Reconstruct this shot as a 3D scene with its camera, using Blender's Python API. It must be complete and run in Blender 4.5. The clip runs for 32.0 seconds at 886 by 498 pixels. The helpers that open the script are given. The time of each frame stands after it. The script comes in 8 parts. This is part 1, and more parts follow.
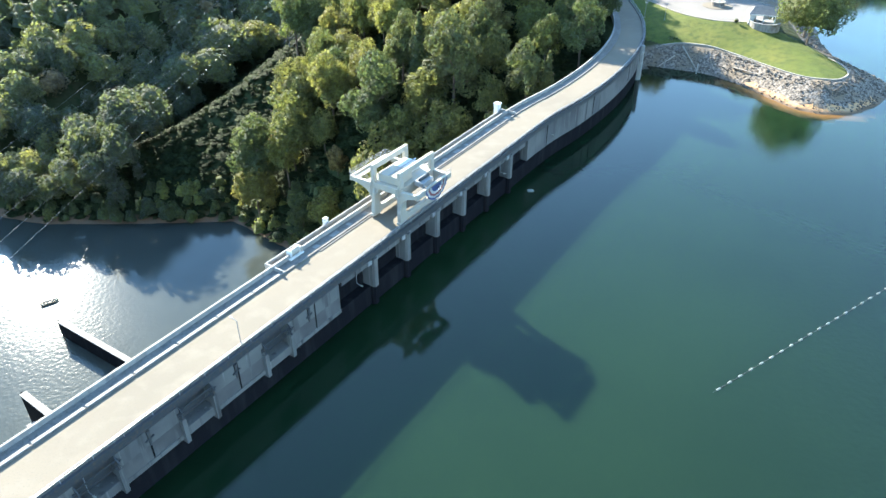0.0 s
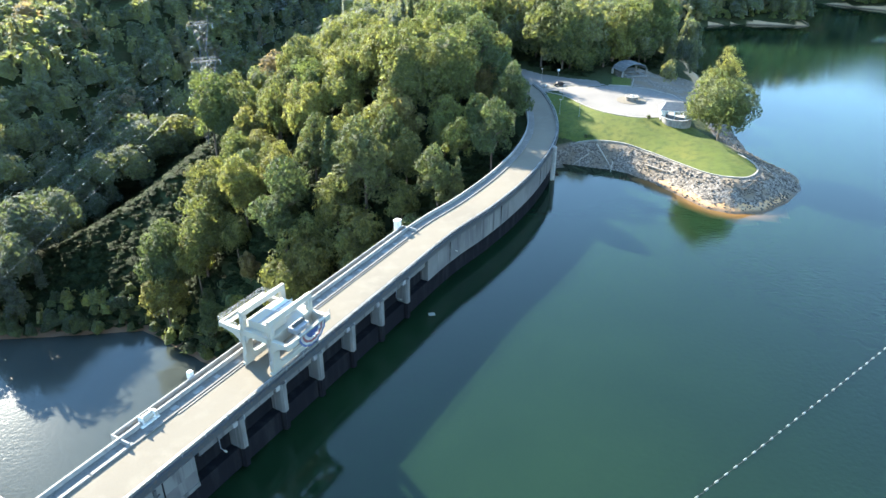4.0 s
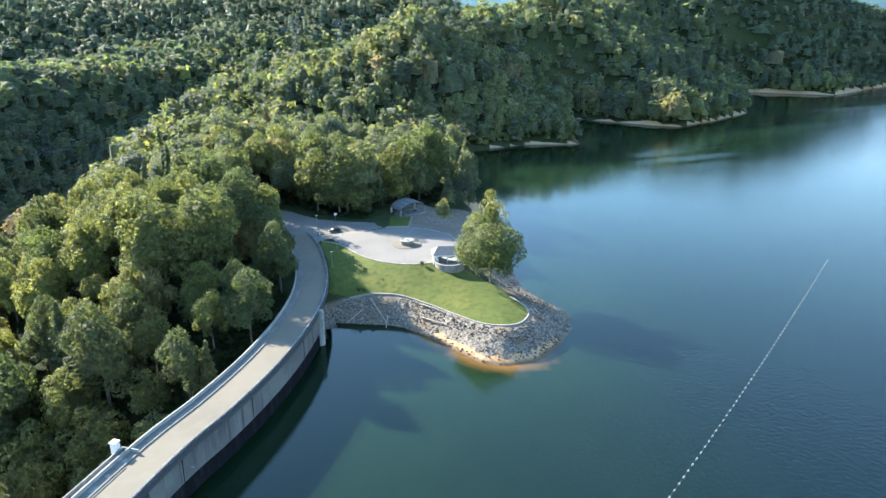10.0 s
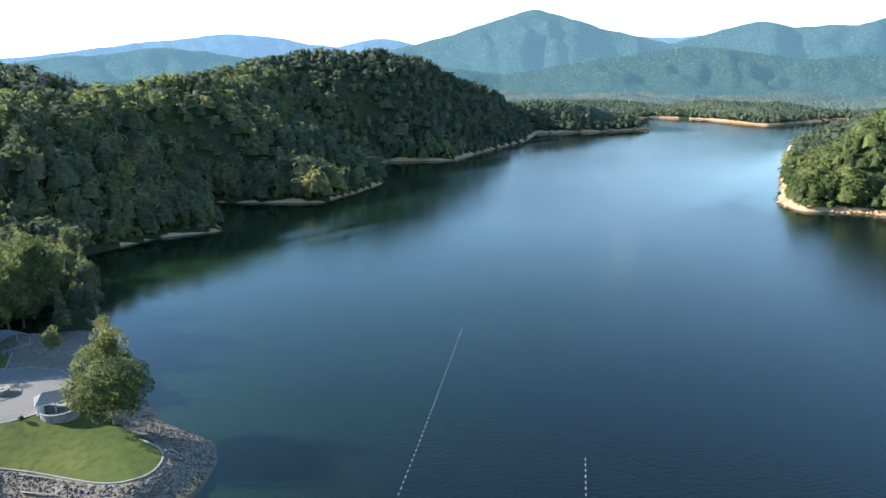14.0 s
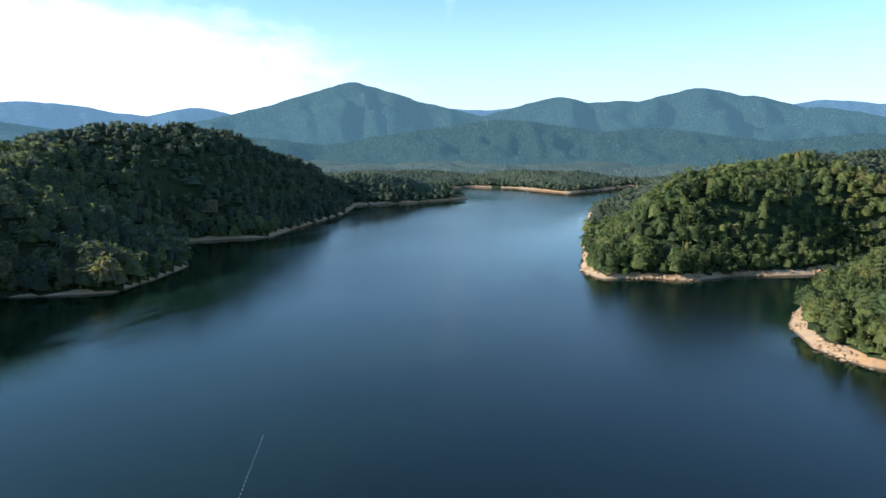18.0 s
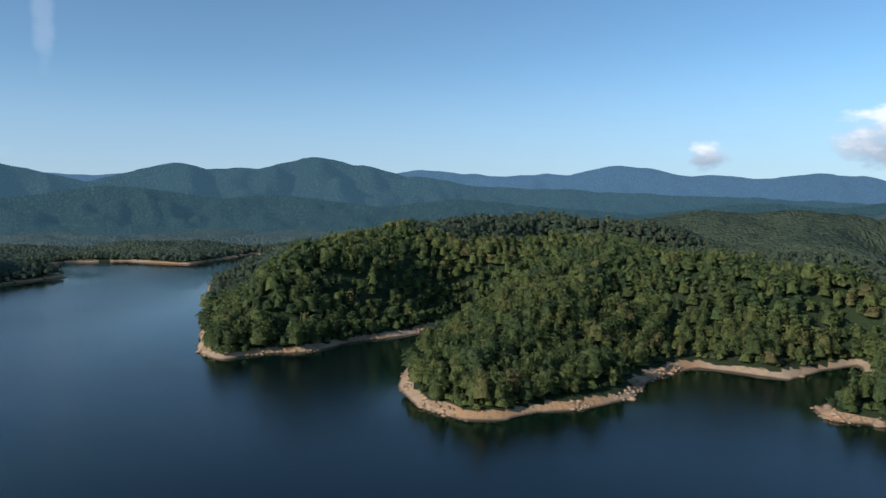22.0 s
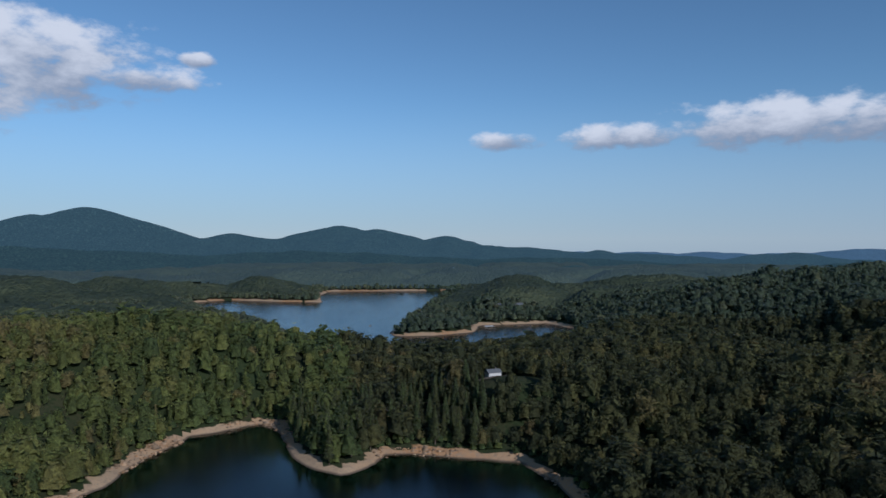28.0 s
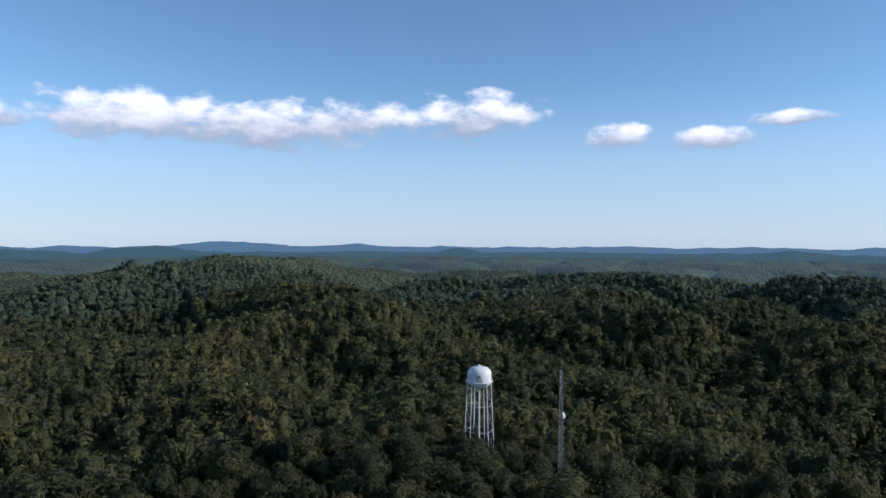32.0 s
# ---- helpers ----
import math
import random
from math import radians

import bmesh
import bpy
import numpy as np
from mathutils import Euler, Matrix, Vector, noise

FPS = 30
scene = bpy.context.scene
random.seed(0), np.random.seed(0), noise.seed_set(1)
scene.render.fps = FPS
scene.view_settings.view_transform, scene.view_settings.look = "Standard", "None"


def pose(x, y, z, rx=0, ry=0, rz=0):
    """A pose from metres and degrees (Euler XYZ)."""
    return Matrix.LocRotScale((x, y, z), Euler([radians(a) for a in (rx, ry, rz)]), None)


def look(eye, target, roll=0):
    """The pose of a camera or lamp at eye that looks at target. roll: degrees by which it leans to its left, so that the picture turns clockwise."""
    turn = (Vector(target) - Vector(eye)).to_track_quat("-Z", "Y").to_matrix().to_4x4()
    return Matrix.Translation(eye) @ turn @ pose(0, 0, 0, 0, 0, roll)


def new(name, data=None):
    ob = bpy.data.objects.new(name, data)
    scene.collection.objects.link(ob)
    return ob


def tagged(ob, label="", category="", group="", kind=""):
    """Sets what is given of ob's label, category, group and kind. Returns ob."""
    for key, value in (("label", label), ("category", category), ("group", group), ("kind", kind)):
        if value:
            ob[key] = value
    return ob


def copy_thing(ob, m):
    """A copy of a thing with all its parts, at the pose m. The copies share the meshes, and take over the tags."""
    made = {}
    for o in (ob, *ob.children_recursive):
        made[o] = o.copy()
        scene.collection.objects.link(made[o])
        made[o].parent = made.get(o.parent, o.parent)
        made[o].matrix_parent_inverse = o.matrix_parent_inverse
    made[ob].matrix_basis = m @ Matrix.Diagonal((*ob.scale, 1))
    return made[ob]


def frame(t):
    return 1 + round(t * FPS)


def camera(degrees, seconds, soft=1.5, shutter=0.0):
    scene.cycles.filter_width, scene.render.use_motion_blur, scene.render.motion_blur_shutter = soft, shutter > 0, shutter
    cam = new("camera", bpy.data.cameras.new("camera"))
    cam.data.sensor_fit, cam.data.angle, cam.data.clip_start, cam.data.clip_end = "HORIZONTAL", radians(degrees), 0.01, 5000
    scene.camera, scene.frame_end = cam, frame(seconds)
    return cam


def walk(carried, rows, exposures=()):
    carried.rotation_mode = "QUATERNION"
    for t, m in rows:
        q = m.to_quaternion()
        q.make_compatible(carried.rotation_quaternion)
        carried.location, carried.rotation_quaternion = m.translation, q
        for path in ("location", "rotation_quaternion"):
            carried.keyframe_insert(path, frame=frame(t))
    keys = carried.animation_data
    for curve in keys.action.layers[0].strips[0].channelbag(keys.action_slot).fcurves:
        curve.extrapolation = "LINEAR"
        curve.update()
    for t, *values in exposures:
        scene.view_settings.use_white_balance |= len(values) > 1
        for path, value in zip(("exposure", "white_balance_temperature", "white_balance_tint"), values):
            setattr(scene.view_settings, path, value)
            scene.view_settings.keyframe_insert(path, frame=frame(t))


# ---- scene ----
cam = camera(63.91, 32.0)
PATH = [
    (0, (0.04, 0.01, 78.63), (4.17, 83.73, 24.10), 0.19),
    (0.5, (1.82, 1.83, 79.48), (7.11, 86.05, 25.83), 0.11),
    (1, (3.58, 3.62, 80.30), (9.96, 88.35, 27.57), 0.05),
    (1.5, (5.37, 5.40, 81.13), (12.03, 90.67, 29.32), 0.08),
    (2, (7.19, 7.18, 81.96), (13.88, 93.02, 31.09), 0.10),
    (2.5, (9.02, 8.95, 82.80), (15.77, 95.37, 32.94), 0.11),
    (4.5, (16.67, 15.59, 86.45), (29.17, 103.69, 40.83), 0.13),
    (5, (18.65, 17.14, 87.34), (33.67, 105.42, 42.83), 0.11),
    (5.5, (20.64, 18.68, 88.20), (38.02, 107.10, 44.84), 0.06),
    (6, (22.67, 20.19, 89.05), (42.40, 108.64, 46.77), 0.02),
    (6.5, (24.73, 21.68, 89.89), (46.88, 110.07, 48.70), -0.00),
    (7, (26.79, 23.13, 90.73), (51.41, 111.36, 50.60), -0.04),
    (7.5, (28.86, 24.53, 91.57), (55.34, 112.73, 52.58), -0.05),
    (8, (30.94, 25.87, 92.42), (58.60, 114.19, 54.54), -0.03),
    (8.5, (33.04, 27.14, 93.28), (61.85, 115.56, 56.51), -0.07),
    (9, (35.19, 28.36, 94.16), (65.17, 116.84, 58.48), -0.06),
    (9.5, (37.37, 29.55, 95.06), (68.88, 117.95, 60.52), -0.05),
    (10, (39.59, 30.71, 95.99), (73.18, 118.77, 62.55), -0.07),
    (10.5, (41.85, 31.86, 96.95), (78.28, 119.21, 64.66), -0.02),
    (11, (44.13, 32.99, 97.94), (84.73, 118.89, 66.75), -0.05),
    (11.5, (46.43, 34.09, 98.94), (91.73, 117.97, 68.75), -0.05),
    (12, (48.77, 35.13, 99.99), (99.70, 116.12, 70.86), -0.03),
    (12.5, (51.15, 36.12, 101.06), (107.80, 113.61, 73.03), -0.02),
    (13, (53.56, 37.02, 102.13), (115.64, 110.66, 75.21), 0.01),
    (13.5, (56.01, 37.87, 103.19), (123.21, 107.29, 77.40), 0.03),
    (14, (58.49, 38.64, 104.22), (130.57, 103.40, 79.51), -0.01),
    (14.5, (61.00, 39.35, 105.23), (136.87, 100.06, 81.61), -0.05),
    (16.5, (71.43, 40.59, 108.74), (153.61, 94.25, 89.57), 0.14),
    (17, (73.81, 40.36, 109.56), (156.71, 93.31, 91.58), 0.18),
    (17.5, (76.14, 40.03, 110.38), (160.70, 90.71, 93.59), 0.18),
    (18, (78.40, 39.62, 111.19), (165.63, 85.96, 95.60), 0.11),
    (18.5, (80.59, 39.12, 112.01), (170.27, 80.95, 97.58), 0.07),
    (19, (82.73, 38.52, 112.84), (174.59, 75.74, 99.56), 0.07),
    (19.5, (84.82, 37.83, 113.67), (178.61, 70.34, 101.56), 0.05),
    (20, (86.88, 37.03, 114.51), (182.34, 64.69, 103.50), -0.03),
    (20.5, (88.91, 36.10, 115.33), (185.78, 58.84, 105.44), -0.11),
    (21, (90.90, 35.05, 116.14), (188.96, 52.55, 107.36), -0.12),
    (21.5, (92.83, 33.90, 116.96), (192.15, 42.71, 109.27), -0.12),
    (22, (94.71, 32.66, 117.77), (194.46, 30.21, 111.13), -0.18),
    (22.5, (96.49, 31.35, 118.58), (195.16, 16.10, 112.92), -0.16),
    (23, (98.17, 29.99, 119.40), (193.93, 1.59, 114.71), -0.06),
    (23.5, (99.71, 28.58, 120.22), (190.82, -12.48, 116.55), 0.04),
    (24, (101.12, 27.12, 121.02), (185.90, -25.85, 118.46), 0.12),
    (24.5, (102.39, 25.62, 121.81), (179.28, -38.31, 120.40), 0.18),
    (25, (103.54, 24.12, 122.59), (171.16, -49.54, 121.21), 0.31),
    (25.5, (104.55, 22.62, 123.36), (161.79, -59.37, 121.99), 0.32),
    (27.5, (105.54, 17.10, 126.38), (114.56, -82.48, 125.06), -0.02),
    (28, (105.23, 16.04, 126.97), (102.24, -83.90, 125.56), -0.02),
    (28.5, (104.86, 15.03, 127.53), (89.85, -83.82, 126.01), -0.08),
    (29, (104.43, 14.08, 128.07), (77.83, -82.30, 126.48), -0.05),
    (29.5, (103.93, 13.22, 128.58), (66.63, -79.55, 126.85), -0.01),
    (30, (103.34, 12.45, 129.08), (56.07, -75.65, 127.22), 0.06),
    (30.5, (102.65, 11.81, 129.57), (46.08, -70.63, 127.62), 0.06),
    (31, (101.88, 11.27, 130.08), (37.02, -64.82, 127.99), 0.12),
    (31.5, (101.04, 10.80, 130.58), (29.38, -58.91, 128.36), 0.17),
    (32, (100.19, 10.36, 131.07), (23.46, -53.73, 128.76), 0.23),
]
walk(cam, [(t, look(eye, target, roll)) for t, eye, target, roll in PATH],
     exposures=[(0, 2.64, 6650, 5), (6, 2.64, 6700, 6), (10, 2.32, 6550, 7), (13, 1.86, 6350, 8), (14, 1.46, 6280, 8), (17, 0.9, 6050, 8), (20, 0.06, 5820, 8), (23, -0.52, 5800, 10), (26, -1.0, 5600, 13), (29, -0.83, 5520, 14), (32, -0.24, 5850, 17)])

# ---- world and sun ----
SUN_AZ, SUN_EL = radians(-32.0), radians(25.0)      # azimuth clockwise from +y
world = bpy.data.worlds.new("sky_world")
scene.world = world
world.use_nodes = True
wt = world.node_tree
for nd in list(wt.nodes):
    wt.nodes.remove(nd)


def wn(kind, **kw):
    nd = wt.nodes.new(kind)
    for k, v in kw.items():
        setattr(nd, k, v)
    return nd


w_out, w_bg = wn("ShaderNodeOutputWorld"), wn("ShaderNodeBackground")
w_sky = wn("ShaderNodeTexSky", sky_type="NISHITA", sun_disc=False, sun_elevation=SUN_EL, sun_rotation=SUN_AZ,
           altitude=2000.0, air_density=1.0, dust_density=0.0, ozone_density=2.2)
w_bg.inputs["Strength"].default_value = 0.15
wt.links.new(w_bg.outputs[0], w_out.inputs[0])


def sky_dir(az, el):
    a, e = radians(az), radians(el)
    return Vector((math.sin(a) * math.cos(e), math.cos(a) * math.cos(e), math.sin(e)))


# cumulus clouds: elliptical puffs (azimuth, elevation, half width, half height), torn by noise
CLOUDS = [(131.0, 11.8, 6.4, 2.6), (150.1, 12.6, 11.0, 3.6), (139.6, 8.1, 11.2, 2.9), (145.1, 9.8, 7.2, 3.0), (125.2, 4.5, 5.6, 2.6),
          (136.6, 4.9, 7.4, 1.9), (111.8, 3.4, 1.9, 1.1), (159.1, 11.6, 4.5, 1.0), (162.7, 13.4, 1.5, 0.6), (187.1, 7.8, 3.0, 0.8),
          (196.1, 7.9, 5.6, 1.2), (207.6, 8.4, 10.6, 2.0), (215.1, 8.3, 10.0, 2.1), (222.6, 8.9, 6.9, 1.4), (232.9, 9.2, 5.5, 2.1),
          (243.8, 7.5, 3.0, 1.1), (250.8, 7.2, 3.8, 0.9), (256.4, 8.4, 3.1, 0.6)]
w_geo = wn("ShaderNodeTexCoord")
w_n1 = wn("ShaderNodeTexNoise")
w_n1.inputs["Scale"].default_value, w_n1.inputs["Detail"].default_value, w_n1.inputs["Roughness"].default_value = 20.0, 6.0, 0.56
w_stretch = wn("ShaderNodeVectorMath", operation="MULTIPLY")
w_stretch.inputs[1].default_value = (1.0, 1.0, 2.0)
wt.links.new(w_geo.outputs["Generated"], w_stretch.inputs[0])
wt.links.new(w_stretch.outputs[0], w_n1.inputs["Vector"])


def wmath(op, a, b=None):
    nd = wn("ShaderNodeMath", operation=op)
    for k, v in enumerate((a, b)):
        if v is None:
            continue
        if isinstance(v, (int, float)):
            nd.inputs[k].default_value = v
        else:
            wt.links.new(v, nd.inputs[k])
    return nd.outputs[0]


puffs, shade, weight = None, None, None
for az, el, hw, hh in CLOUDS:
    c = sky_dir(az, el)
    right = Vector((math.cos(radians(az)), -math.sin(radians(az)), 0))
    up = right.cross(c)
    dots = []
    for axis, half in ((right, hw), (up, hh)):
        dp = wn("ShaderNodeVectorMath", operation="DOT_PRODUCT")
        wt.links.new(w_geo.outputs["Generated"], dp.inputs[0])
        dp.inputs[1].default_value = axis / math.sin(radians(half))
        dots.append(dp.outputs["Value"])
    ahead = wn("ShaderNodeVectorMath", operation="DOT_PRODUCT")
    wt.links.new(w_geo.outputs["Generated"], ahead.inputs[0])
    ahead.inputs[1].default_value = c
    facing = wmath("GREATER_THAN", ahead.outputs["Value"], 0.5)
    off = up.dot(c) / math.sin(radians(hh))
    e2 = wmath("ADD", wmath("MULTIPLY", dots[0], dots[0]), wmath("MULTIPLY", wmath("SUBTRACT", dots[1], off), wmath("SUBTRACT", dots[1], off)))
    v = wmath("MULTIPLY", wmath("SUBTRACT", 1.0, e2), facing)
    v = wmath("MAXIMUM", v, -3.0)
    v = wmath("SUBTRACT", v, wmath("MULTIPLY", wmath("SUBTRACT", 1.0, facing), 3.0))
    near = wmath("MINIMUM", wmath("MAXIMUM", wmath("ADD", wmath("MULTIPLY", v, 0.7), 0.55), 0.0), 1.0)
    near = wmath("MULTIPLY", near, near)
    low = wmath("MULTIPLY", wmath("SUBTRACT", dots[1], off), near)
    puffs = v if puffs is None else wmath("MAXIMUM", puffs, v)
    shade = low if shade is None else wmath("ADD", shade, low)
    weight = near if weight is None else wmath("ADD", weight, near)
density = wmath("ADD", puffs, wmath("MULTIPLY", wmath("SUBTRACT", w_n1.outputs["Fac"], 0.47), 3.4))
w_cov = wn("ShaderNodeMapRange", interpolation_type="SMOOTHSTEP")
w_cov.inputs["From Min"].default_value, w_cov.inputs["From Max"].default_value = 0.0, 1.05
wt.links.new(density, w_cov.inputs["Value"])
w_sh = wn("ShaderNodeMapRange", interpolation_type="SMOOTHSTEP")
w_sh.inputs["From Min"].default_value, w_sh.inputs["From Max"].default_value = -0.65, 0.65
shade = wmath("DIVIDE", shade, wmath("ADD", weight, 0.05))
wt.links.new(wmath("ADD", shade, wmath("MULTIPLY", wmath("SUBTRACT", w_n1.outputs["Fac"], 0.5), 2.0)), w_sh.inputs["Value"])
w_col = wn("ShaderNodeMix", data_type="RGBA")
w_col.inputs["A"].default_value, w_col.inputs["B"].default_value = (3.2, 3.6, 4.3, 1), (8.8, 8.7, 8.6, 1)
wt.links.new(w_sh.outputs["Result"], w_col.inputs["Factor"])
w_mix = wn("ShaderNodeMix", data_type="RGBA")
wt.links.new(wmath("MULTIPLY", w_cov.outputs["Result"], 0.93), w_mix.inputs["Factor"])
# pale haze low over the horizon, the same all round
w_tone = wn("ShaderNodeMix", data_type="RGBA", blend_type="MULTIPLY")
w_tone.inputs["Factor"].default_value, w_tone.inputs["B"].default_value = 1.0, (0.96, 1.09, 1.04, 1)
wt.links.new(w_sky.outputs[0], w_tone.inputs["A"])
w_sep = wn("ShaderNodeSeparateXYZ")
wt.links.new(w_geo.outputs["Generated"], w_sep.inputs[0])
w_low = wn("ShaderNodeMapRange", interpolation_type="SMOOTHSTEP")
w_low.inputs["From Min"].default_value, w_low.inputs["From Max"].default_value = 0.0, 0.20
w_low.inputs["To Min"].default_value, w_low.inputs["To Max"].default_value = 0.72, 0.0
wt.links.new(w_sep.outputs["Z"], w_low.inputs["Value"])
w_haze = wn("ShaderNodeMix", data_type="RGBA")
w_haze.inputs["B"].default_value = (3.6, 4.4, 5.6, 1)
wt.links.new(w_low.outputs["Result"], w_haze.inputs["Factor"])
wt.links.new(w_tone.outputs["Result"], w_haze.inputs["A"])
# thin high cloud: two broad veils and an old contrail (azimuth, elevation, half width, half height, cover, softness, brightness)
under = w_haze.outputs["Result"]
for az, el, hw, hh, cover, edge, tone in [(74.0, 8.0, 36.0, 11.0, 0.10, -0.8, (3.0, 3.2, 3.5)), (31.0, 4.4, 22.0, 5.4, 0.56, -0.7, (7.6, 7.8, 8.0)), (62.5, 12.9, 0.8, 3.6, 0.15, -0.25, (7.6, 7.8, 8.0))]:
    c = sky_dir(az, el)
    right = Vector((math.cos(radians(az)), -math.sin(radians(az)), 0))
    up = right.cross(c)
    e2 = None
    for axis, half in ((right, hw), (up, hh)):
        dp = wn("ShaderNodeVectorMath", operation="DOT_PRODUCT")
        wt.links.new(w_geo.outputs["Generated"], dp.inputs[0])
        dp.inputs[1].default_value = axis / math.sin(radians(half))
        q = wmath("MULTIPLY", dp.outputs["Value"], dp.outputs["Value"]) if half == hw else None
        if q is None:
            lift = wmath("SUBTRACT", dp.outputs["Value"], up.dot(c) / math.sin(radians(half)))
            q = wmath("MULTIPLY", lift, lift)
        e2 = q if e2 is None else wmath("ADD", e2, q)
    ahead = wn("ShaderNodeVectorMath", operation="DOT_PRODUCT")
    wt.links.new(w_geo.outputs["Generated"], ahead.inputs[0])
    ahead.inputs[1].default_value = c
    thin = wn("ShaderNodeMapRange", interpolation_type="SMOOTHSTEP")
    thin.inputs["From Min"].default_value, thin.inputs["From Max"].default_value = edge, 0.85
    thin.inputs["To Max"].default_value = cover
    wt.links.new(wmath("ADD", wmath("SUBTRACT", 0.95, e2), wmath("MULTIPLY", wmath("SUBTRACT", w_n1.outputs["Fac"], 0.5), 1.6)), thin.inputs["Value"])
    veil = wn("ShaderNodeMix", data_type="RGBA")
    veil.inputs["B"].default_value = (*tone, 1)
    wt.links.new(wmath("MULTIPLY", thin.outputs["Result"], wmath("GREATER_THAN", ahead.outputs["Value"], 0.5)), veil.inputs["Factor"])
    wt.links.new(under, veil.inputs["A"])
    under = veil.outputs["Result"]
wt.links.new(under, w_mix.inputs["A"])
wt.links.new(w_col.outputs["Result"], w_mix.inputs["B"])
wt.links.new(w_mix.outputs["Result"], w_bg.inputs["Color"])

sun_data = bpy.data.lights.new("sun", "SUN")
sun_data.energy, sun_data.angle, sun_data.color = 5.0, radians(0.6), (1.0, 0.93, 0.82)
sun = new("sun", sun_data)
sun.matrix_world = look(sky_dir(-32.0, 25.0) * 900, (0, 0, 0))

# ---- materials ----
def material(name, color, rough=0.8, metal=0.0, spec=0.3, grain=(), bump=0.0, bump_scale=2.0, island=0.0, objvar=0.0, coords="Object"):
    """A procedural surface. grain: rows of (scale, detail, colour, low, high): noise that blends the colour in."""
    m = bpy.data.materials.new(name)
    m.use_nodes = True
    nt = m.node_tree
    bs = nt.nodes["Principled BSDF"]
    bs.inputs["Roughness"].default_value, bs.inputs["Metallic"].default_value = rough, metal
    bs.inputs["Specular IOR Level"].default_value = spec
    tc = nt.nodes.new("ShaderNodeTexCoord")
    rgb = nt.nodes.new("ShaderNodeRGB")
    rgb.outputs[0].default_value = (*color, 1)
    last = rgb.outputs[0]
    for scale, detail, col, lo, hi in grain:
        nz = nt.nodes.new("ShaderNodeTexNoise")
        nz.inputs["Detail"].default_value = detail
        nz.inputs["Scale"].default_value = 1.0 if isinstance(scale, tuple) else scale
        if isinstance(scale, tuple):
            vm = nt.nodes.new("ShaderNodeVectorMath")
            vm.operation = "MULTIPLY"
            vm.inputs[1].default_value = scale
            nt.links.new(tc.outputs[coords], vm.inputs[0])
            nt.links.new(vm.outputs[0], nz.inputs["Vector"])
        else:
            nt.links.new(tc.outputs[coords], nz.inputs["Vector"])
        mr = nt.nodes.new("ShaderNodeMapRange")
        mr.inputs["From Min"].default_value, mr.inputs["From Max"].default_value = lo, hi
        nt.links.new(nz.outputs["Fac"], mr.inputs["Value"])
        mx = nt.nodes.new("ShaderNodeMix")
        mx.data_type = "RGBA"
        nt.links.new(mr.outputs["Result"], mx.inputs["Factor"])
        nt.links.new(last, mx.inputs["A"])
        mx.inputs["B"].default_value = (*col, 1)
        last = mx.outputs["Result"]
    for amount, node, sock in ((island, "ShaderNodeNewGeometry", "Random Per Island"), (objvar, "ShaderNodeObjectInfo", "Random")):
        if amount:
            src = nt.nodes.new(node)
            mr = nt.nodes.new("ShaderNodeMapRange")
            mr.inputs["To Min"].default_value, mr.inputs["To Max"].default_value = 1 - amount, 1 + amount
            nt.links.new(src.outputs[sock], mr.inputs["Value"])
            hs = nt.nodes.new("ShaderNodeHueSaturation")
            nt.links.new(mr.outputs["Result"], hs.inputs["Value"])
            nt.links.new(last, hs.inputs["Color"])
            last = hs.outputs["Color"]
    nt.links.new(last, bs.inputs["Base Color"])
    if bump:
        nz = nt.nodes.new("ShaderNodeTexNoise")
        nz.inputs["Scale"].default_value, nz.inputs["Detail"].default_value = bump_scale, 6.0
        nt.links.new(tc.outputs[coords], nz.inputs["Vector"])
        bp = nt.nodes.new("ShaderNodeBump")
        bp.inputs["Strength"].default_value, bp.inputs["Distance"].default_value = bump, 0.3
        nt.links.new(nz.outputs["Fac"], bp.inputs["Height"])
        nt.links.new(bp.outputs[0], bs.inputs["Normal"])
    return m


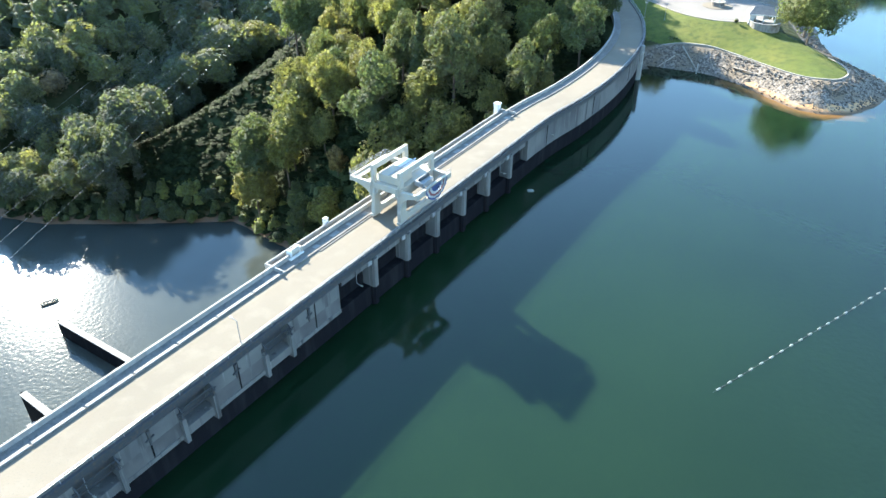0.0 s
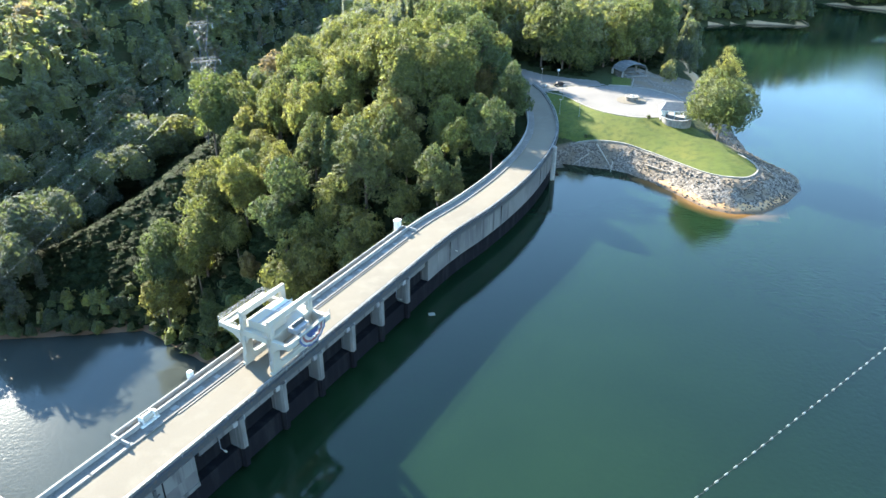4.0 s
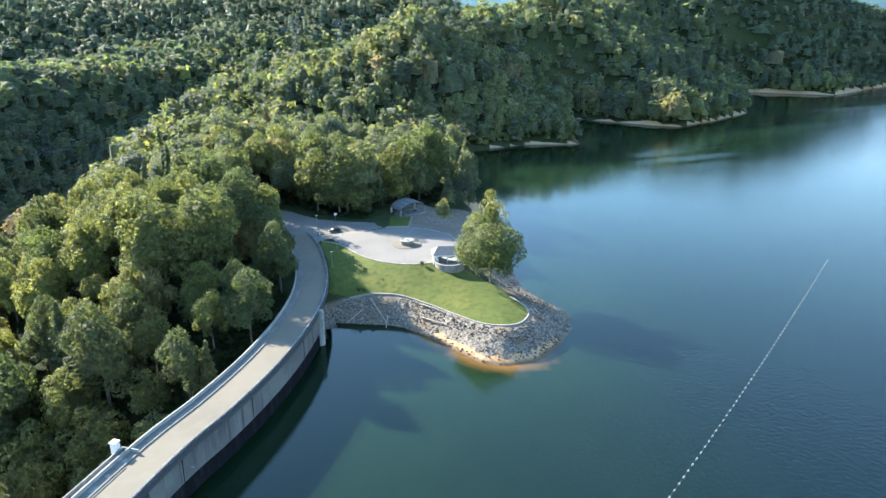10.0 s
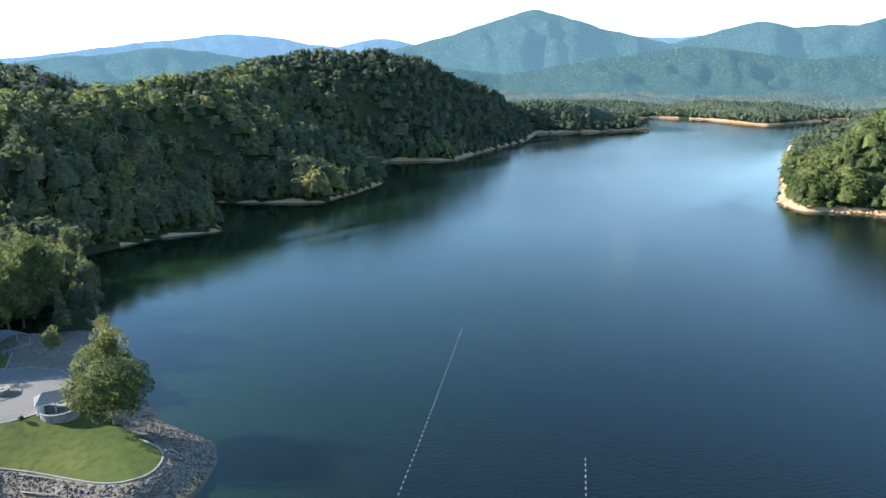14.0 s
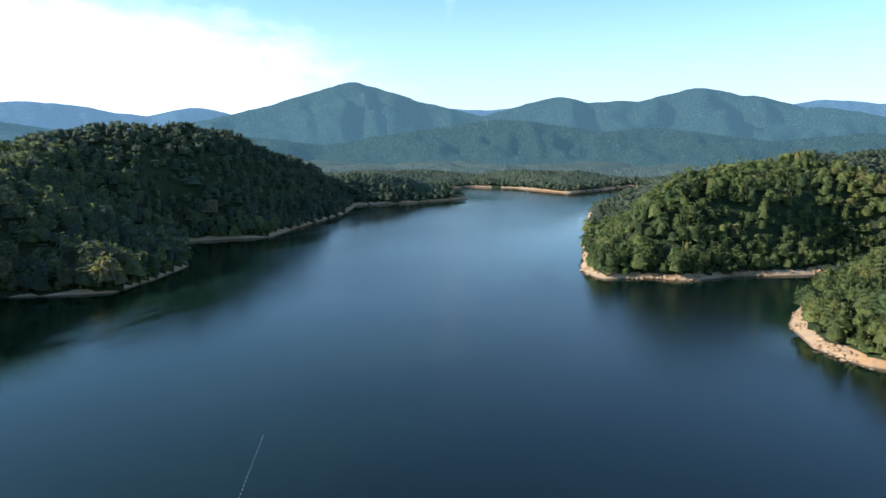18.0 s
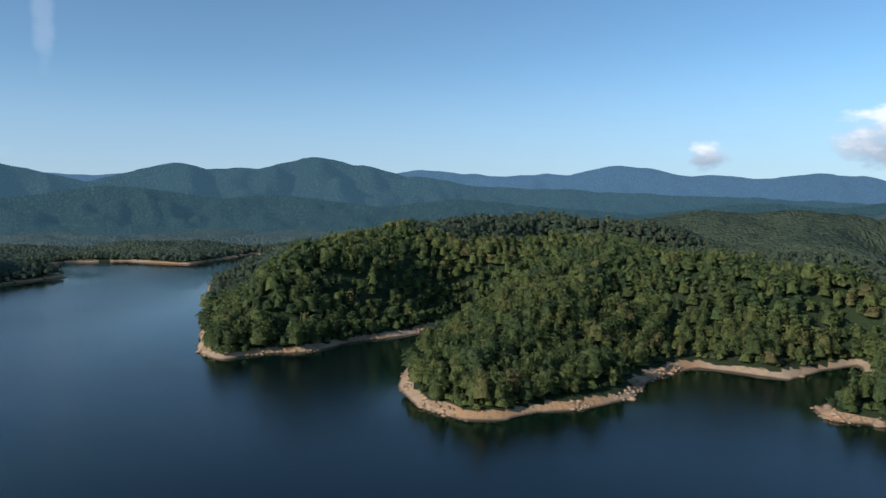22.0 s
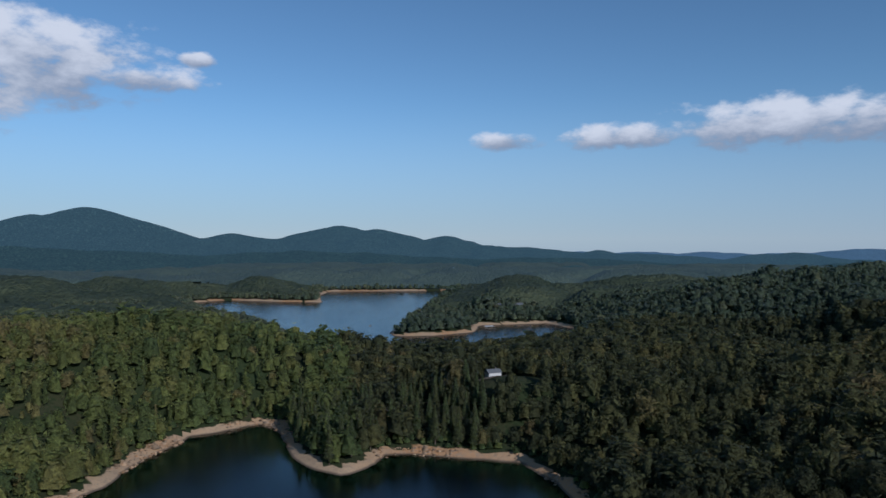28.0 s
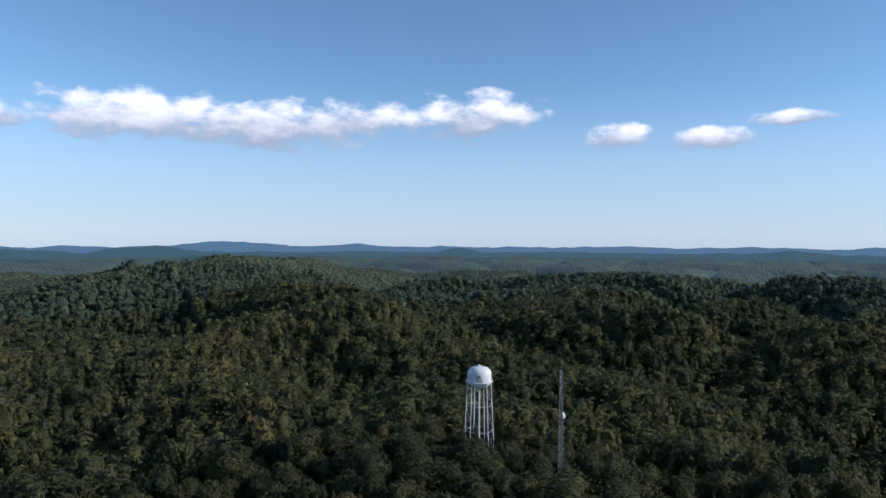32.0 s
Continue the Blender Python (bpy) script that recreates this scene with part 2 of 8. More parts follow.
def foliage(name, greens, island=0.25, translucent=0.36, down=0.3):
    """Leaves: a per-tree tint blends along a ramp of greens; each leaf clump varies a little. down: weight of a sheen
    that stands in for haze.
    """
    m = bpy.data.materials.new(name)
    m.use_nodes = True
    nt = m.node_tree
    bs = nt.nodes["Principled BSDF"]
    bs.inputs["Roughness"].default_value, bs.inputs["Specular IOR Level"].default_value = 0.65, 0.25 if down else 0.03
    # a pale bluish sheen, added to lift the dark leaves as haze would
    bs.inputs["Sheen Weight"].default_value, bs.inputs["Sheen Roughness"].default_value = down, 0.55
    bs.inputs["Sheen Tint"].default_value = (0.86, 0.93, 1.0, 1)
    at = nt.nodes.new("ShaderNodeAttribute")
    at.attribute_name = "tint"
    rp = nt.nodes.new("ShaderNodeValToRGB")
    el = rp.color_ramp.elements
    while len(el) < len(greens):
        el.new(0.5)
    for k, g in enumerate(greens):
        el[k].position, el[k].color = k / (len(greens) - 1), (*g, 1)
    nt.links.new(at.outputs["Fac"], rp.inputs["Fac"])
    geo = nt.nodes.new("ShaderNodeNewGeometry")
    mr = nt.nodes.new("ShaderNodeMapRange")
    mr.inputs["To Min"].default_value, mr.inputs["To Max"].default_value = 1 - island, 1 + island
    nt.links.new(geo.outputs["Random Per Island"], mr.inputs["Value"])
    hs = nt.nodes.new("ShaderNodeHueSaturation")
    nt.links.new(mr.outputs["Result"], hs.inputs["Value"])
    nt.links.new(rp.outputs["Color"], hs.inputs["Color"])
    oi = nt.nodes.new("ShaderNodeObjectInfo")
    mr3 = nt.nodes.new("ShaderNodeMapRange")
    mr3.inputs["To Min"].default_value, mr3.inputs["To Max"].default_value = 0.49, 0.525
    nt.links.new(oi.outputs["Random"], mr3.inputs["Value"])
    nt.links.new(mr3.outputs["Result"], hs.inputs["Hue"])
    nt.links.new(hs.outputs["Color"], bs.inputs["Base Color"])
    nz = nt.nodes.new("ShaderNodeTexNoise")
    nz.inputs["Scale"].default_value, nz.inputs["Detail"].default_value, nz.inputs["Roughness"].default_value = 1.1, 4, 0.7
    nt.links.new(geo.outputs["Position"], nz.inputs["Vector"])
    mott = nt.nodes.new("ShaderNodeMapRange")
    mott.inputs["From Min"].default_value, mott.inputs["From Max"].default_value = 0.36, 0.64
    mott.inputs["To Min"].default_value, mott.inputs["To Max"].default_value = 0.66, 1.24
    nt.links.new(nz.outputs["Fac"], mott.inputs["Value"])
    clump = nt.nodes.new("ShaderNodeTexNoise")
    clump.inputs["Scale"].default_value, clump.inputs["Detail"].default_value, clump.inputs["Roughness"].default_value = 0.33, 3, 0.6
    nt.links.new(geo.outputs["Position"], clump.inputs["Vector"])
    tufts = nt.nodes.new("ShaderNodeMapRange")
    tufts.inputs["From Min"].default_value, tufts.inputs["From Max"].default_value = 0.35, 0.65
    tufts.inputs["To Min"].default_value, tufts.inputs["To Max"].default_value = 0.72, 1.25
    nt.links.new(clump.outputs["Fac"], tufts.inputs["Value"])
    leafy = nt.nodes.new("ShaderNodeMath")
    leafy.operation = "MULTIPLY"
    nt.links.new(mott.outputs["Result"], leafy.inputs[0])
    nt.links.new(tufts.outputs["Result"], leafy.inputs[1])
    both = nt.nodes.new("ShaderNodeMath")
    both.operation = "MULTIPLY"
    nt.links.new(leafy.outputs[0], both.inputs[0])
    nt.links.new(mr.outputs["Result"], both.inputs[1])
    nt.links.new(both.outputs[0], hs.inputs["Value"])
    bp = nt.nodes.new("ShaderNodeBump")
    bp.inputs["Strength"].default_value, bp.inputs["Distance"].default_value = 1.0, 1.6
    nt.links.new(nz.outputs["Fac"], bp.inputs["Height"])
    bq = nt.nodes.new("ShaderNodeBump")
    bq.inputs["Strength"].default_value, bq.inputs["Distance"].default_value = 1.0, 3.2
    nt.links.new(clump.outputs["Fac"], bq.inputs["Height"])
    nt.links.new(bq.outputs[0], bp.inputs["Normal"])
    nt.links.new(bp.outputs[0], bs.inputs["Normal"])
    tr = nt.nodes.new("ShaderNodeBsdfTranslucent")
    nt.links.new(hs.outputs["Color"], tr.inputs["Color"])
    mx = nt.nodes.new("ShaderNodeMixShader")
    mx.inputs[0].default_value = translucent
    nt.links.new(bs.outputs[0], mx.inputs[1])
    nt.links.new(tr.outputs[0], mx.inputs[2])
    nt.links.new(mx.outputs[0], nt.nodes["Material Output"].inputs["Surface"])
    return m


GREENS = [(0.103, 0.146, 0.050), (0.172, 0.215, 0.062), (0.240, 0.269, 0.074), (0.302, 0.301, 0.086), (0.310, 0.258, 0.095)]
SUNNY = [(0.080, 0.106, 0.040), (0.134, 0.160, 0.048), (0.205, 0.220, 0.056), (0.286, 0.282, 0.066), (0.290, 0.216, 0.092)]
OAK = [(0.072, 0.078, 0.032), (0.112, 0.108, 0.042), (0.154, 0.136, 0.050), (0.195, 0.150, 0.060), (0.205, 0.140, 0.060)]
M_LEAF = foliage("leaves", SUNNY, island=0.2, translucent=0.45, down=0.14)
M_NORTHWOODS = foliage("sunlit_canopy", SUNNY, island=0.2, translucent=0.56, down=0.48)
M_WOODS = foliage("woodland_canopy", GREENS, island=0.22, translucent=0.45, down=0.05)
M_OAKWOODS = foliage("oak_and_pine_canopy", OAK, island=0.24, translucent=0.35, down=0.03)
# greens kept very dark: the hillside's shade is put into the vine colour
M_VINES = foliage("shade_dark_vines", [(0.036, 0.050, 0.024), (0.050, 0.066, 0.028), (0.072, 0.078, 0.034)], island=0.2, translucent=0.3, down=0.0)
# greens pushed slightly paler and bluer: some haze is in the leaf colour
M_HILLWOODS = foliage("haze_tinted_hill_canopy", [(0.076, 0.108, 0.056), (0.106, 0.134, 0.064), (0.142, 0.158, 0.072), (0.175, 0.172, 0.080)], island=0.18, translucent=0.35, down=0.14)


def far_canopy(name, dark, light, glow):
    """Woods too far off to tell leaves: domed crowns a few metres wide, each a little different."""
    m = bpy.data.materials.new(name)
    m.use_nodes = True
    nt = m.node_tree
    bs = nt.nodes["Principled BSDF"]
    bs.inputs["Roughness"].default_value, bs.inputs["Specular IOR Level"].default_value = 0.8, 0.1
    geo = nt.nodes.new("ShaderNodeNewGeometry")
    cells = nt.nodes.new("ShaderNodeTexVoronoi")
    cells.inputs["Scale"].default_value = 0.15
    warp = nt.nodes.new("ShaderNodeTexNoise")
    warp.inputs["Scale"].default_value, warp.inputs["Detail"].default_value = 0.06, 3
    nt.links.new(geo.outputs["Position"], warp.inputs["Vector"])
    bent = nt.nodes.new("ShaderNodeVectorMath")
    bent.operation = "MULTIPLY_ADD"
    nt.links.new(warp.outputs["Color"], bent.inputs[0])
    bent.inputs[1].default_value = (14, 14, 14)
    nt.links.new(geo.outputs["Position"], bent.inputs[2])
    nt.links.new(bent.outputs[0], cells.inputs["Vector"])
    stand = nt.nodes.new("ShaderNodeTexNoise")
    stand.inputs["Scale"].default_value, stand.inputs["Detail"].default_value = 0.012, 5
    nt.links.new(geo.outputs["Position"], stand.inputs["Vector"])
    sep = nt.nodes.new("ShaderNodeSeparateColor")
    nt.links.new(cells.outputs["Color"], sep.inputs[0])
    fac = nt.nodes.new("ShaderNodeMath")
    fac.operation = "MULTIPLY_ADD"
    nt.links.new(sep.outputs[0], fac.inputs[0])
    fac.inputs[1].default_value = 0.55
    half = nt.nodes.new("ShaderNodeMapRange")
    half.inputs["From Min"].default_value, half.inputs["From Max"].default_value = 0.35, 0.65
    half.inputs["To Max"].default_value = 0.45
    nt.links.new(stand.outputs["Fac"], half.inputs["Value"])
    nt.links.new(half.outputs["Result"], fac.inputs[2])
    mx = nt.nodes.new("ShaderNodeMix")
    mx.data_type = "RGBA"
    mx.inputs["A"].default_value, mx.inputs["B"].default_value = (*dark, 1), (*light, 1)
    nt.links.new(fac.outputs[0], mx.inputs["Factor"])
    nt.links.new(mx.outputs["Result"], bs.inputs["Base Color"])
    dome = nt.nodes.new("ShaderNodeMath")
    dome.operation = "SUBTRACT"
    dome.inputs[0].default_value = 1.0
    nt.links.new(cells.outputs["Distance"], dome.inputs[1])
    bp = nt.nodes.new("ShaderNodeBump")
    bp.inputs["Strength"].default_value, bp.inputs["Distance"].default_value = 0.8, 4.5
    nt.links.new(dome.outputs[0], bp.inputs["Height"])
    nt.links.new(bp.outputs[0], bs.inputs["Normal"])
    # haze over the farthest woods, added as blue emission of strength glow
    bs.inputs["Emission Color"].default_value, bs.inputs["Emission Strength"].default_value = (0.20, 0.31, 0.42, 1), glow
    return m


M_FARHILLS = far_canopy("far_hill_woods", (0.036, 0.052, 0.034), (0.086, 0.098, 0.054), 0.0)
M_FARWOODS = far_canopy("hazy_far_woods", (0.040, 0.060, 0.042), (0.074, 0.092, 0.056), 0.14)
M_BARK = material("bark", (0.16, 0.13, 0.10), 0.9, grain=[((3, 3, 0.4), 5, (0.07, 0.055, 0.045), 0.4, 0.65)], bump=0.6)
M_CONC = material("concrete", (0.27, 0.266, 0.25), 0.85, grain=[(0.09, 4, (0.205, 0.205, 0.20), 0.42, 0.62), ((0.5, 0.5, 0.06), 5, (0.155, 0.155, 0.155), 0.56, 0.72), (0.9, 6, (0.31, 0.305, 0.29), 0.52, 0.75)], bump=0.12, bump_scale=4)
M_CONCWET = material("waterline_stained_concrete", (0.115, 0.110, 0.104), 0.85, grain=[(0.14, 4, (0.08, 0.077, 0.075), 0.42, 0.62), ((0.7, 0.7, 0.07), 5, (0.155, 0.15, 0.142), 0.55, 0.72)], bump=0.12, bump_scale=4)
M_PIER = material("weathered_dark_concrete", (0.150, 0.146, 0.136), 0.9, grain=[(0.12, 5, (0.105, 0.103, 0.10), 0.42, 0.62), ((0.7, 0.7, 0.06), 5, (0.062, 0.060, 0.058), 0.53, 0.70), ((1.6, 1.6, 0.10), 4, (0.21, 0.204, 0.19), 0.60, 0.76)], bump=0.15, bump_scale=4)
M_KERB = material("weathered_kerb_concrete", (0.27, 0.25, 0.215), 0.9, grain=[(0.6, 5, (0.20, 0.185, 0.16), 0.45, 0.7)], bump=0.1)
M_LINE = material("worn_line_paint", (0.30, 0.29, 0.27), 0.8, grain=[(2.5, 5, (0.20, 0.19, 0.18), 0.42, 0.6)])
# darker than the other concrete: parapet shade is partly put into this deck colour
M_WALK = material("worn_shade_dark_deck", (0.155, 0.148, 0.138), 0.9, grain=[(0.3, 5, (0.20, 0.19, 0.175), 0.48, 0.7), (2.0, 5, (0.10, 0.097, 0.092), 0.5, 0.7)], bump=0.1)
# near black: pool stain, with the shade of the intake bays painted in too
M_STAIN_SHADE = material("algae_stain_and_shade_concrete", (0.010, 0.010, 0.012), 0.9, spec=0.03, grain=[((0.6, 0.6, 0.08), 6, (0.022, 0.022, 0.023), 0.5, 0.75)], bump=0.2)
M_ROAD = material("pale_worn_concrete_road", (0.166, 0.144, 0.112), 0.9, grain=[(0.04, 4, (0.135, 0.118, 0.094), 0.38, 0.66), (0.35, 6, (0.172, 0.152, 0.122), 0.48, 0.74), (4.0, 6, (0.13, 0.116, 0.096), 0.55, 0.8)], bump=0.08)
M_ASPH = material("grey_asphalt", (0.175, 0.162, 0.15), 0.9, grain=[(0.08, 5, (0.14, 0.132, 0.125), 0.4, 0.65), (2.0, 6, (0.20, 0.188, 0.175), 0.5, 0.8)], bump=0.1)
M_LAWN = material("lawn_grass", (0.066, 0.090, 0.012), 0.9, grain=[(0.07, 4, (0.108, 0.112, 0.018), 0.42, 0.68), (0.5, 7, (0.044, 0.064, 0.010), 0.45, 0.7), (3.0, 5, (0.09, 0.098, 0.028), 0.6, 0.8)], bump=0.5, bump_scale=6)
M_ROCK = material("riprap_rock", (0.094, 0.080, 0.066), 0.9, grain=[(0.5, 5, (0.145, 0.122, 0.098), 0.45, 0.65), (4, 5, (0.055, 0.052, 0.046), 0.55, 0.75)], bump=0.4, island=0.35)
M_SHOREROCK = material("pale_shore_rock", (0.38, 0.27, 0.175), 0.9, grain=[(0.3, 4, (0.42, 0.235, 0.115), 0.42, 0.62), (3, 5, (0.26, 0.195, 0.14), 0.54, 0.74)], bump=0.4, island=0.3)
M_YARD = material("tan_clay_yard", (0.34, 0.25, 0.165), 0.95, grain=[(0.3, 5, (0.26, 0.20, 0.13), 0.45, 0.7)], bump=0.2)
M_STEEL = material("pale_painted_steel", (0.37, 0.345, 0.285), 0.55, grain=[(0.8, 5, (0.32, 0.335, 0.325), 0.5, 0.75), ((2, 2, 0.3), 6, (0.40, 0.36, 0.30), 0.66, 0.8)])
M_GALV = material("galvanised_steel", (0.30, 0.315, 0.33), 0.5, 0.4, grain=[(2, 4, (0.22, 0.23, 0.245), 0.45, 0.7)])
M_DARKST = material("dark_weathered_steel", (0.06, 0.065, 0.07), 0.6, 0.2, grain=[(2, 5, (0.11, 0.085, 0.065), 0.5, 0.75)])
M_PYLON = material("weathered_galvanised_steel", (0.13, 0.135, 0.14), 0.65, 0.2, grain=[(2, 4, (0.09, 0.094, 0.10), 0.45, 0.7)])
M_WHITE = material("white_paint", (0.62, 0.62, 0.60), 0.5, grain=[(1.5, 5, (0.48, 0.48, 0.46), 0.55, 0.8)])
M_BLUE = material("blue_cloth", (0.10, 0.14, 0.30), 0.5)
M_RED = material("faded_red_cloth", (0.34, 0.13, 0.13), 0.5)
M_ROOF = material("grey_shingle_roof", (0.145, 0.155, 0.165), 0.85, grain=[(1.0, 5, (0.11, 0.12, 0.125), 0.45, 0.7), ((0.6, 0.6, 6), 3, (0.18, 0.19, 0.195), 0.5, 0.7)], bump=0.2)
M_WOOD = material("weathered_wood", (0.33, 0.29, 0.24), 0.9, grain=[((6, 0.6, 6), 5, (0.22, 0.19, 0.16), 0.45, 0.7)], bump=0.3)
M_BLACK = material("black_rubber_and_paint", (0.02, 0.02, 0.022), 0.4)
M_GLASS = material("dark_window_glass", (0.02, 0.025, 0.03), 0.05, 0.0, 0.6)
M_STONE = material("stacked_stone", (0.23, 0.21, 0.185), 0.9, grain=[(1.2, 3, (0.16, 0.147, 0.135), 0.45, 0.6), (5, 4, (0.30, 0.28, 0.245), 0.55, 0.75)], bump=0.4, island=0.2)
M_BUOY = material("white_buoy_plastic", (0.22, 0.235, 0.215), 0.4)


def ground_material():
    """Soil and leaf litter, with a bare drawdown band of pale clay and rock just above the water."""
    m = bpy.data.materials.new("forest_floor_and_shore")
    m.use_nodes = True
    nt = m.node_tree
    bs = nt.nodes["Principled BSDF"]
    bs.inputs["Roughness"].default_value, bs.inputs["Specular IOR Level"].default_value = 0.95, 0.15
    geo = nt.nodes.new("ShaderNodeNewGeometry")

    def noise_at(scale, detail):
        nz = nt.nodes.new("ShaderNodeTexNoise")
        nz.inputs["Scale"].default_value, nz.inputs["Detail"].default_value = scale, detail
        nt.links.new(geo.outputs["Position"], nz.inputs["Vector"])
        return nz.outputs["Fac"]

    def mix(fac, a, b):
        mx = nt.nodes.new("ShaderNodeMix")
        mx.data_type = "RGBA"
        for sock, v in (("Factor", fac), ("A", a), ("B", b)):
            if isinstance(v, tuple):
                mx.inputs[sock].default_value = (*v, 1)
            else:
                nt.links.new(v, mx.inputs[sock])
        return mx.outputs["Result"]

    def ramp(v, lo, hi):
        mr = nt.nodes.new("ShaderNodeMapRange")
        mr.interpolation_type = "SMOOTHSTEP"
        mr.inputs["From Min"].default_value, mr.inputs["From Max"].default_value = min(lo, hi), max(lo, hi)
        if lo > hi:
            mr.inputs["To Min"].default_value, mr.inputs["To Max"].default_value = 1.0, 0.0
        nt.links.new(v, mr.inputs["Value"])
        return mr.outputs["Result"]

    floor_c = mix(ramp(noise_at(0.03, 6), 0.4, 0.65), (0.034, 0.047, 0.019), (0.050, 0.052, 0.025))
    floor_c = mix(ramp(noise_at(0.4, 6), 0.45, 0.7), floor_c, (0.025, 0.040, 0.014))
    bare = mix(ramp(noise_at(0.012, 3), 0.42, 0.62), (0.50, 0.345, 0.210), (0.50, 0.275, 0.130))
    bare = mix(ramp(noise_at(0.25, 8), 0.48, 0.72), bare, (0.40, 0.28, 0.18))
    bare = mix(ramp(noise_at(1.2, 6), 0.55, 0.75), bare, (0.30, 0.25, 0.20))
    sep = nt.nodes.new("ShaderNodeSeparateXYZ")
    nt.links.new(geo.outputs["Position"], sep.inputs[0])
    at = nt.nodes.new("ShaderNodeAttribute")
    at.attribute_name = "shore"
    edge = nt.nodes.new("ShaderNodeMath")
    edge.operation = "MULTIPLY_ADD"
    nt.links.new(noise_at(0.09, 5), edge.inputs[0])
    edge.inputs[1].default_value = -7.2
    nt.links.new(sep.outputs["Z"], edge.inputs[2])
    low = ramp(edge.outputs[0], 0.3, -0.4)
    both = nt.nodes.new("ShaderNodeMath")
    both.operation = "MULTIPLY"
    nt.links.new(low, both.inputs[0])
    nt.links.new(ramp(at.outputs["Fac"], 0.05, 0.2), both.inputs[1])
    wet = mix(ramp(sep.outputs["Z"], 0.9, 0.15), bare, (0.14, 0.10, 0.07))
    gv = nt.nodes.new("ShaderNodeAttribute")
    gv.attribute_name = "gravel"
    stones = mix(ramp(noise_at(1.6, 6), 0.40, 0.62), (0.10, 0.088, 0.078), (0.24, 0.21, 0.18))
    stones = mix(ramp(noise_at(0.15, 4), 0.45, 0.65), stones, (0.17, 0.135, 0.10))
    bed = mix(ramp(gv.outputs["Fac"], 0.2, 0.6), floor_c, stones)
    nt.links.new(mix(both.outputs[0], bed, wet), bs.inputs["Base Color"])
    bp = nt.nodes.new("ShaderNodeBump")
    bp.inputs["Strength"].default_value, bp.inputs["Distance"].default_value = 0.7, 1.2
    nt.links.new(noise_at(0.35, 9), bp.inputs["Height"])
    nt.links.new(bp.outputs[0], bs.inputs["Normal"])
    return m


def water_material(name, deep, silt, wave, rough=0.06, bump=0.06):
    """Turbid lake water: light scattered back from below the surface, and a clear mirror on top."""
    m = bpy.data.materials.new(name)
    m.use_nodes = True
    nt = m.node_tree
    bs = nt.nodes["Principled BSDF"]
    bs.inputs["Roughness"].default_value, bs.inputs["IOR"].default_value = rough, 1.33
    bs.subsurface_method = "BURLEY"      # light spreads in the cloudy water and softens shadow edges
    bs.inputs["Subsurface Weight"].default_value, bs.inputs["Subsurface Scale"].default_value = 1.0, 2.5
    bs.inputs["Subsurface Radius"].default_value = (1.0, 1.0, 1.0)
    geo = nt.nodes.new("ShaderNodeNewGeometry")
    nz = nt.nodes.new("ShaderNodeTexNoise")
    nz.inputs["Scale"].default_value, nz.inputs["Detail"].default_value = 0.012, 4
    nt.links.new(geo.outputs["Position"], nz.inputs["Vector"])
    mr = nt.nodes.new("ShaderNodeMapRange")
    mr.inputs["From Min"].default_value, mr.inputs["From Max"].default_value = 0.35, 0.7
    nt.links.new(nz.outputs["Fac"], mr.inputs["Value"])
    mx = nt.nodes.new("ShaderNodeMix")
    mx.data_type = "RGBA"
    nt.links.new(mr.outputs["Result"], mx.inputs["Factor"])
    mx.inputs["A"].default_value, mx.inputs["B"].default_value = (*deep, 1), (*silt, 1)
    at = nt.nodes.new("ShaderNodeAttribute")
    at.attribute_name = "shallow"
    mx2 = nt.nodes.new("ShaderNodeMix")
    mx2.data_type = "RGBA"
    nt.links.new(at.outputs["Fac"], mx2.inputs["Factor"])
    nt.links.new(mx.outputs["Result"], mx2.inputs["A"])
    mx2.inputs["B"].default_value = (0.16, 0.085, 0.03, 1)
    rip = nt.nodes.new("ShaderNodeAttribute")      # rippled open water: rougher, and its base colour goes dark navy
    rip.attribute_name = "ripple"
    mx3 = nt.nodes.new("ShaderNodeMix")
    mx3.data_type = "RGBA"
    nt.links.new(rip.outputs["Fac"], mx3.inputs["Factor"])
    nt.links.new(mx2.outputs["Result"], mx3.inputs["A"])
    mx3.inputs["B"].default_value = (0.0018, 0.0062, 0.0095, 1)
    nt.links.new(mx3.outputs["Result"], bs.inputs["Base Color"])
    rgh = nt.nodes.new("ShaderNodeMapRange")
    rgh.inputs["To Min"].default_value, rgh.inputs["To Max"].default_value = rough, max(rough, 0.12)
    nt.links.new(rip.outputs["Fac"], rgh.inputs["Value"])
    nt.links.new(rgh.outputs["Result"], bs.inputs["Roughness"])
    w1 = nt.nodes.new("ShaderNodeTexNoise")
    w1.inputs["Scale"].default_value, w1.inputs["Detail"].default_value = wave, 4
    nt.links.new(geo.outputs["Position"], w1.inputs["Vector"])
    w2 = nt.nodes.new("ShaderNodeTexNoise")
    w2.inputs["Scale"].default_value, w2.inputs["Detail"].default_value = 0.006, 3
    nt.links.new(geo.outputs["Position"], w2.inputs["Vector"])
    mr2 = nt.nodes.new("ShaderNodeMapRange")
    mr2.inputs["From Min"].default_value, mr2.inputs["From Max"].default_value = 0.4, 0.65
    mr2.inputs["To Min"].default_value, mr2.inputs["To Max"].default_value = 0.15 * bump, bump
    nt.links.new(w2.outputs["Fac"], mr2.inputs["Value"])
    bp = nt.nodes.new("ShaderNodeBump")
    bp.inputs["Distance"].default_value = 0.5
    gust = nt.nodes.new("ShaderNodeMath")
    gust.operation = "MULTIPLY_ADD"
    nt.links.new(rip.outputs["Fac"], gust.inputs[0])
    gust.inputs[1].default_value = 0.22
    nt.links.new(mr2.outputs["Result"], gust.inputs[2])
    # long wind streaks off the wooded shore
    stk = nt.nodes.new("ShaderNodeAttribute")
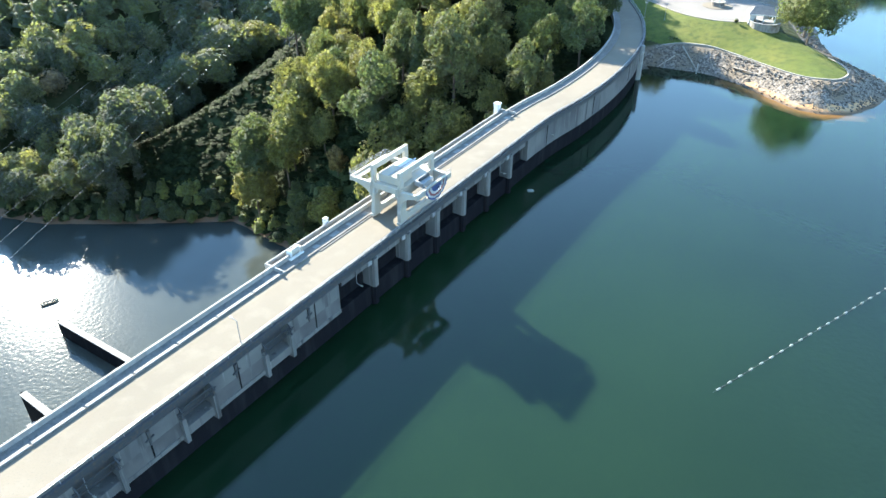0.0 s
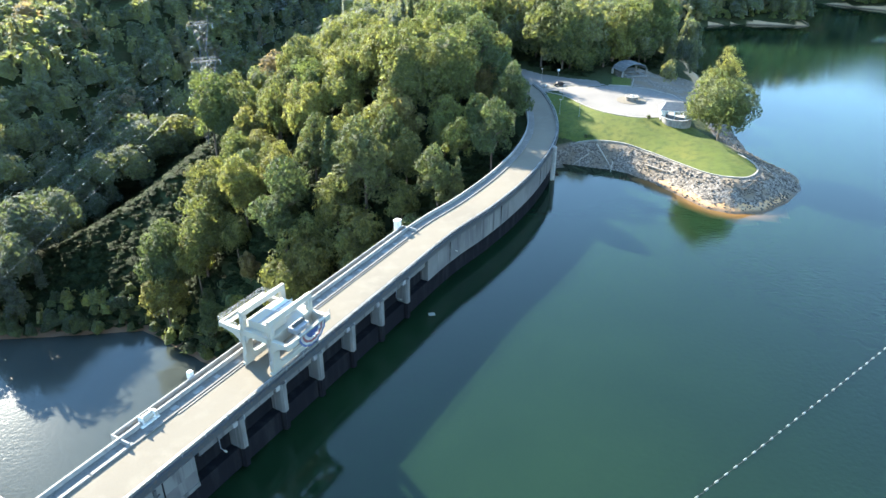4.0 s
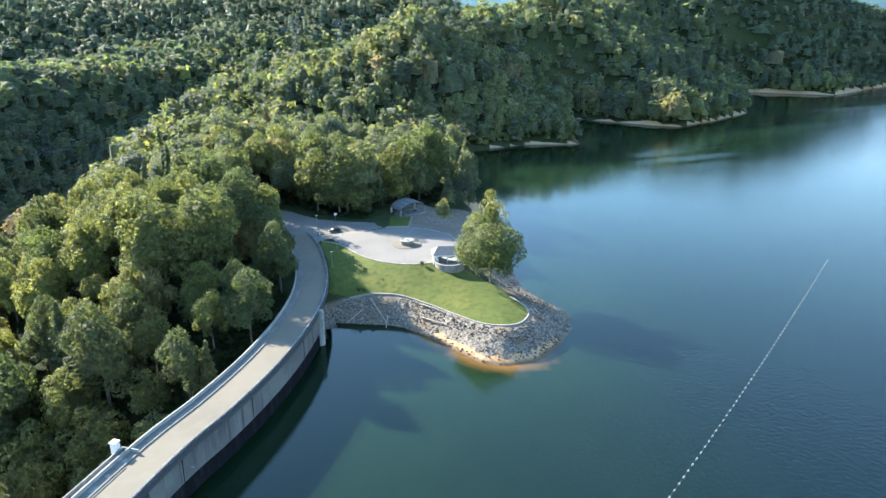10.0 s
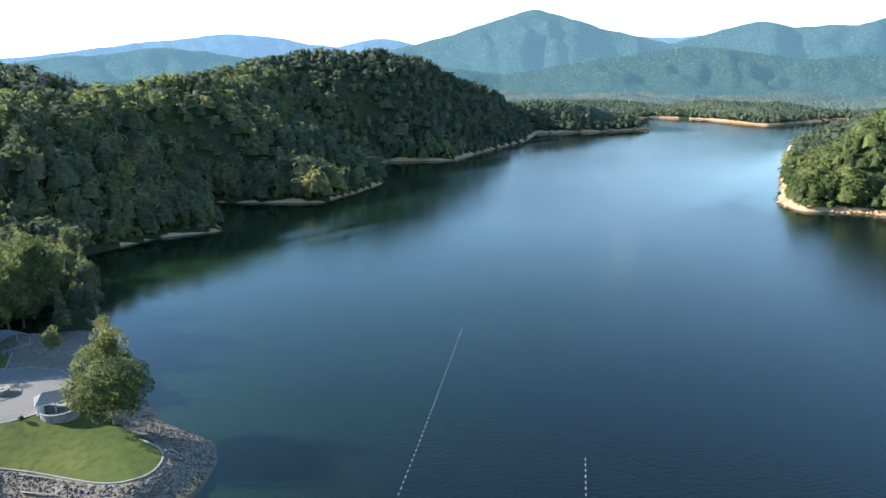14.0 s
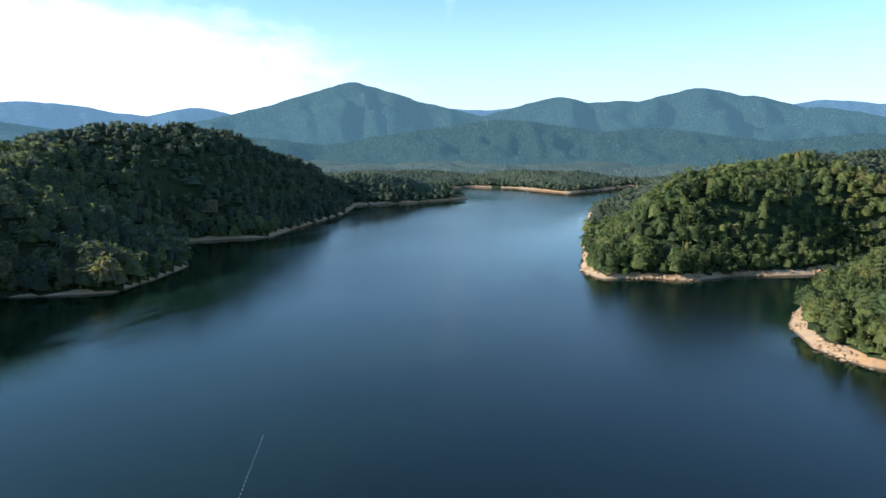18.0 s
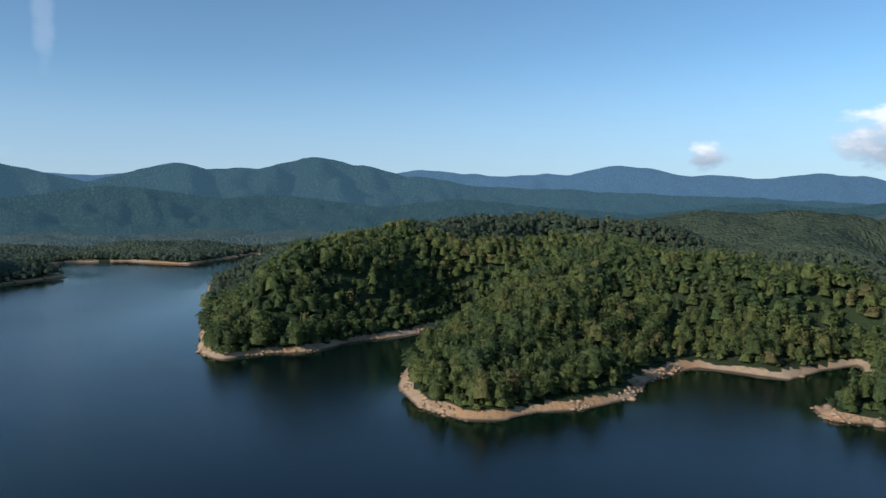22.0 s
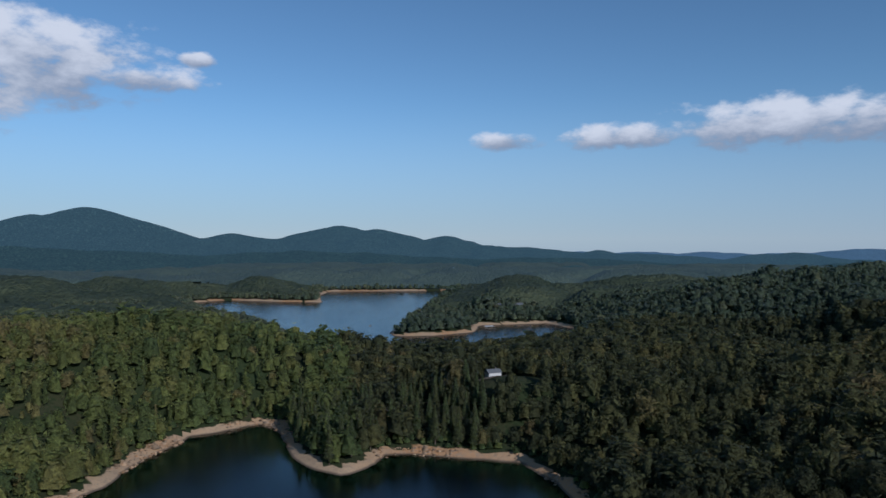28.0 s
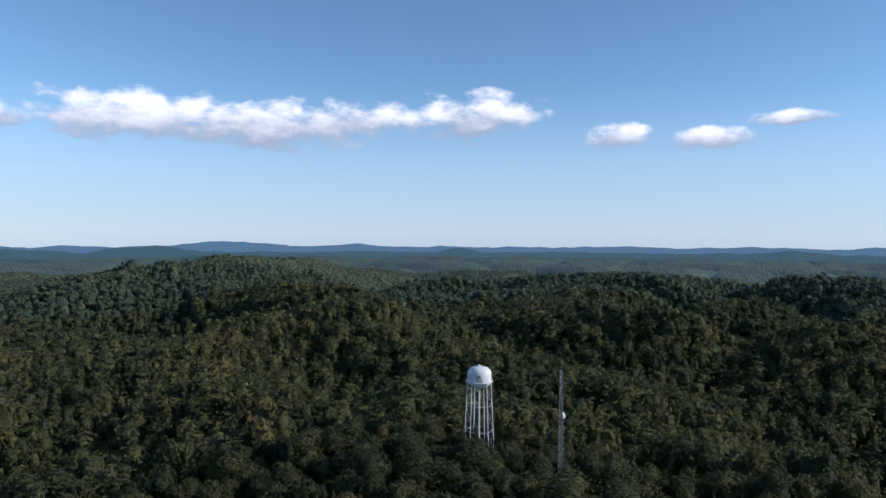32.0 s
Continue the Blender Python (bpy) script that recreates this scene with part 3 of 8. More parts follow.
    stk.attribute_name = "streak"
    lane = nt.nodes.new("ShaderNodeMapping")
    lane.inputs["Rotation"].default_value, lane.inputs["Scale"].default_value = (0, 0, radians(-38)), (0.006, 0.07, 1)
    nt.links.new(geo.outputs["Position"], lane.inputs["Vector"])
    lanes = nt.nodes.new("ShaderNodeTexNoise")
    lanes.inputs["Scale"].default_value, lanes.inputs["Detail"].default_value = 1.0, 1
    nt.links.new(lane.outputs[0], lanes.inputs["Vector"])
    torn = nt.nodes.new("ShaderNodeMapRange")
    torn.inputs["From Min"].default_value, torn.inputs["From Max"].default_value = 0.36, 0.68
    torn.inputs["To Max"].default_value = 0.5
    nt.links.new(lanes.outputs["Fac"], torn.inputs["Value"])
    blown = nt.nodes.new("ShaderNodeMath")
    blown.operation = "MULTIPLY_ADD"
    nt.links.new(stk.outputs["Fac"], blown.inputs[0])
    nt.links.new(torn.outputs["Result"], blown.inputs[1])
    nt.links.new(gust.outputs[0], blown.inputs[2])
    nt.links.new(blown.outputs[0], bp.inputs["Strength"])
    nt.links.new(w1.outputs["Fac"], bp.inputs["Height"])
    nt.links.new(bp.outputs[0], bs.inputs["Normal"])
    return m


M_GROUND = ground_material()
M_LAKE = water_material("green_lake_water", (0.0050, 0.0146, 0.0070), (0.0088, 0.0228, 0.0098), 0.9)
M_RIVER = water_material("rippled_river_water", (0.034, 0.042, 0.040), (0.046, 0.054, 0.050), 0.8, rough=0.10, bump=0.30)

# ---- plan: dam axis, lake outlines ----
DAM_D, DAM_N = np.array([0.583, 0.812]), np.array([0.812, -0.583])     # along the crest, and towards the lake


def dam_xy(s, n):
    p = DAM_D * s + DAM_N * n
    return float(p[0]), float(p[1])


NEAR_SHORE = [(70, 220.5), (78, 231.5), (92, 224.5), (98, 220.5), (103, 212.5), (112, 191.5), (118, 186.5), (127, 186.5), (137, 192.5), (147, 201.5),
              (151, 210.5), (149, 221.5), (147, 234.5), (151, 250.5), (158, 270.5), (166, 303.5), (180, 350), (195, 410), (215, 455), (262, 461), (302, 449)]
NORTH_SHORE = [(320, 500), (352, 547), (378, 511), (408, 480), (457, 495), (514, 519), (560, 600), (618, 628), (679, 577), (750, 600), (919, 647),
               (1037, 709), (1122, 645), (1238, 600), (1300, 690), (1400, 770), (1513, 736), (1536, 640), (1490, 560), (1447, 483), (1600, 440), (1730, 422)]
EAST_SHORE = [(1600, 380), (1400, 372), (1100, 340), (900, 285), (800, 258), (739, 238), (652, 212), (622, 187), (645, 158), (650, 125), (690, 90),
              (722, 42), (780, 8), (800, -14), (790, -26), (720, 10), (640, 42), (542, 51), (495, 37), (470, 12), (470, -10), (484, -30), (487, -55), (509, -92)]
SOUTH_SHORE = [(545, -110), (572, -135), (585, -159), (571, -180), (549, -205), (572, -241), (589, -277), (545, -255), (499, -211), (486, -186), (462, -182), (451, -214),
               (423, -217), (391, -212), (369, -201), (350, -218), (327, -247), (314, -277), (282, -306), (268, -345), (265, -395), (252, -443), (216, -471)]
WEST_SHORE = [(203, -462), (183, -402), (163, -371), (147, -364), (136, -373), (125, -400), (108, -400), (68, -388), (50, -383), (35, -345), (28, -300),
              (10, -240), (-10, -180), (-28, -130), (-62, -88), (-100, -72), (-130, -62), dam_xy(-125, -68), dam_xy(180, -68), (61, 201.5)]
LAKE = NEAR_SHORE + NORTH_SHORE + EAST_SHORE + SOUTH_SHORE + WEST_SHORE
FAR_LAKE = [(150, -735), (20, -770), (-70, -860), (-115, -950), (-85, -1043), (20, -1018), (33, -945), (90, -912), (141, -905), (150, -940), (128, -1071), (91, -1350), (42, -1721),
            (328, -1694), (330, -1560), (304, -1406), (400, -1425), (508, -1465), (560, -1400), (480, -1230), (370, -1080), (290, -940), (240, -800)]
ARMS = [[(1120, -700), (1180, -712), (1180, -890), (1110, -900)], [(640, -930), (690, -972), (785, -1012), (780, -960)], [(620, -1240), (650, -1282), (705, -1247), (690, -1210)],
        [(1540, -690), (1620, -690), (1580, -760), (1500, -760)], [(640, -1640), (745, -1754), (700, -1880), (600, -1800)], [(-1500, -330), (-1600, -340), (-1620, -460), (-1500, -480)],
        [(600, -1000), (720, -1040), (660, -1070), (590, -1050)]]
RIVER = [dam_xy(*q) for q in [(155, -118), (159, -175), (162, -205), (140, -235), (118, -268), (100, -330), (60, -420), (0, -520), (-120, -600),
                              (-200, -520), (-90, -400), (-60, -250), (-60, -118)]]
RIVER_Z = -69.0


def inside_distance(poly, x, y):
    """Distance to the outline of a polygon, positive inside it."""
    best, inside = np.full(x.shape, 1e9), np.zeros(x.shape, bool)
    for (ax, ay), (bx, by) in zip(poly, poly[1:] + poly[:1]):
        ex, ey = bx - ax, by - ay
        t = np.clip(((x - ax) * ex + (y - ay) * ey) / (ex * ex + ey * ey), 0, 1)
        best = np.minimum(best, np.hypot(x - ax - t * ex, y - ay - t * ey))
        if ay != by:
            cross = (ay > y) != (by > y)
            inside ^= cross & (x < ex * (y - ay) / ey + ax)
    return np.where(inside, best, -best)


def smooth(v, lo, hi):
    t = np.clip((v - lo) / (hi - lo), 0, 1)     # lo may lie above hi: then it falls
    return t * t * (3 - 2 * t)


GRID_RNG = np.random.RandomState(7)
LATTICE = GRID_RNG.rand(256, 256)


def value_noise(x, y):
    xi, yi = np.floor(x).astype(int), np.floor(y).astype(int)
    fx, fy = x - xi, y - yi
    fx, fy = fx * fx * (3 - 2 * fx), fy * fy * (3 - 2 * fy)
    a, b = LATTICE[xi % 256, yi % 256], LATTICE[(xi + 1) % 256, yi % 256]
    c, d = LATTICE[xi % 256, (yi + 1) % 256], LATTICE[(xi + 1) % 256, (yi + 1) % 256]
    return (a + (b - a) * fx) * (1 - fy) + (c + (d - c) * fx) * fy


def fbm(x, y, octaves=4):
    return sum(value_noise(x * 2 ** k + 17 * k, y * 2 ** k + 5 * k) / 2 ** (k + 1) for k in range(octaves)) / (1 - 0.5 ** octaves)


# hills: x, y, height over the base, radius along, radius across, turn
HILLS = [(1385, -155, 62, 320, 200, 20), (1456, -625, 72, 320, 200, 40), (1480, -1290, 98, 380, 260, 50), (-140, -215, 22, 130, 90, 0), (-250, -720, 10, 260, 150, 30), (-560, -1050, 12, 400, 200, 30),
         (-520, -330, 10, 240, 120, 0), (-900, -500, 10, 300, 160, 20), (-480, -205, 24, 210, 55, 110), (-830, -390, 30, 300, 70, 110), (-350, 640, 40, 220, 130, 20)]
# ridge lines: places of the crest with its height over the base, and the width of the flanks
RIDGES = [([(442, 806, 66), (522, 820, 80), (577, 787, 96), (640, 765, 103), (704, 751, 106), (785, 743, 101), (868, 727, 72), (980, 722, 52), (1097, 712, 34), (1215, 628, 8)], 125),
          ([(60, 530, 4), (87, 564, 18), (140, 572, 42), (200, 575, 58), (300, 630, 63), (381, 653, 70), (450, 690, 76), (522, 760, 84)], 90),
          ([(200, 575, 58), (212, 515, 40), (232, 482, 22)], 60), ([(381, 653, 70), (440, 590, 44), (470, 545, 26)], 70), ([(640, 765, 103), (600, 700, 62)], 70),
          ([(-420, 1060, 74), (-180, 1090, 76), (40, 1060, 74), (140, 1030, 82), (187, 1027, 90), (288, 1008, 104), (350, 960, 90), (420, 910, 60)], 140),
          ([(-330, 760, 40), (-160, 760, 24), (-40, 770, 20), (80, 850, 34), (180, 940, 60)], 110),
          ([(66, 330, 8), (30, 350, 5), (35, 420, 3), (52, 500, 3)], 45),
          ([(690, 165, 40), (735, 158, 52), (802, 122, 63), (900, 66, 69), (989, 36, 75), (1120, -40, 77), (1275, -144, 82), (1190, -235, 74), (1226, -348, 66)], 95),
          ([(530, 0, 14), (620, -40, 32), (700, -70, 40), (765, -135, 52), (878, -163, 64), (890, -80, 58), (900, 66, 60)], 85), ([(765, -135, 52), (700, -240, 52), (650, -300, 40)], 80),
          ([(520, -330, 40), (458, -391, 50), (415, -440, 51), (350, -520, 50), (278, -580, 46), (205, -620, 20)], 110),
          ([(-300, -850, 56), (-420, -900, 68), (-560, -1000, 70), (-720, -1010, 62)], 170), ([(-314, -419, 48), (-370, -560, 54), (-360, -700, 50), (-420, -900, 68)], 90),
          ([(-287, -190, 22), (-292, -267, 28), (-292, -329, 34), (-314, -419, 48)], 65), ([(48, -450, 28), (-63, -420, 20), (-170, -440, 30), (-250, -470, 38), (-314, -419, 48)], 60)]
# the side valley that runs down to the river behind the wooded ridge: its floor
SIDE_VALLEY = [(-150, 285, -66), (-100, 370, -56), (-60, 470, -46), (-22, 560, -32), (30, 650, -10), (90, 735, 14), (130, 800, 34)]


def along_line(line, x, y):
    """Distance to a line of places, and the height carried along it at the nearest place."""
    best, height = np.full(x.shape, 1e9), 0 * x
    for (ax, ay, ah), (bx, by, bh) in zip(line, line[1:]):
        ex, ey = bx - ax, by - ay
        t = np.clip(((x - ax) * ex + (y - ay) * ey) / (ex * ex + ey * ey), 0, 1)
        d = np.hypot(x - ax - t * ex, y - ay - t * ey)
        height = np.where(d < best, ah + (bh - ah) * t, height)
        best = np.minimum(best, d)
    return best, height


HEADLAND = [(70, 236.5), (93, 235.5), (102, 230.5), (108, 221.5), (113, 211.5), (117, 203.5), (122, 198.5), (128, 198.5), (134, 203.5), (135, 208.5), (133, 215.5), (131, 226.5),
            (134, 238.5), (137, 254.5), (139, 270.5), (136, 283), (130, 288), (140, 304), (137, 318), (120, 320), (112, 299), (100, 306), (92, 312), (82, 326), (70, 336), (62, 328), (70, 306), (72, 290), (73, 262)]
LOT = [(92, 273.5), (95, 260.5), (100, 250.5), (109.5, 243.5), (118, 243.5), (124, 245.5), (130, 251.5), (133.5, 260.5), (133, 270), (127, 279.5), (119, 285), (112, 286.5), (104, 284), (96, 284), (90, 281)]


def terrain(x, y):
    """Ground height, and how much of it is bare shore."""
    lake = np.maximum.reduce([inside_distance(p, x, y) for p in [LAKE, FAR_LAKE] + ARMS])
    d = -lake
    hd = inside_distance(HEADLAND, x, y)
    wob = (fbm(x / 17.0, y / 17.0, 3) - 0.5) * (5.0 + 7.0 * smooth(hd, -20, -45))
    dn = d + wob * smooth(d, -6, 4) * 0.7
    far_in = smooth(d, 10, 130)
    out = np.hypot(x - 80, y - 40)
    billow = 1 - np.exp(-(np.abs(2 * fbm(x / 225.0 + 3, y / 225.0, 2) - 1) / 0.26) ** 1.5)
    saddle = (1 - 0.93 * np.exp(-(((x - 130) / 270) ** 2 + ((y + 700) / 260) ** 2))) * (1 - 0.8 * np.exp(-(((x - 880) / 300) ** 2 + ((y + 580) / 240) ** 2))) * (1 - 0.8 * np.exp(-(((x - 560) / 260) ** 2 + ((y + 920) / 260) ** 2)))
    rolling = (2 + (42 + 2 * smooth(out, 1400, 2300)) * billow * saddle * (1 - np.exp(-(((x + 150) / 95) ** 2 + ((y + 180) / 95) ** 2))) * (1 - 0.85 * np.exp(-(((x + 320) / 90) ** 2 + ((y + 200) / 170) ** 2))) * smooth(d, 20, 170)) * far_in
    hills = 0 * x
    for hx, hy, hh, ra, rb, turn in HILLS:
        c, s = math.cos(radians(turn)), math.sin(radians(turn))
        u, v = ((x - hx) * c + (y - hy) * s) / ra, (-(x - hx) * s + (y - hy) * c) / rb
        hills = hills + (hh * np.exp(-(u * u + v * v) / 1.6) * smooth(d, 4, 90)) ** 8
    tamed = 0 * x
    for line, wide in RIDGES:
        d_line, top = along_line(line, x, y)
        hills = hills + (top * np.exp(-(d_line / wide) ** 2) * smooth(d, 2, 70)) ** 8
        tamed = np.maximum(tamed, np.exp(-(d_line / (1.7 * wide)) ** 2))
    hills = hills ** 0.125 + np.maximum(rolling * (1 - 0.85 * tamed) * (1 - 0.5 * smooth(x, 850, 1050)) * (1 - 0.35 * smooth(out, 1100, 1400)), -2 * far_in) + (fbm(x / 55.0 + 2, y / 55.0, 3) - 0.5) * 9 * tamed * smooth(d, 10, 60)
    z = np.where(dn > 0, 5.2 * (1 - np.exp(-np.maximum(dn, 0) / 9.0)), dn * 0.45) + hills
    # the headland by the dam: a lawn rising gently to the car park
    dl = np.maximum(-inside_distance(LOT, x, y), 0)
    de = np.maximum(d - 8.0, 0)
    level = 5.4 + 5.45 * (de / (de + dl + 0.01)) ** 0.85 + np.clip(y - 288, 0, 40) * 0.05
    z = z * (1 - smooth(hd, -14, 0) * smooth(d, 2, 8)) + level * smooth(hd, -14, 0) * smooth(d, 2, 8)
    # the gorge below the dam
    s, n = x * DAM_D[0] + y * DAM_D[1], x * DAM_N[0] + y * DAM_N[1]
    dr = -inside_distance(RIVER, x, y)
    bank = 92 - (42 + 20 * smooth(s, 230, 170)) * smooth(-n, 135, 225)
    gorge = RIVER_Z + np.where(dr > 0, bank * (1 - np.exp(-np.maximum(dr, 0) / 40.0)) + np.maximum(dr - 70, 0) * 0.15, dr * 0.4)
    gorge = gorge + (fbm(x / 30.0, y / 30.0, 3) - 0.5) * 10 * smooth(dr, 2, 20)
    d_side, floor_side = along_line(SIDE_VALLEY, x, y)
    cut = floor_side + 0.68 * np.maximum(d_side - 12, 0) + (fbm(x / 40.0, y / 40.0, 3) - 0.5) * 10
    gorge = np.where((d_side < 150) & (n < -72), np.minimum(gorge, cut), gorge)
    below = smooth(-n, 69.5, 72.5) * smooth(s, -260, -140)
    z = np.where(below > 0, np.minimum(z, gorge * below + z * (1 - below)), z)
    shore = smooth(7.5 + wob - d - 5.0 * smooth(y, 420, 450) * (x < 1000), 0, 3) * (dn > -8) * (n > -72)
    shore = np.maximum(shore, smooth(3.0 - dr, 0, 3) * (n < -72) * 0.8)
    return z, shore, d, dr, hd


def mesh_object(name, verts, faces, mat, smooth_shade=False):
    """Faces: an (n, k) array of corner numbers."""
    me = bpy.data.meshes.new(name)
    verts, faces = np.asarray(verts, np.float32), np.asarray(faces, np.int32)
    me.vertices.add(len(verts))
    me.vertices.foreach_set("co", verts.ravel())
    k = faces.shape[1]
    me.loops.add(faces.size)
    me.loops.foreach_set("vertex_index", faces.ravel())
    me.polygons.add(len(faces))
    me.polygons.foreach_set("loop_start", np.arange(0, faces.size, k, dtype=np.int32))
    me.polygons.foreach_set("loop_total", np.full(len(faces), k, np.int32))
    me.update(calc_edges=True)
    if smooth_shade:
        me.polygons.foreach_set("use_smooth", np.ones(len(faces), bool))
    me.materials.append(mat)
    return new(name, me)


def point_values(ob, key, values):
    a = ob.data.attributes.new(key, "FLOAT", "POINT")
    a.data.foreach_set("value", np.asarray(values, np.float32))


def grid_faces(rows, cols, wrap=False):
    i, j = np.meshgrid(np.arange(rows - 1), np.arange(cols if wrap else cols - 1), indexing="ij")
    a, b = i * cols + j, i * cols + (j + 1) % cols
    return np.stack([a, b, b + cols, a + cols], -1).reshape(-1, 4)


CENTRE = (80.0, 40.0)
AZ = np.radians(np.arange(0, 360, 0.6))
RINGS = np.concatenate([np.linspace(4, 60, 10), np.geomspace(64, 820, 190), np.geomspace(834, 2000, 66), np.geomspace(2060, 4780, 24)])
gx = CENTRE[0] + RINGS[:, None] * np.sin(AZ)
gy = CENTRE[1] + RINGS[:, None] * np.cos(AZ)
gz, gshore, gd, gdr, ghd = terrain(gx.ravel(), gy.ravel())
gz = np.where(RINGS.repeat(len(AZ)) > 2400, gz * (1 - 0.55 * smooth(RINGS.repeat(len(AZ)), 2400, 3200)), gz)
ground = mesh_object("ground", np.stack([gx.ravel(), gy.ravel(), gz], -1), grid_faces(len(RINGS), len(AZ), True)[:, ::-1], M_GROUND, True)
gravel_bank = (gx.ravel() > 74) & (gx.ravel() < 160) & (gy.ravel() > 180) & (gy.ravel() < 305) & (gd < 17)
point_values(ground, "shore", gshore * (1 - 0.97 * gravel_bank * np.maximum.reduce([smooth(gx.ravel(), 112, 104), smooth(gx.ravel(), 134, 140), smooth(gz, 0.5, 1.1)])))
point_values(ground, "gravel", smooth(np.hypot(gx.ravel() - 148, gy.ravel() - 290), 36, 28) * smooth(gx.ravel(), 120, 126) * smooth(gd, 0, 3) + smooth(ghd, 1.5, -1.0) * smooth(ghd, -22, -16) * smooth(gd, 17, 13) * smooth(gd, -4, -1) * (gx.ravel() > 74) * (gx.ravel() < 160) * (gy.ravel() > 180) * (gy.ravel() < 305))
tagged(ground, "wooded hilly ground with bare clay shore band", "ground", kind="structure")

# the lake: one level sheet; the river: a lower one
LAKE_R = np.concatenate([np.linspace(3, 124, 46), np.linspace(128, 290, 50), np.geomspace(300, 2400, 72)])
LAKE_AZ = AZ[::2]
lx = CENTRE[0] + LAKE_R[:, None] * np.sin(LAKE_AZ)
ly = CENTRE[1] + LAKE_R[:, None] * np.cos(LAKE_AZ)
ln = lx * DAM_N[0] + ly * DAM_N[1]
ls = lx * DAM_D[0] + ly * DAM_D[1]
lf = grid_faces(len(LAKE_R), len(LAKE_AZ), True)[:, ::-1]
shore_gap = np.maximum.reduce([inside_distance(p, lx.ravel(), ly.ravel()) for p in [LAKE, FAR_LAKE] + ARMS])
reach = np.hypot(lx - CENTRE[0], ly - CENTRE[1]).ravel()
keep = ((ln.ravel()[lf] > -71.0).all(1) | (ls.ravel()[lf] > 330).all(1) | (ls.ravel()[lf] < -190).all(1)) & ((shore_gap + 12 + 0.06 * reach)[lf] > 0).any(1)
lake = mesh_object("lake_water", np.stack([lx.ravel(), ly.ravel(), 0 * lx.ravel()], -1), lf[keep], M_LAKE, True)
ld = inside_distance(LAKE, lx.ravel(), ly.ravel())
lxx, lyy = lx.ravel(), ly.ravel()
point_values(lake, "shallow", (1 - smooth(ld, 0, 5)) * smooth(lxx, 96, 108) * (1 - smooth(lxx, 126, 137)) * (lyy < 215) * (lyy > 150))
off_shore, _ = along_line([(340, 400, 0), (420, 440, 0), (530, 480, 0), (660, 530, 0), (820, 600, 0), (1000, 640, 0)], lxx, lyy)
point_values(lake, "streak", np.exp(-(off_shore / 26) ** 2))
point_values(lake, "ripple", np.maximum.reduce([smooth(lyy, -40, -200), 0.7 * smooth(lxx, 240, 440), 0.85 * smooth(lxx + (150 - lyy) * 0.5, 60, 190)]) * np.where(lyy > 250, smooth(ld, 10, 130), smooth(ld, -2, 40)) * (1 - 0.6 * smooth(lyy, 130, 230) * (1 - smooth(lxx, 380, 520))) + (lyy < -600))
tagged(lake, "calm green reservoir water with soft reflections", "lake", kind="structure")
rs, rn = np.meshgrid(np.linspace(-260, 230, 90), np.linspace(-640, -76, 90), indexing="ij")
river = mesh_object("river_water", np.stack([DAM_D[0] * rs + DAM_N[0] * rn, DAM_D[1] * rs + DAM_N[1] * rn, 0 * rs + RIVER_Z], -1).reshape(-1, 3), grid_faces(90, 90)[:, ::-1], M_RIVER, True)
tagged(river, "sunlit rippled tailwater river below the dam", "river", kind="structure")

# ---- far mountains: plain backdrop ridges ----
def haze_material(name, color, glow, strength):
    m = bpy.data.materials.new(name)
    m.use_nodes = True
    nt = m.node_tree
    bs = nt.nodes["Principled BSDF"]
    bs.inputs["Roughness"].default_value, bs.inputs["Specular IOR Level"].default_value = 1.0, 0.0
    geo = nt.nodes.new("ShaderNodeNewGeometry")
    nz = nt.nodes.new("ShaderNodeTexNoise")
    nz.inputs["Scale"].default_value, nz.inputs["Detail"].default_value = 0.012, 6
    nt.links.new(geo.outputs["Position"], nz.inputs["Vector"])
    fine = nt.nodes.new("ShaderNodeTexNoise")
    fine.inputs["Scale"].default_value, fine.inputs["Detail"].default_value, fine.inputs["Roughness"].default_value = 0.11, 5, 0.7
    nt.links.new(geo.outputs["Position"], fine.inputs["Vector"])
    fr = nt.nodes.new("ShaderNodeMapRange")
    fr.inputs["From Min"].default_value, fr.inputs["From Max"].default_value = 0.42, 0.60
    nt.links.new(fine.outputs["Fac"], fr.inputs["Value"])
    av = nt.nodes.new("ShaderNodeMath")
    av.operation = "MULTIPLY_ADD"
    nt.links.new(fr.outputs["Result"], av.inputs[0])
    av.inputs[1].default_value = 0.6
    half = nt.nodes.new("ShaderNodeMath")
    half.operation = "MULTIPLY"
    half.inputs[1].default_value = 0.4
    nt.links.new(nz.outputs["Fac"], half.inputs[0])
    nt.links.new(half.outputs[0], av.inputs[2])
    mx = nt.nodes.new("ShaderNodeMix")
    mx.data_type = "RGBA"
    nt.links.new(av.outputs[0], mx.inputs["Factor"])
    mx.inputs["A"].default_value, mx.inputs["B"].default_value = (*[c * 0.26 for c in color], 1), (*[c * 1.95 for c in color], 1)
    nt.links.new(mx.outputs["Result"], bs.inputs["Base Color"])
    # aerial haze is put in as bluish base colour and a faint blue glow
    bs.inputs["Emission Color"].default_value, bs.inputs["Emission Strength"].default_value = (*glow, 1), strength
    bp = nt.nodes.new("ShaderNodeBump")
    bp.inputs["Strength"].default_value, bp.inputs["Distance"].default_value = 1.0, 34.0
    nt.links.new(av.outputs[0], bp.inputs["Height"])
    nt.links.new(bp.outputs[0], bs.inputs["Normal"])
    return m


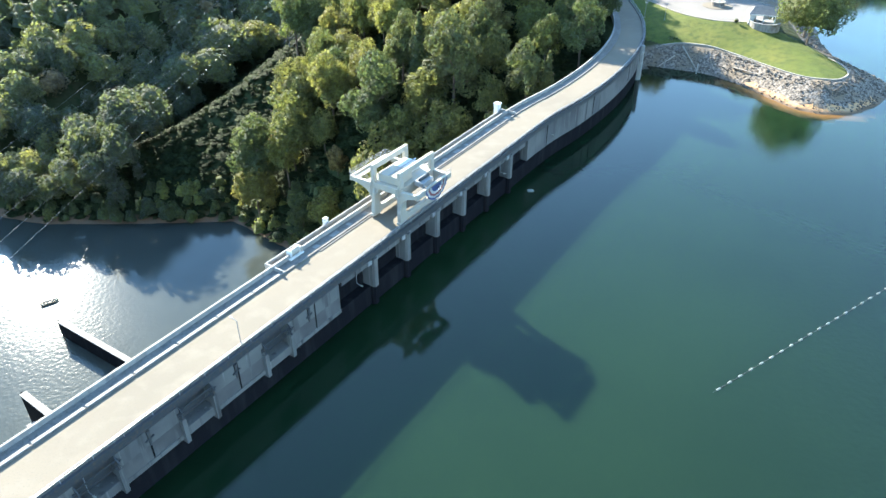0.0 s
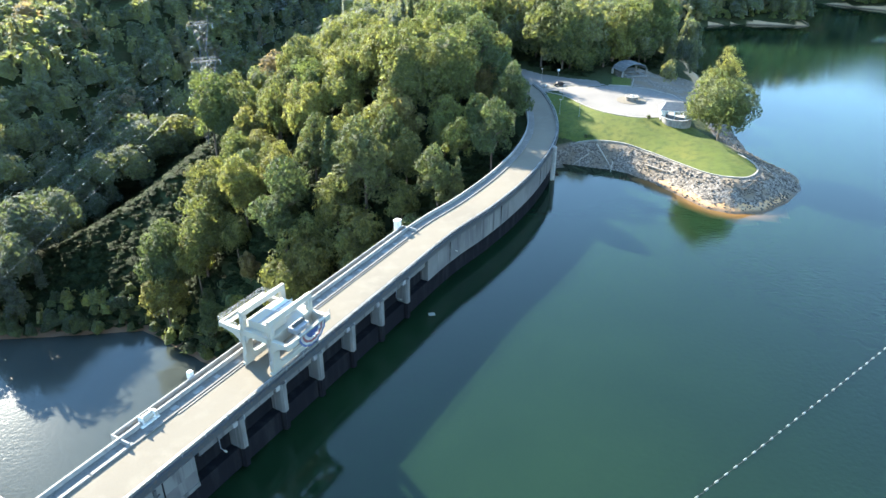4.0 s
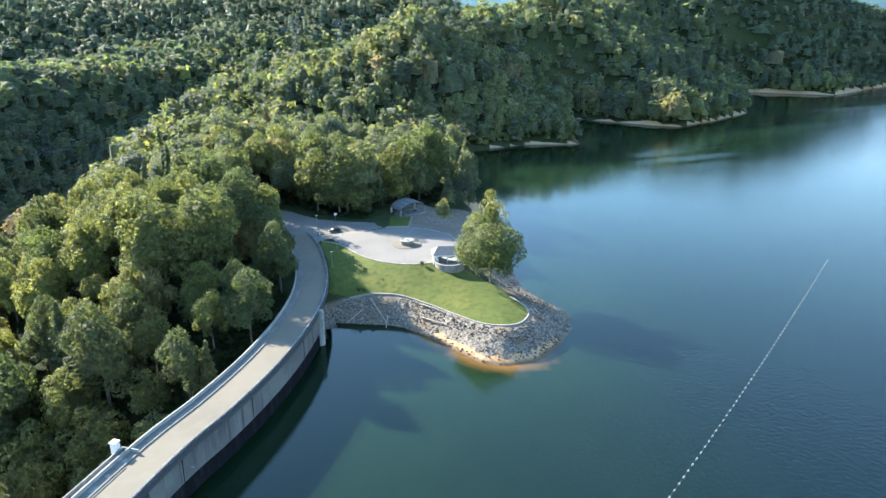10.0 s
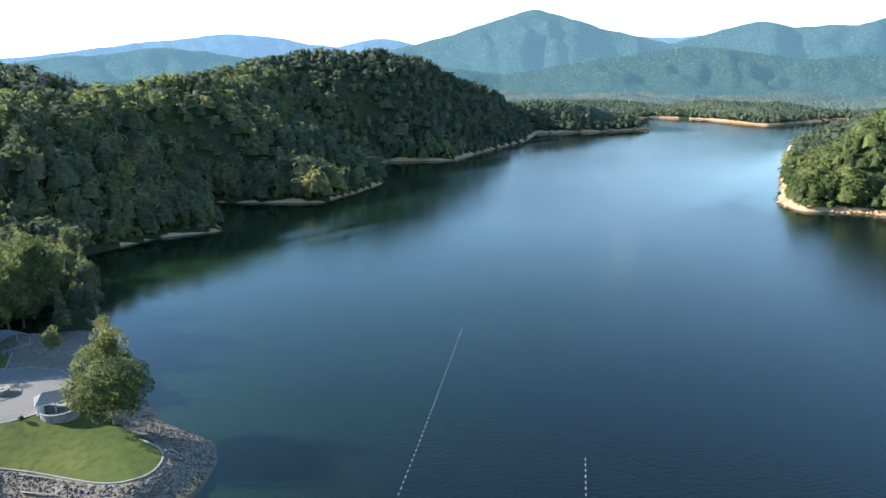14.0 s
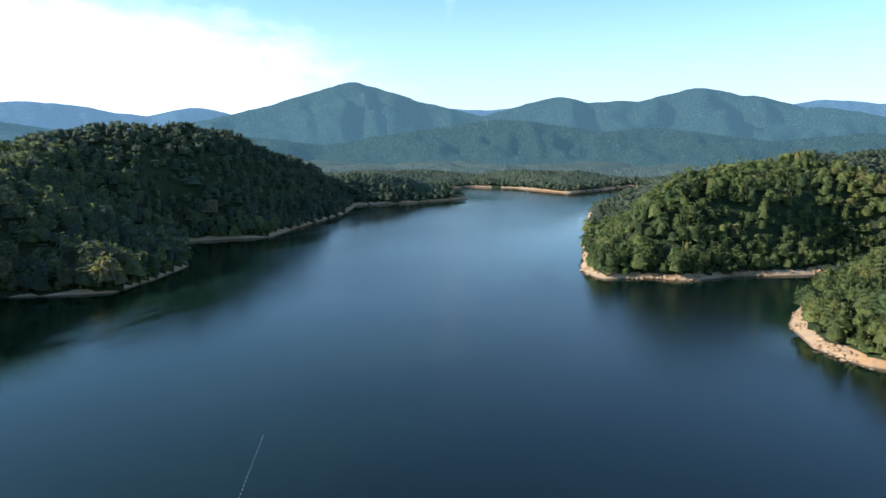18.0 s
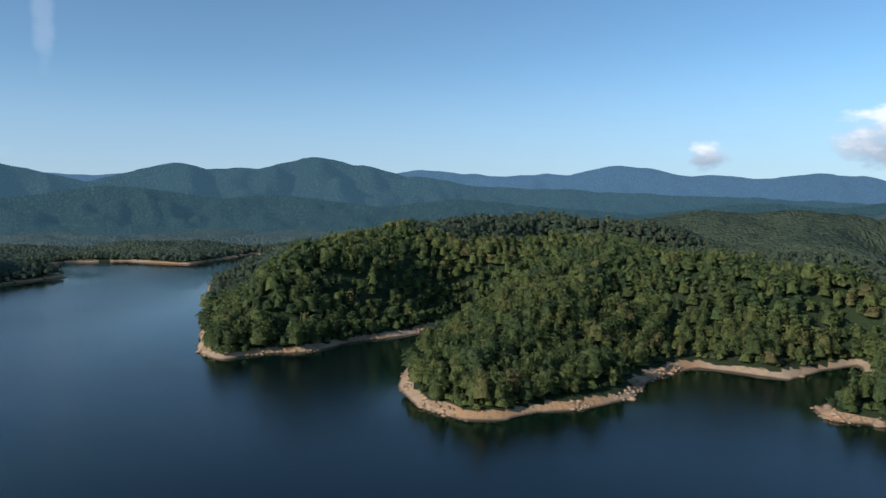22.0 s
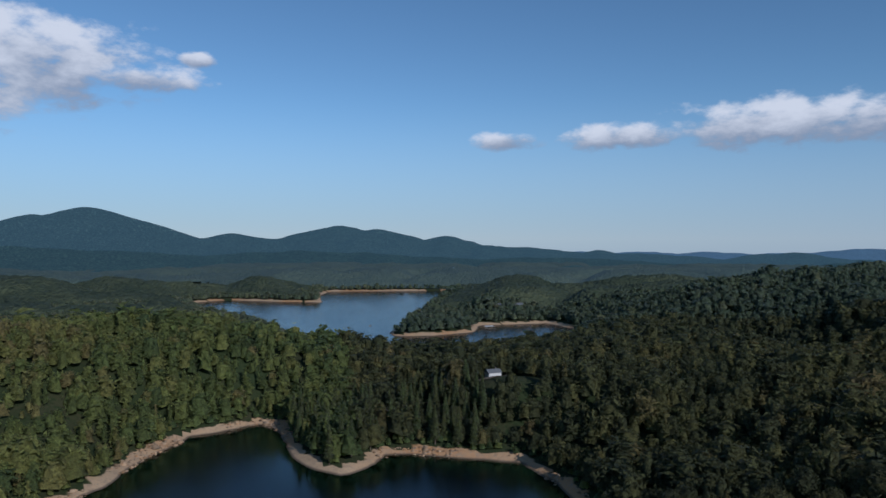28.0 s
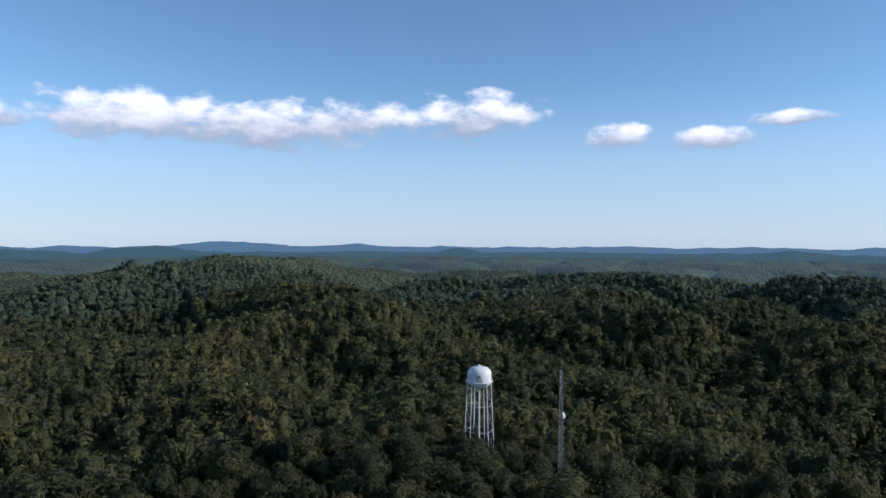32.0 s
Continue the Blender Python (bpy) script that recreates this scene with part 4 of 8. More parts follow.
def ridge(name, foot, crest, base_el, peaks, mat, seed, label, az0=-20, az1=290):
    """A mountain range round the place. peaks: azimuth, elevation in degrees and half width in degrees, as seen from the dam."""
    az = np.arange(az0, az1, 0.36)
    el = np.full(len(az), base_el, float)
    for pa, pe, pw in peaks:
        el = np.maximum(el, pe - (np.hypot(az - pa, 0.8) - 0.8) * 0.75 / pw)
    el = el + (fbm(az / 1.8 + seed, az * 0 + seed, 4) - 0.5) * 0.35 + (fbm(az * 2.2, az * 0, 2) - 0.5) * 0.06
    steps = np.concatenate([np.linspace(0, 1, 34), [1.06, 1.14, 1.3]])
    r = foot + (crest - foot) * steps[:, None] + 0 * az
    top = 116 + crest * np.tan(np.radians(el))
    rise = np.where(steps <= 1, np.sin(np.clip(steps, 0, 1) * np.pi / 2) ** 1.5, 1 - (steps - 1) * 1.5)[:, None]
    x, y = CENTRE[0] + r * np.sin(np.radians(az)), CENTRE[1] + r * np.cos(np.radians(az))
    spur = 1 - np.abs(2 * fbm(x / 330.0 + seed, y / 330.0, 4) - 1) * 0.55 * np.sin(np.clip(steps, 0, 1) * np.pi)[:, None] ** 0.7
    belt = np.sin(np.clip(steps, 0, 1) * np.pi)[:, None] ** 0.6
    cut = np.abs(2 * fbm(az[None] / 4.6 + seed + 0 * steps[:, None], 1.3 * steps[:, None] + seed + 0 * az[None], 3) - 1)
    spur = spur * (1 - 0.55 * belt * (1 - np.clip(cut / 0.34, 0, 1)))
    gully = np.abs(2 * fbm(az[None] / 1.3 + 3 * seed + 0.8 * steps[:, None], 0.9 * steps[:, None] + seed + 0 * az[None], 2) - 1)
    spur = spur * (1 - 0.22 * belt * (1 - np.clip(gully / 0.4, 0, 1)))
    z = (top - 10) * rise * spur + 10 - 25 * (steps[:, None] <= 0)
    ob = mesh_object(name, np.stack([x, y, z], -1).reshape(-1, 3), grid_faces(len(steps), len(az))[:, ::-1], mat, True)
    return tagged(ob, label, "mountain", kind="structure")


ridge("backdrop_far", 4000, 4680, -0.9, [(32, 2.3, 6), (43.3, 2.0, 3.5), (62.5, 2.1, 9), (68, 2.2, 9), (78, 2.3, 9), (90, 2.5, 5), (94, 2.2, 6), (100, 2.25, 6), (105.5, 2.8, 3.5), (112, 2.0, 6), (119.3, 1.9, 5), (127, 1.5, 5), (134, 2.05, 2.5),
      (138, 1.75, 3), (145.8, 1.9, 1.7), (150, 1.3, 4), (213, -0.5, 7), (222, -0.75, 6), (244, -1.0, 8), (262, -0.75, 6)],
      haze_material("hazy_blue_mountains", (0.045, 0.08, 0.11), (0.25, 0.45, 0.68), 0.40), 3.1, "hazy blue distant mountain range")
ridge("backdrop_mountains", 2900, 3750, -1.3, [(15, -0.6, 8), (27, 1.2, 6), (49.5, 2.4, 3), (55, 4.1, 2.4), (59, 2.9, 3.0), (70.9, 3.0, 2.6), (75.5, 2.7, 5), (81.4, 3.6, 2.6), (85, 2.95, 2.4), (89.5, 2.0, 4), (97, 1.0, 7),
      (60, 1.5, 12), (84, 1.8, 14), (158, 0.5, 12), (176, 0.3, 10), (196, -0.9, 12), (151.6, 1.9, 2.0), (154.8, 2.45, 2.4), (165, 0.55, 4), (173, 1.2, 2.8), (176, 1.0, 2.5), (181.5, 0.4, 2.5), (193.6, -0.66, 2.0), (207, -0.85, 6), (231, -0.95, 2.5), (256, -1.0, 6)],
      haze_material("haze_glow_wooded_mountains", (0.044, 0.072, 0.057), (0.160, 0.32, 0.44), 0.34), 8.4, "wooded blue-green mountain range with a pointed peak")
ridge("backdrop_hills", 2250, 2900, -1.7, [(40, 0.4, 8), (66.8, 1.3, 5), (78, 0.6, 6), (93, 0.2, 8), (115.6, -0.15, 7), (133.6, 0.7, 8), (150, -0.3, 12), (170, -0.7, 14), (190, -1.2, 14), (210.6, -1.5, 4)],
      haze_material("haze_glow_wooded_hills", (0.047, 0.076, 0.052), (0.145, 0.30, 0.41), 0.25), 5.7, "low wooded hills below the mountains")

# ---- helpers for things ----
def box_into(bm, x0, x1, y0, y1, z0, z1, m=None):
    vs = [bm.verts.new((x, y, z)) for z in (z0, z1) for x, y in ((x0, y0), (x1, y0), (x1, y1), (x0, y1))]
    for f in ((3, 2, 1, 0), (4, 5, 6, 7), (0, 1, 5, 4), (1, 2, 6, 5), (2, 3, 7, 6), (3, 0, 4, 7)):
        bm.faces.new([vs[k] for k in f])
    if m is not None:
        bmesh.ops.transform(bm, matrix=m, verts=vs)
    return vs


def prism_into(bm, outline, z0, z1):
    """A closed outline (x, y), counter-clockwise, raised from z0 to z1; z1 may be a function of x, y."""
    lo = [bm.verts.new((x, y, z0)) for x, y in outline]
    hi = [bm.verts.new((x, y, z1(x, y) if callable(z1) else z1)) for x, y in outline]
    bm.faces.new(lo[::-1])
    bm.faces.new(hi)
    for k in range(len(lo)):
        j = (k + 1) % len(lo)
        bm.faces.new((lo[k], lo[j], hi[j], hi[k]))


def beam_into(bm, a, b, w, h=None, sides=4, w2=None):
    """A bar from a to b, w wide and h high; more sides make it round. w2: its width at b."""
    a, b = Vector(a), Vector(b)
    q = (b - a).to_track_quat("Z", "Y").to_matrix()
    h, r = h or w, 0.5 / math.cos(math.pi / sides)
    rings = []
    for p, k in ((a, 1.0), (b, (w2 or w) / w)):
        rings.append([bm.verts.new(p + q @ Vector((w * k * r * math.cos(2 * math.pi * (i + 0.5) / sides), h * k * r * math.sin(2 * math.pi * (i + 0.5) / sides), 0))) for i in range(sides)])
    bm.faces.new(rings[0][::-1])
    bm.faces.new(rings[1])
    for i in range(sides):
        j = (i + 1) % sides
        bm.faces.new((rings[0][i], rings[0][j], rings[1][j], rings[1][i]))


def lathe_into(bm, profile, sides=16, at=(0, 0, 0)):
    """Rings of (radius, height) round the upright axis."""
    rings = [[bm.verts.new((at[0] + r * math.cos(2 * math.pi * i / sides), at[1] + r * math.sin(2 * math.pi * i / sides), at[2] + z)) for i in range(sides)] for r, z in profile]
    for lo, hi in zip(rings, rings[1:]):
        for i in range(sides):
            j = (i + 1) % sides
            bm.faces.new((lo[i], lo[j], hi[j], hi[i]))
    bm.faces.new(rings[0][::-1])
    bm.faces.new(rings[-1])


def finish(bm, name, mat, bevel=0.0, smooth_shade=False):
    if bevel:
        bmesh.ops.bevel(bm, geom=bm.edges[:], offset=bevel, segments=1, affect="EDGES")
    bmesh.ops.recalc_face_normals(bm, faces=bm.faces[:])
    me = bpy.data.meshes.new(name)
    bm.to_mesh(me)
    bm.free()
    if smooth_shade:
        me.polygons.foreach_set("use_smooth", np.ones(len(me.polygons), bool))
    me.materials.append(mat)
    return me


def part(name, bm, mat, parent, label="", bevel=0.0, m=None, smooth_shade=False):
    ob = new(name, finish(bm, name, mat, bevel, smooth_shade) if isinstance(bm, bmesh.types.BMesh) else bm)
    ob.parent = parent
    if m is not None:
        ob.matrix_basis = m
    if label:
        tagged(ob, label)
    return ob


def thing(name, m, label, category, group="", kind=""):
    ob = new(name)
    ob.empty_display_size = 0.5
    ob.matrix_basis = m
    return tagged(ob, label, category, group, kind)


def boxed(name, parent, mat, *boxes, bevel=0.0, label="", m=None):
    bm = bmesh.new()
    for b in boxes:
        box_into(bm, *b)
    return part(name, bm, mat, parent, label, bevel, m)


# ---- the dam: local x along the crest, y towards the lake, z up ----
AXIS_N = -70.3
DAM_M = Matrix(((DAM_D[0], DAM_N[0], 0, DAM_N[0] * AXIS_N), (DAM_D[1], DAM_N[1], 0, DAM_N[1] * AXIS_N), (0, 0, 1, 0), (0, 0, 0, 1)))
# in this frame y grows towards the lake; x runs from the left bank to the curve
DECK = 11.0
POOL = 4.0          # the stain below the full pool


def centre_line():
    """The crest's centre line in the world: straight, then bending to the bank."""
    pts = [dam_xy(s, AXIS_N) for s in (-135, -60, 0, 60, 120, 150)]
    pts += [(41, 175), (51, 188), (59.5, 201), (67, 215), (73, 229.5), (77, 244.5), (79.3, 260.5), (80.3, 276.5), (79.5, 290)]
    out = []
    for a, b, c, d in zip([pts[0]] + pts, pts, pts[1:], pts[2:] + pts[-1:]):
        n = max(2, int(math.dist(b, c) / 4))
        for k in range(n):
            t = k / n
            out.append(tuple(0.5 * (2 * q + (r - p) * t + (2 * p - 5 * q + 4 * r - e) * t * t + (3 * q - p - 3 * r + e) * t ** 3) for p, q, r, e in zip(a, b, c, d)))
    return out + [pts[-1]]


LINE = centre_line()


def along(offset, z, first=0, last=None):
    """Points beside the centre line; positive offsets lie on the lake's side."""
    out = []
    pts = LINE[first:last]
    for k, p in enumerate(pts):
        a, b = pts[max(k - 1, 0)], pts[min(k + 1, len(pts) - 1)]
        dx, dy = b[0] - a[0], b[1] - a[1]
        ln_ = math.hypot(dx, dy)
        out.append((p[0] + dy / ln_ * offset, p[1] - dx / ln_ * offset, z))
    return out


def strip_into(bm, offs, first=0, last=None):
    """Sweeps a closed cross-section of (offset, height) along the crest."""
    rows = [[bm.verts.new(v) for v in along(o, z, first, last)] for o, z in offs]
    n = len(rows)
    for k in range(n):
        lo, hi = rows[k], rows[(k + 1) % n]
        for i in range(len(lo) - 1):
            bm.faces.new((lo[i], lo[i + 1], hi[i + 1], hi[i]))
    bm.faces.new([r[0] for r in rows])
    bm.faces.new([r[-1] for r in rows][::-1])


def index_at(s):
    """The centre line's point number at a distance along the crest."""
    return min(range(len(LINE)), key=lambda k: abs(LINE[k][0] * DAM_D[0] + LINE[k][1] * DAM_D[1] - s))


dam = thing("dam", Matrix.Identity(4), "long concrete gravity dam with a road along its crest", "dam", kind="structure")


def swept(name, mat, offs, first=0, last=None, label=""):
    bm = bmesh.new()
    strip_into(bm, offs, first, last)
    return part(name, bm, mat, dam, label)


I_END = len(LINE)
I_FACE = index_at(141)
I_STOP = min(range(len(LINE)), key=lambda k: math.dist(LINE[k], (72.2, 227)))
swept("roadway", M_ROAD, [(-3.9, DECK - 0.5), (3.2, DECK - 0.5), (3.2, DECK), (-3.9, DECK)], label="pale worn concrete road deck")
swept("body", M_CONC, [(-4.6, DECK - 0.6), (-4.6, 2), (-55, -74), (1.8, -74), (1.8, DECK - 0.55)], last=I_STOP, label="grey sloping downstream concrete face")
swept("lower_face", M_STAIN_SHADE, [(1.9, -20), (3.85, -20), (3.85, POOL), (1.9, POOL)], last=I_STOP, label="dark algae-stained concrete below the full pool line")
swept("upper_face", M_PIER, [(1.9, POOL + 0.004), (3.9, POOL + 0.004), (3.9, DECK - 1.3), (1.9, DECK - 1.3)], first=I_FACE, last=I_STOP, label="streaked grey concrete wall above the stain")
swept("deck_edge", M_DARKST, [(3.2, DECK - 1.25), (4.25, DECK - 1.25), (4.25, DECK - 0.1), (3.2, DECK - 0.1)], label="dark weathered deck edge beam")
swept("kerb", M_PIER, [(3.2, DECK - 0.1), (3.75, DECK - 0.1), (3.75, DECK + 0.35), (3.2, DECK + 0.35)], label="low concrete kerb")
swept("walkway", M_WALK, [(-5.9, DECK - 0.6), (-3.9, DECK - 0.6), (-3.9, DECK + 0.22), (-5.9, DECK + 0.22)], label="raised concrete walkway, darkened for parapet shade")
swept("parapet", M_CONC, [(-6.25, DECK - 1.0), (-5.9, DECK - 1.0), (-5.9, DECK + 1.05), (-6.25, DECK + 1.05)], label="pale concrete parapet wall")
# ---- the dam's lake side: intake piers, bays and gate slots (dam frame) ----
def dam_boxed(name, mat, *boxes, bevel=0.0, label=""):
    return boxed(name, dam, mat, *boxes, bevel=bevel, label=label, m=DAM_M)


TOP = DECK - 1.3
PIERS = [80.0, 90.0, 100.0, 110.0, 120.0, 130.0]
for s in PIERS:
    bm = bmesh.new()
    prism_into(bm, [(s - 0.7, 1.8), (s + 0.7, 1.8), (s + 0.7, 4.3), (s + 0.45, 4.75), (s - 0.45, 4.75), (s - 0.7, 4.3)], POOL - 0.1, TOP)
    part("intake_pier", bm, M_PIER, dam, m=DAM_M)
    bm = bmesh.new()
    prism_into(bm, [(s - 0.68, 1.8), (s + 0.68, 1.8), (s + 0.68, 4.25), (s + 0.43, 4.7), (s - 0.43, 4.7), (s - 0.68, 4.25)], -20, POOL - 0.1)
    part("pier_foot", bm, M_STAIN_SHADE, dam, m=DAM_M)
    dam_boxed("pier_cap", M_CONC, (s - 1.6, s + 1.0, 1.8, 4.4, TOP - 0.9, TOP), bevel=0.05)
for s in [70.5] + PIERS:
    dam_boxed("bay_panel", M_PIER, (s + 1.3, s + 4.9, 3.5, 3.8, TOP - 1.3, TOP - 0.05), (s + 5.05, s + 8.3, 3.5, 3.8, TOP - 1.3, TOP - 0.05), label="weathered concrete panel under the deck")
    # near-black colour up to the deck: the recess shade is painted on this wall
    dam_boxed("bay_wall", M_STAIN_SHADE, (s + 0.7, s + 9.3, 1.8, 2.1, -20, TOP - 0.02))
# the solid walls between the gate slots
SLOTS = [(-24.0, -18.5), (-8.5, -3.0), (7.0, 12.4), (22.3, 27.8), (37.6, 43.0), (53.0, 58.5)]
ends = [-130.0] + [v for slot in SLOTS for v in slot] + [70.5]
for a, b in zip(ends[::2], ends[1::2]):
    dam_boxed("gate_wall", M_PIER, (a, b, 1.9, 4.3, POOL + 3.2, TOP), label="streaked grey concrete between gate slots")
    dam_boxed("waterline_band", M_CONCWET, (a, b, 1.9, 4.304, POOL, POOL + 3.196), label="darker stained concrete near the waterline")
    dam_boxed("wall_lip", M_PIER, (a, b, 4.304, 4.45, POOL, POOL + 0.7))
    dam_boxed("joint", M_STAIN_SHADE, ((a + b) / 2 - 0.12, (a + b) / 2 + 0.12, 4.3, 4.34, POOL + 0.7, TOP))
for a, b in SLOTS:
    dam_boxed("gate_leaf", M_DARKST, (a, b, 2.0, 2.6, POOL + 1.6, TOP), label="dark recessed steel sluice gate")
    dam_boxed("gate_sill", M_PIER, (a - 0.01, b + 0.01, 2.0, 4.5, POOL, POOL + 1.5), bevel=0.04)
    for s in (a, b):
        bm = bmesh.new()
        box_into(bm, s - 0.32, s + 0.32, 4.0, 5.0, POOL - 0.6, TOP - 2.0)
        part("gate_buttress", bm, M_PIER, dam, m=DAM_M)
        bm = bmesh.new()
        beam_into(bm, (s, 4.9, TOP - 2.0), (s, 4.6, TOP - 0.3), 0.22)
        beam_into(bm, (s - 0.5, 4.6, TOP - 1.0), (s + 0.5, 4.6, TOP - 1.0), 0.2)
        beam_into(bm, (s - 0.4, 4.4, TOP - 1.6), (s + 0.4, 5.1, TOP - 0.5), 0.12)
        beam_into(bm, (s, 4.3, TOP - 0.2), (s, 5.2, TOP - 0.9), 0.18)
        part("hoist_bracket", bm, M_DARKST, dam, "dark steel hoist bracket", m=DAM_M)
    bm = bmesh.new()
    beam_into(bm, (a, 4.6, TOP - 0.6), (b, 4.6, TOP - 0.6), 0.16)
    beam_into(bm, (a, 4.5, TOP - 1.7), (b, 4.5, TOP - 1.7), 0.12)
    part("hoist_shaft", bm, M_DARKST, dam, m=DAM_M)
for s in (15.0 + 2.4, 32.7, 47.6, 63.0):
    bm = bmesh.new()
    beam_into(bm, (s, 4.35, TOP), (s, 4.35, TOP - 2.6), 0.5, w2=0.2)
    beam_into(bm, (s - 0.7, 4.5, TOP - 1.5), (s + 0.7, 4.5, TOP - 1.2), 0.18)
    part("bracket", bm, M_DARKST, dam, m=DAM_M)
# wall end buttress by the headland, and vertical joints of the curved wall
for k in range(I_FACE + 3, I_STOP - 1, 6):
    a, b = along(3.86, POOL + 0.1)[k], along(3.96, TOP)[k]
    bm = bmesh.new()
    beam_into(bm, (a[0], a[1], POOL + 0.05), (b[0], b[1], TOP - 0.02), 0.16)
    part("joint", bm, M_STAIN_SHADE, dam)
ex, ey, _ = along(4.3, 0)[I_STOP - 1]
bm = bmesh.new()
lathe_into(bm, [(1.0, -3), (1.0, POOL - 1.4), (1.0, DECK - 0.3), (0.8, DECK)], 10, (ex, ey, 0))
part("end_buttress", bm, M_CONC, dam)
# the drain line and rail along the lake edge
bm = bmesh.new()
for k in range(0, I_END - 1):
    for off, z, w in ((3.95, DECK + 0.98, 0.07), (3.95, DECK + 0.6, 0.05)):
        beam_into(bm, along(off, z)[k], along(off, z)[k + 1], w)
    p = along(3.95, 0)[k]
    beam_into(bm, (p[0], p[1], DECK - 0.1), (p[0], p[1], DECK + 1.0), 0.07)
part("lake_railing", bm, M_GALV, dam, "thin grey steel railing")
bm = bmesh.new()
beam_into(bm, (75, -3.55, DECK + 0.05), (143, -3.55, DECK + 0.05), 0.28, 0.12)
part("crane_rail", bm, M_DARKST, dam, "dark steel crane rail", m=DAM_M)
bm = bmesh.new()
beam_into(bm, (72, 3.02, DECK + 0.05), (143, 3.02, DECK + 0.05), 0.28, 0.12)
part("crane_rail", bm, M_DARKST, dam, "dark steel crane rail", m=DAM_M)
# the widened intake deck on the downstream side
dam_boxed("intake_deck", M_WALK, (66.5, 147.5, -7.6, -3.92, DECK - 1.2, DECK + 0.1), label="widened grey concrete service deck")
dam_boxed("deck_parapet", M_CONC, (66.5, 147.5, -7.9, -7.6, DECK - 1.4, DECK + 0.9), (66.2, 66.5, -7.9, -4.0, DECK - 1.4, DECK + 0.9), (147.5, 147.8, -7.9, -4.0, DECK - 1.4, DECK + 0.9), bevel=0.03)
for k in range(16):
    s = 75.0 + 4.6 * k
    dam_boxed("hatch_cover", M_CONC, (s, s + (1.2, 2.0, 0.9)[k % 3], -5.4, -4.5, DECK + 0.1, DECK + 0.28), bevel=0.03, label="pale concrete hatch cover")
for k in range(18):
    s = -66 + 7.4 * k
    dam_boxed("kerb_slab", M_CONC, (s + 0.15, s + 7.25, -4.5, -3.95, DECK + 0.22, DECK + 0.34), bevel=0.02, label="pale kerb slab")

# ---- things on the crest ----
def at_dam(s, y, z=DECK, turn=0.0):
    return DAM_M @ pose(s, y, z, 0, 0, turn)


def service_box(s):
    t = thing("service_post", at_dam(s, -8.35, DECK - 0.6), "small white service cabinet on a bracket outside the dam parapet", "cabinet", "service posts on the dam")
    boxed("cabinet", t, M_WHITE, (-0.45, 0.45, -0.4, 0.4, 0.5, 2.3), bevel=0.06)
    boxed("bracket", t, M_GALV, (-0.3, 0.3, -0.3, 0.48, 0.2, 0.5))
    return t


first = service_box(82.2)
for s in (72.7, 96.0, 109.5, 123.6, 135.0):
    copy_thing(first, at_dam(s, -8.35, DECK - 0.6))
tall = thing("service_pillar", at_dam(146.8, -8.6, DECK - 1.4), "tall square white concrete pillar beside the dam parapet", "pillar")
boxed("shaft", tall, M_WHITE, (-0.65, 0.65, -0.65, 0.65, 0, 3.7), bevel=0.06)
boxed("cap", tall, M_WHITE, (-0.8, 0.8, -0.8, 0.8, 3.7, 3.95), bevel=0.05)

winch = thing("winch", at_dam(71.5, -6.2, DECK + 0.1), "white painted winch with drum and motor on the service deck", "winch")
boxed("base", winch, M_WHITE, (-1.7, 1.7, -0.8, 0.8, 0, 0.35), bevel=0.05)
bm = bmesh.new()
beam_into(bm, (-0.9, 0, 1.0), (0.9, 0, 1.0), 1.1, sides=12)
part("drum", bm, M_STEEL, winch)
boxed("motor", winch, M_STEEL, (1.0, 1.7, -0.5, 0.5, 0.35, 1.3), bevel=0.08)
for x in (-1.1, 0.95):
    boxed("stand", winch, M_WHITE, (x - 0.1, x + 0.1, -0.6, 0.6, 0.35, 1.7), bevel=0.04)


def lamp_post(s, y=3.5):
    t = thing("lamp_post", at_dam(s, y), "slender grey steel lamp post on the dam road kerb", "lamp post", "lamp posts on the dam")
    bm = bmesh.new()
    beam_into(bm, (0, 0, 0), (0, 0, 4.6), 0.14, sides=8, w2=0.09)
    part("pole", bm, M_GALV, t)
    bm = bmesh.new()
    beam_into(bm, (0, 0, 4.55), (0, -0.9, 4.75), 0.08, sides=6)
    part("arm", bm, M_GALV, t)
    boxed("head", t, M_STEEL, (-0.14, 0.14, -1.35, -0.8, 4.68, 4.82), bevel=0.03)
    return t


lp = lamp_post(50.0)
for s in (24.0, 76.0, 127.0, 152.0):
    copy_thing(lp, at_dam(s, 3.5))


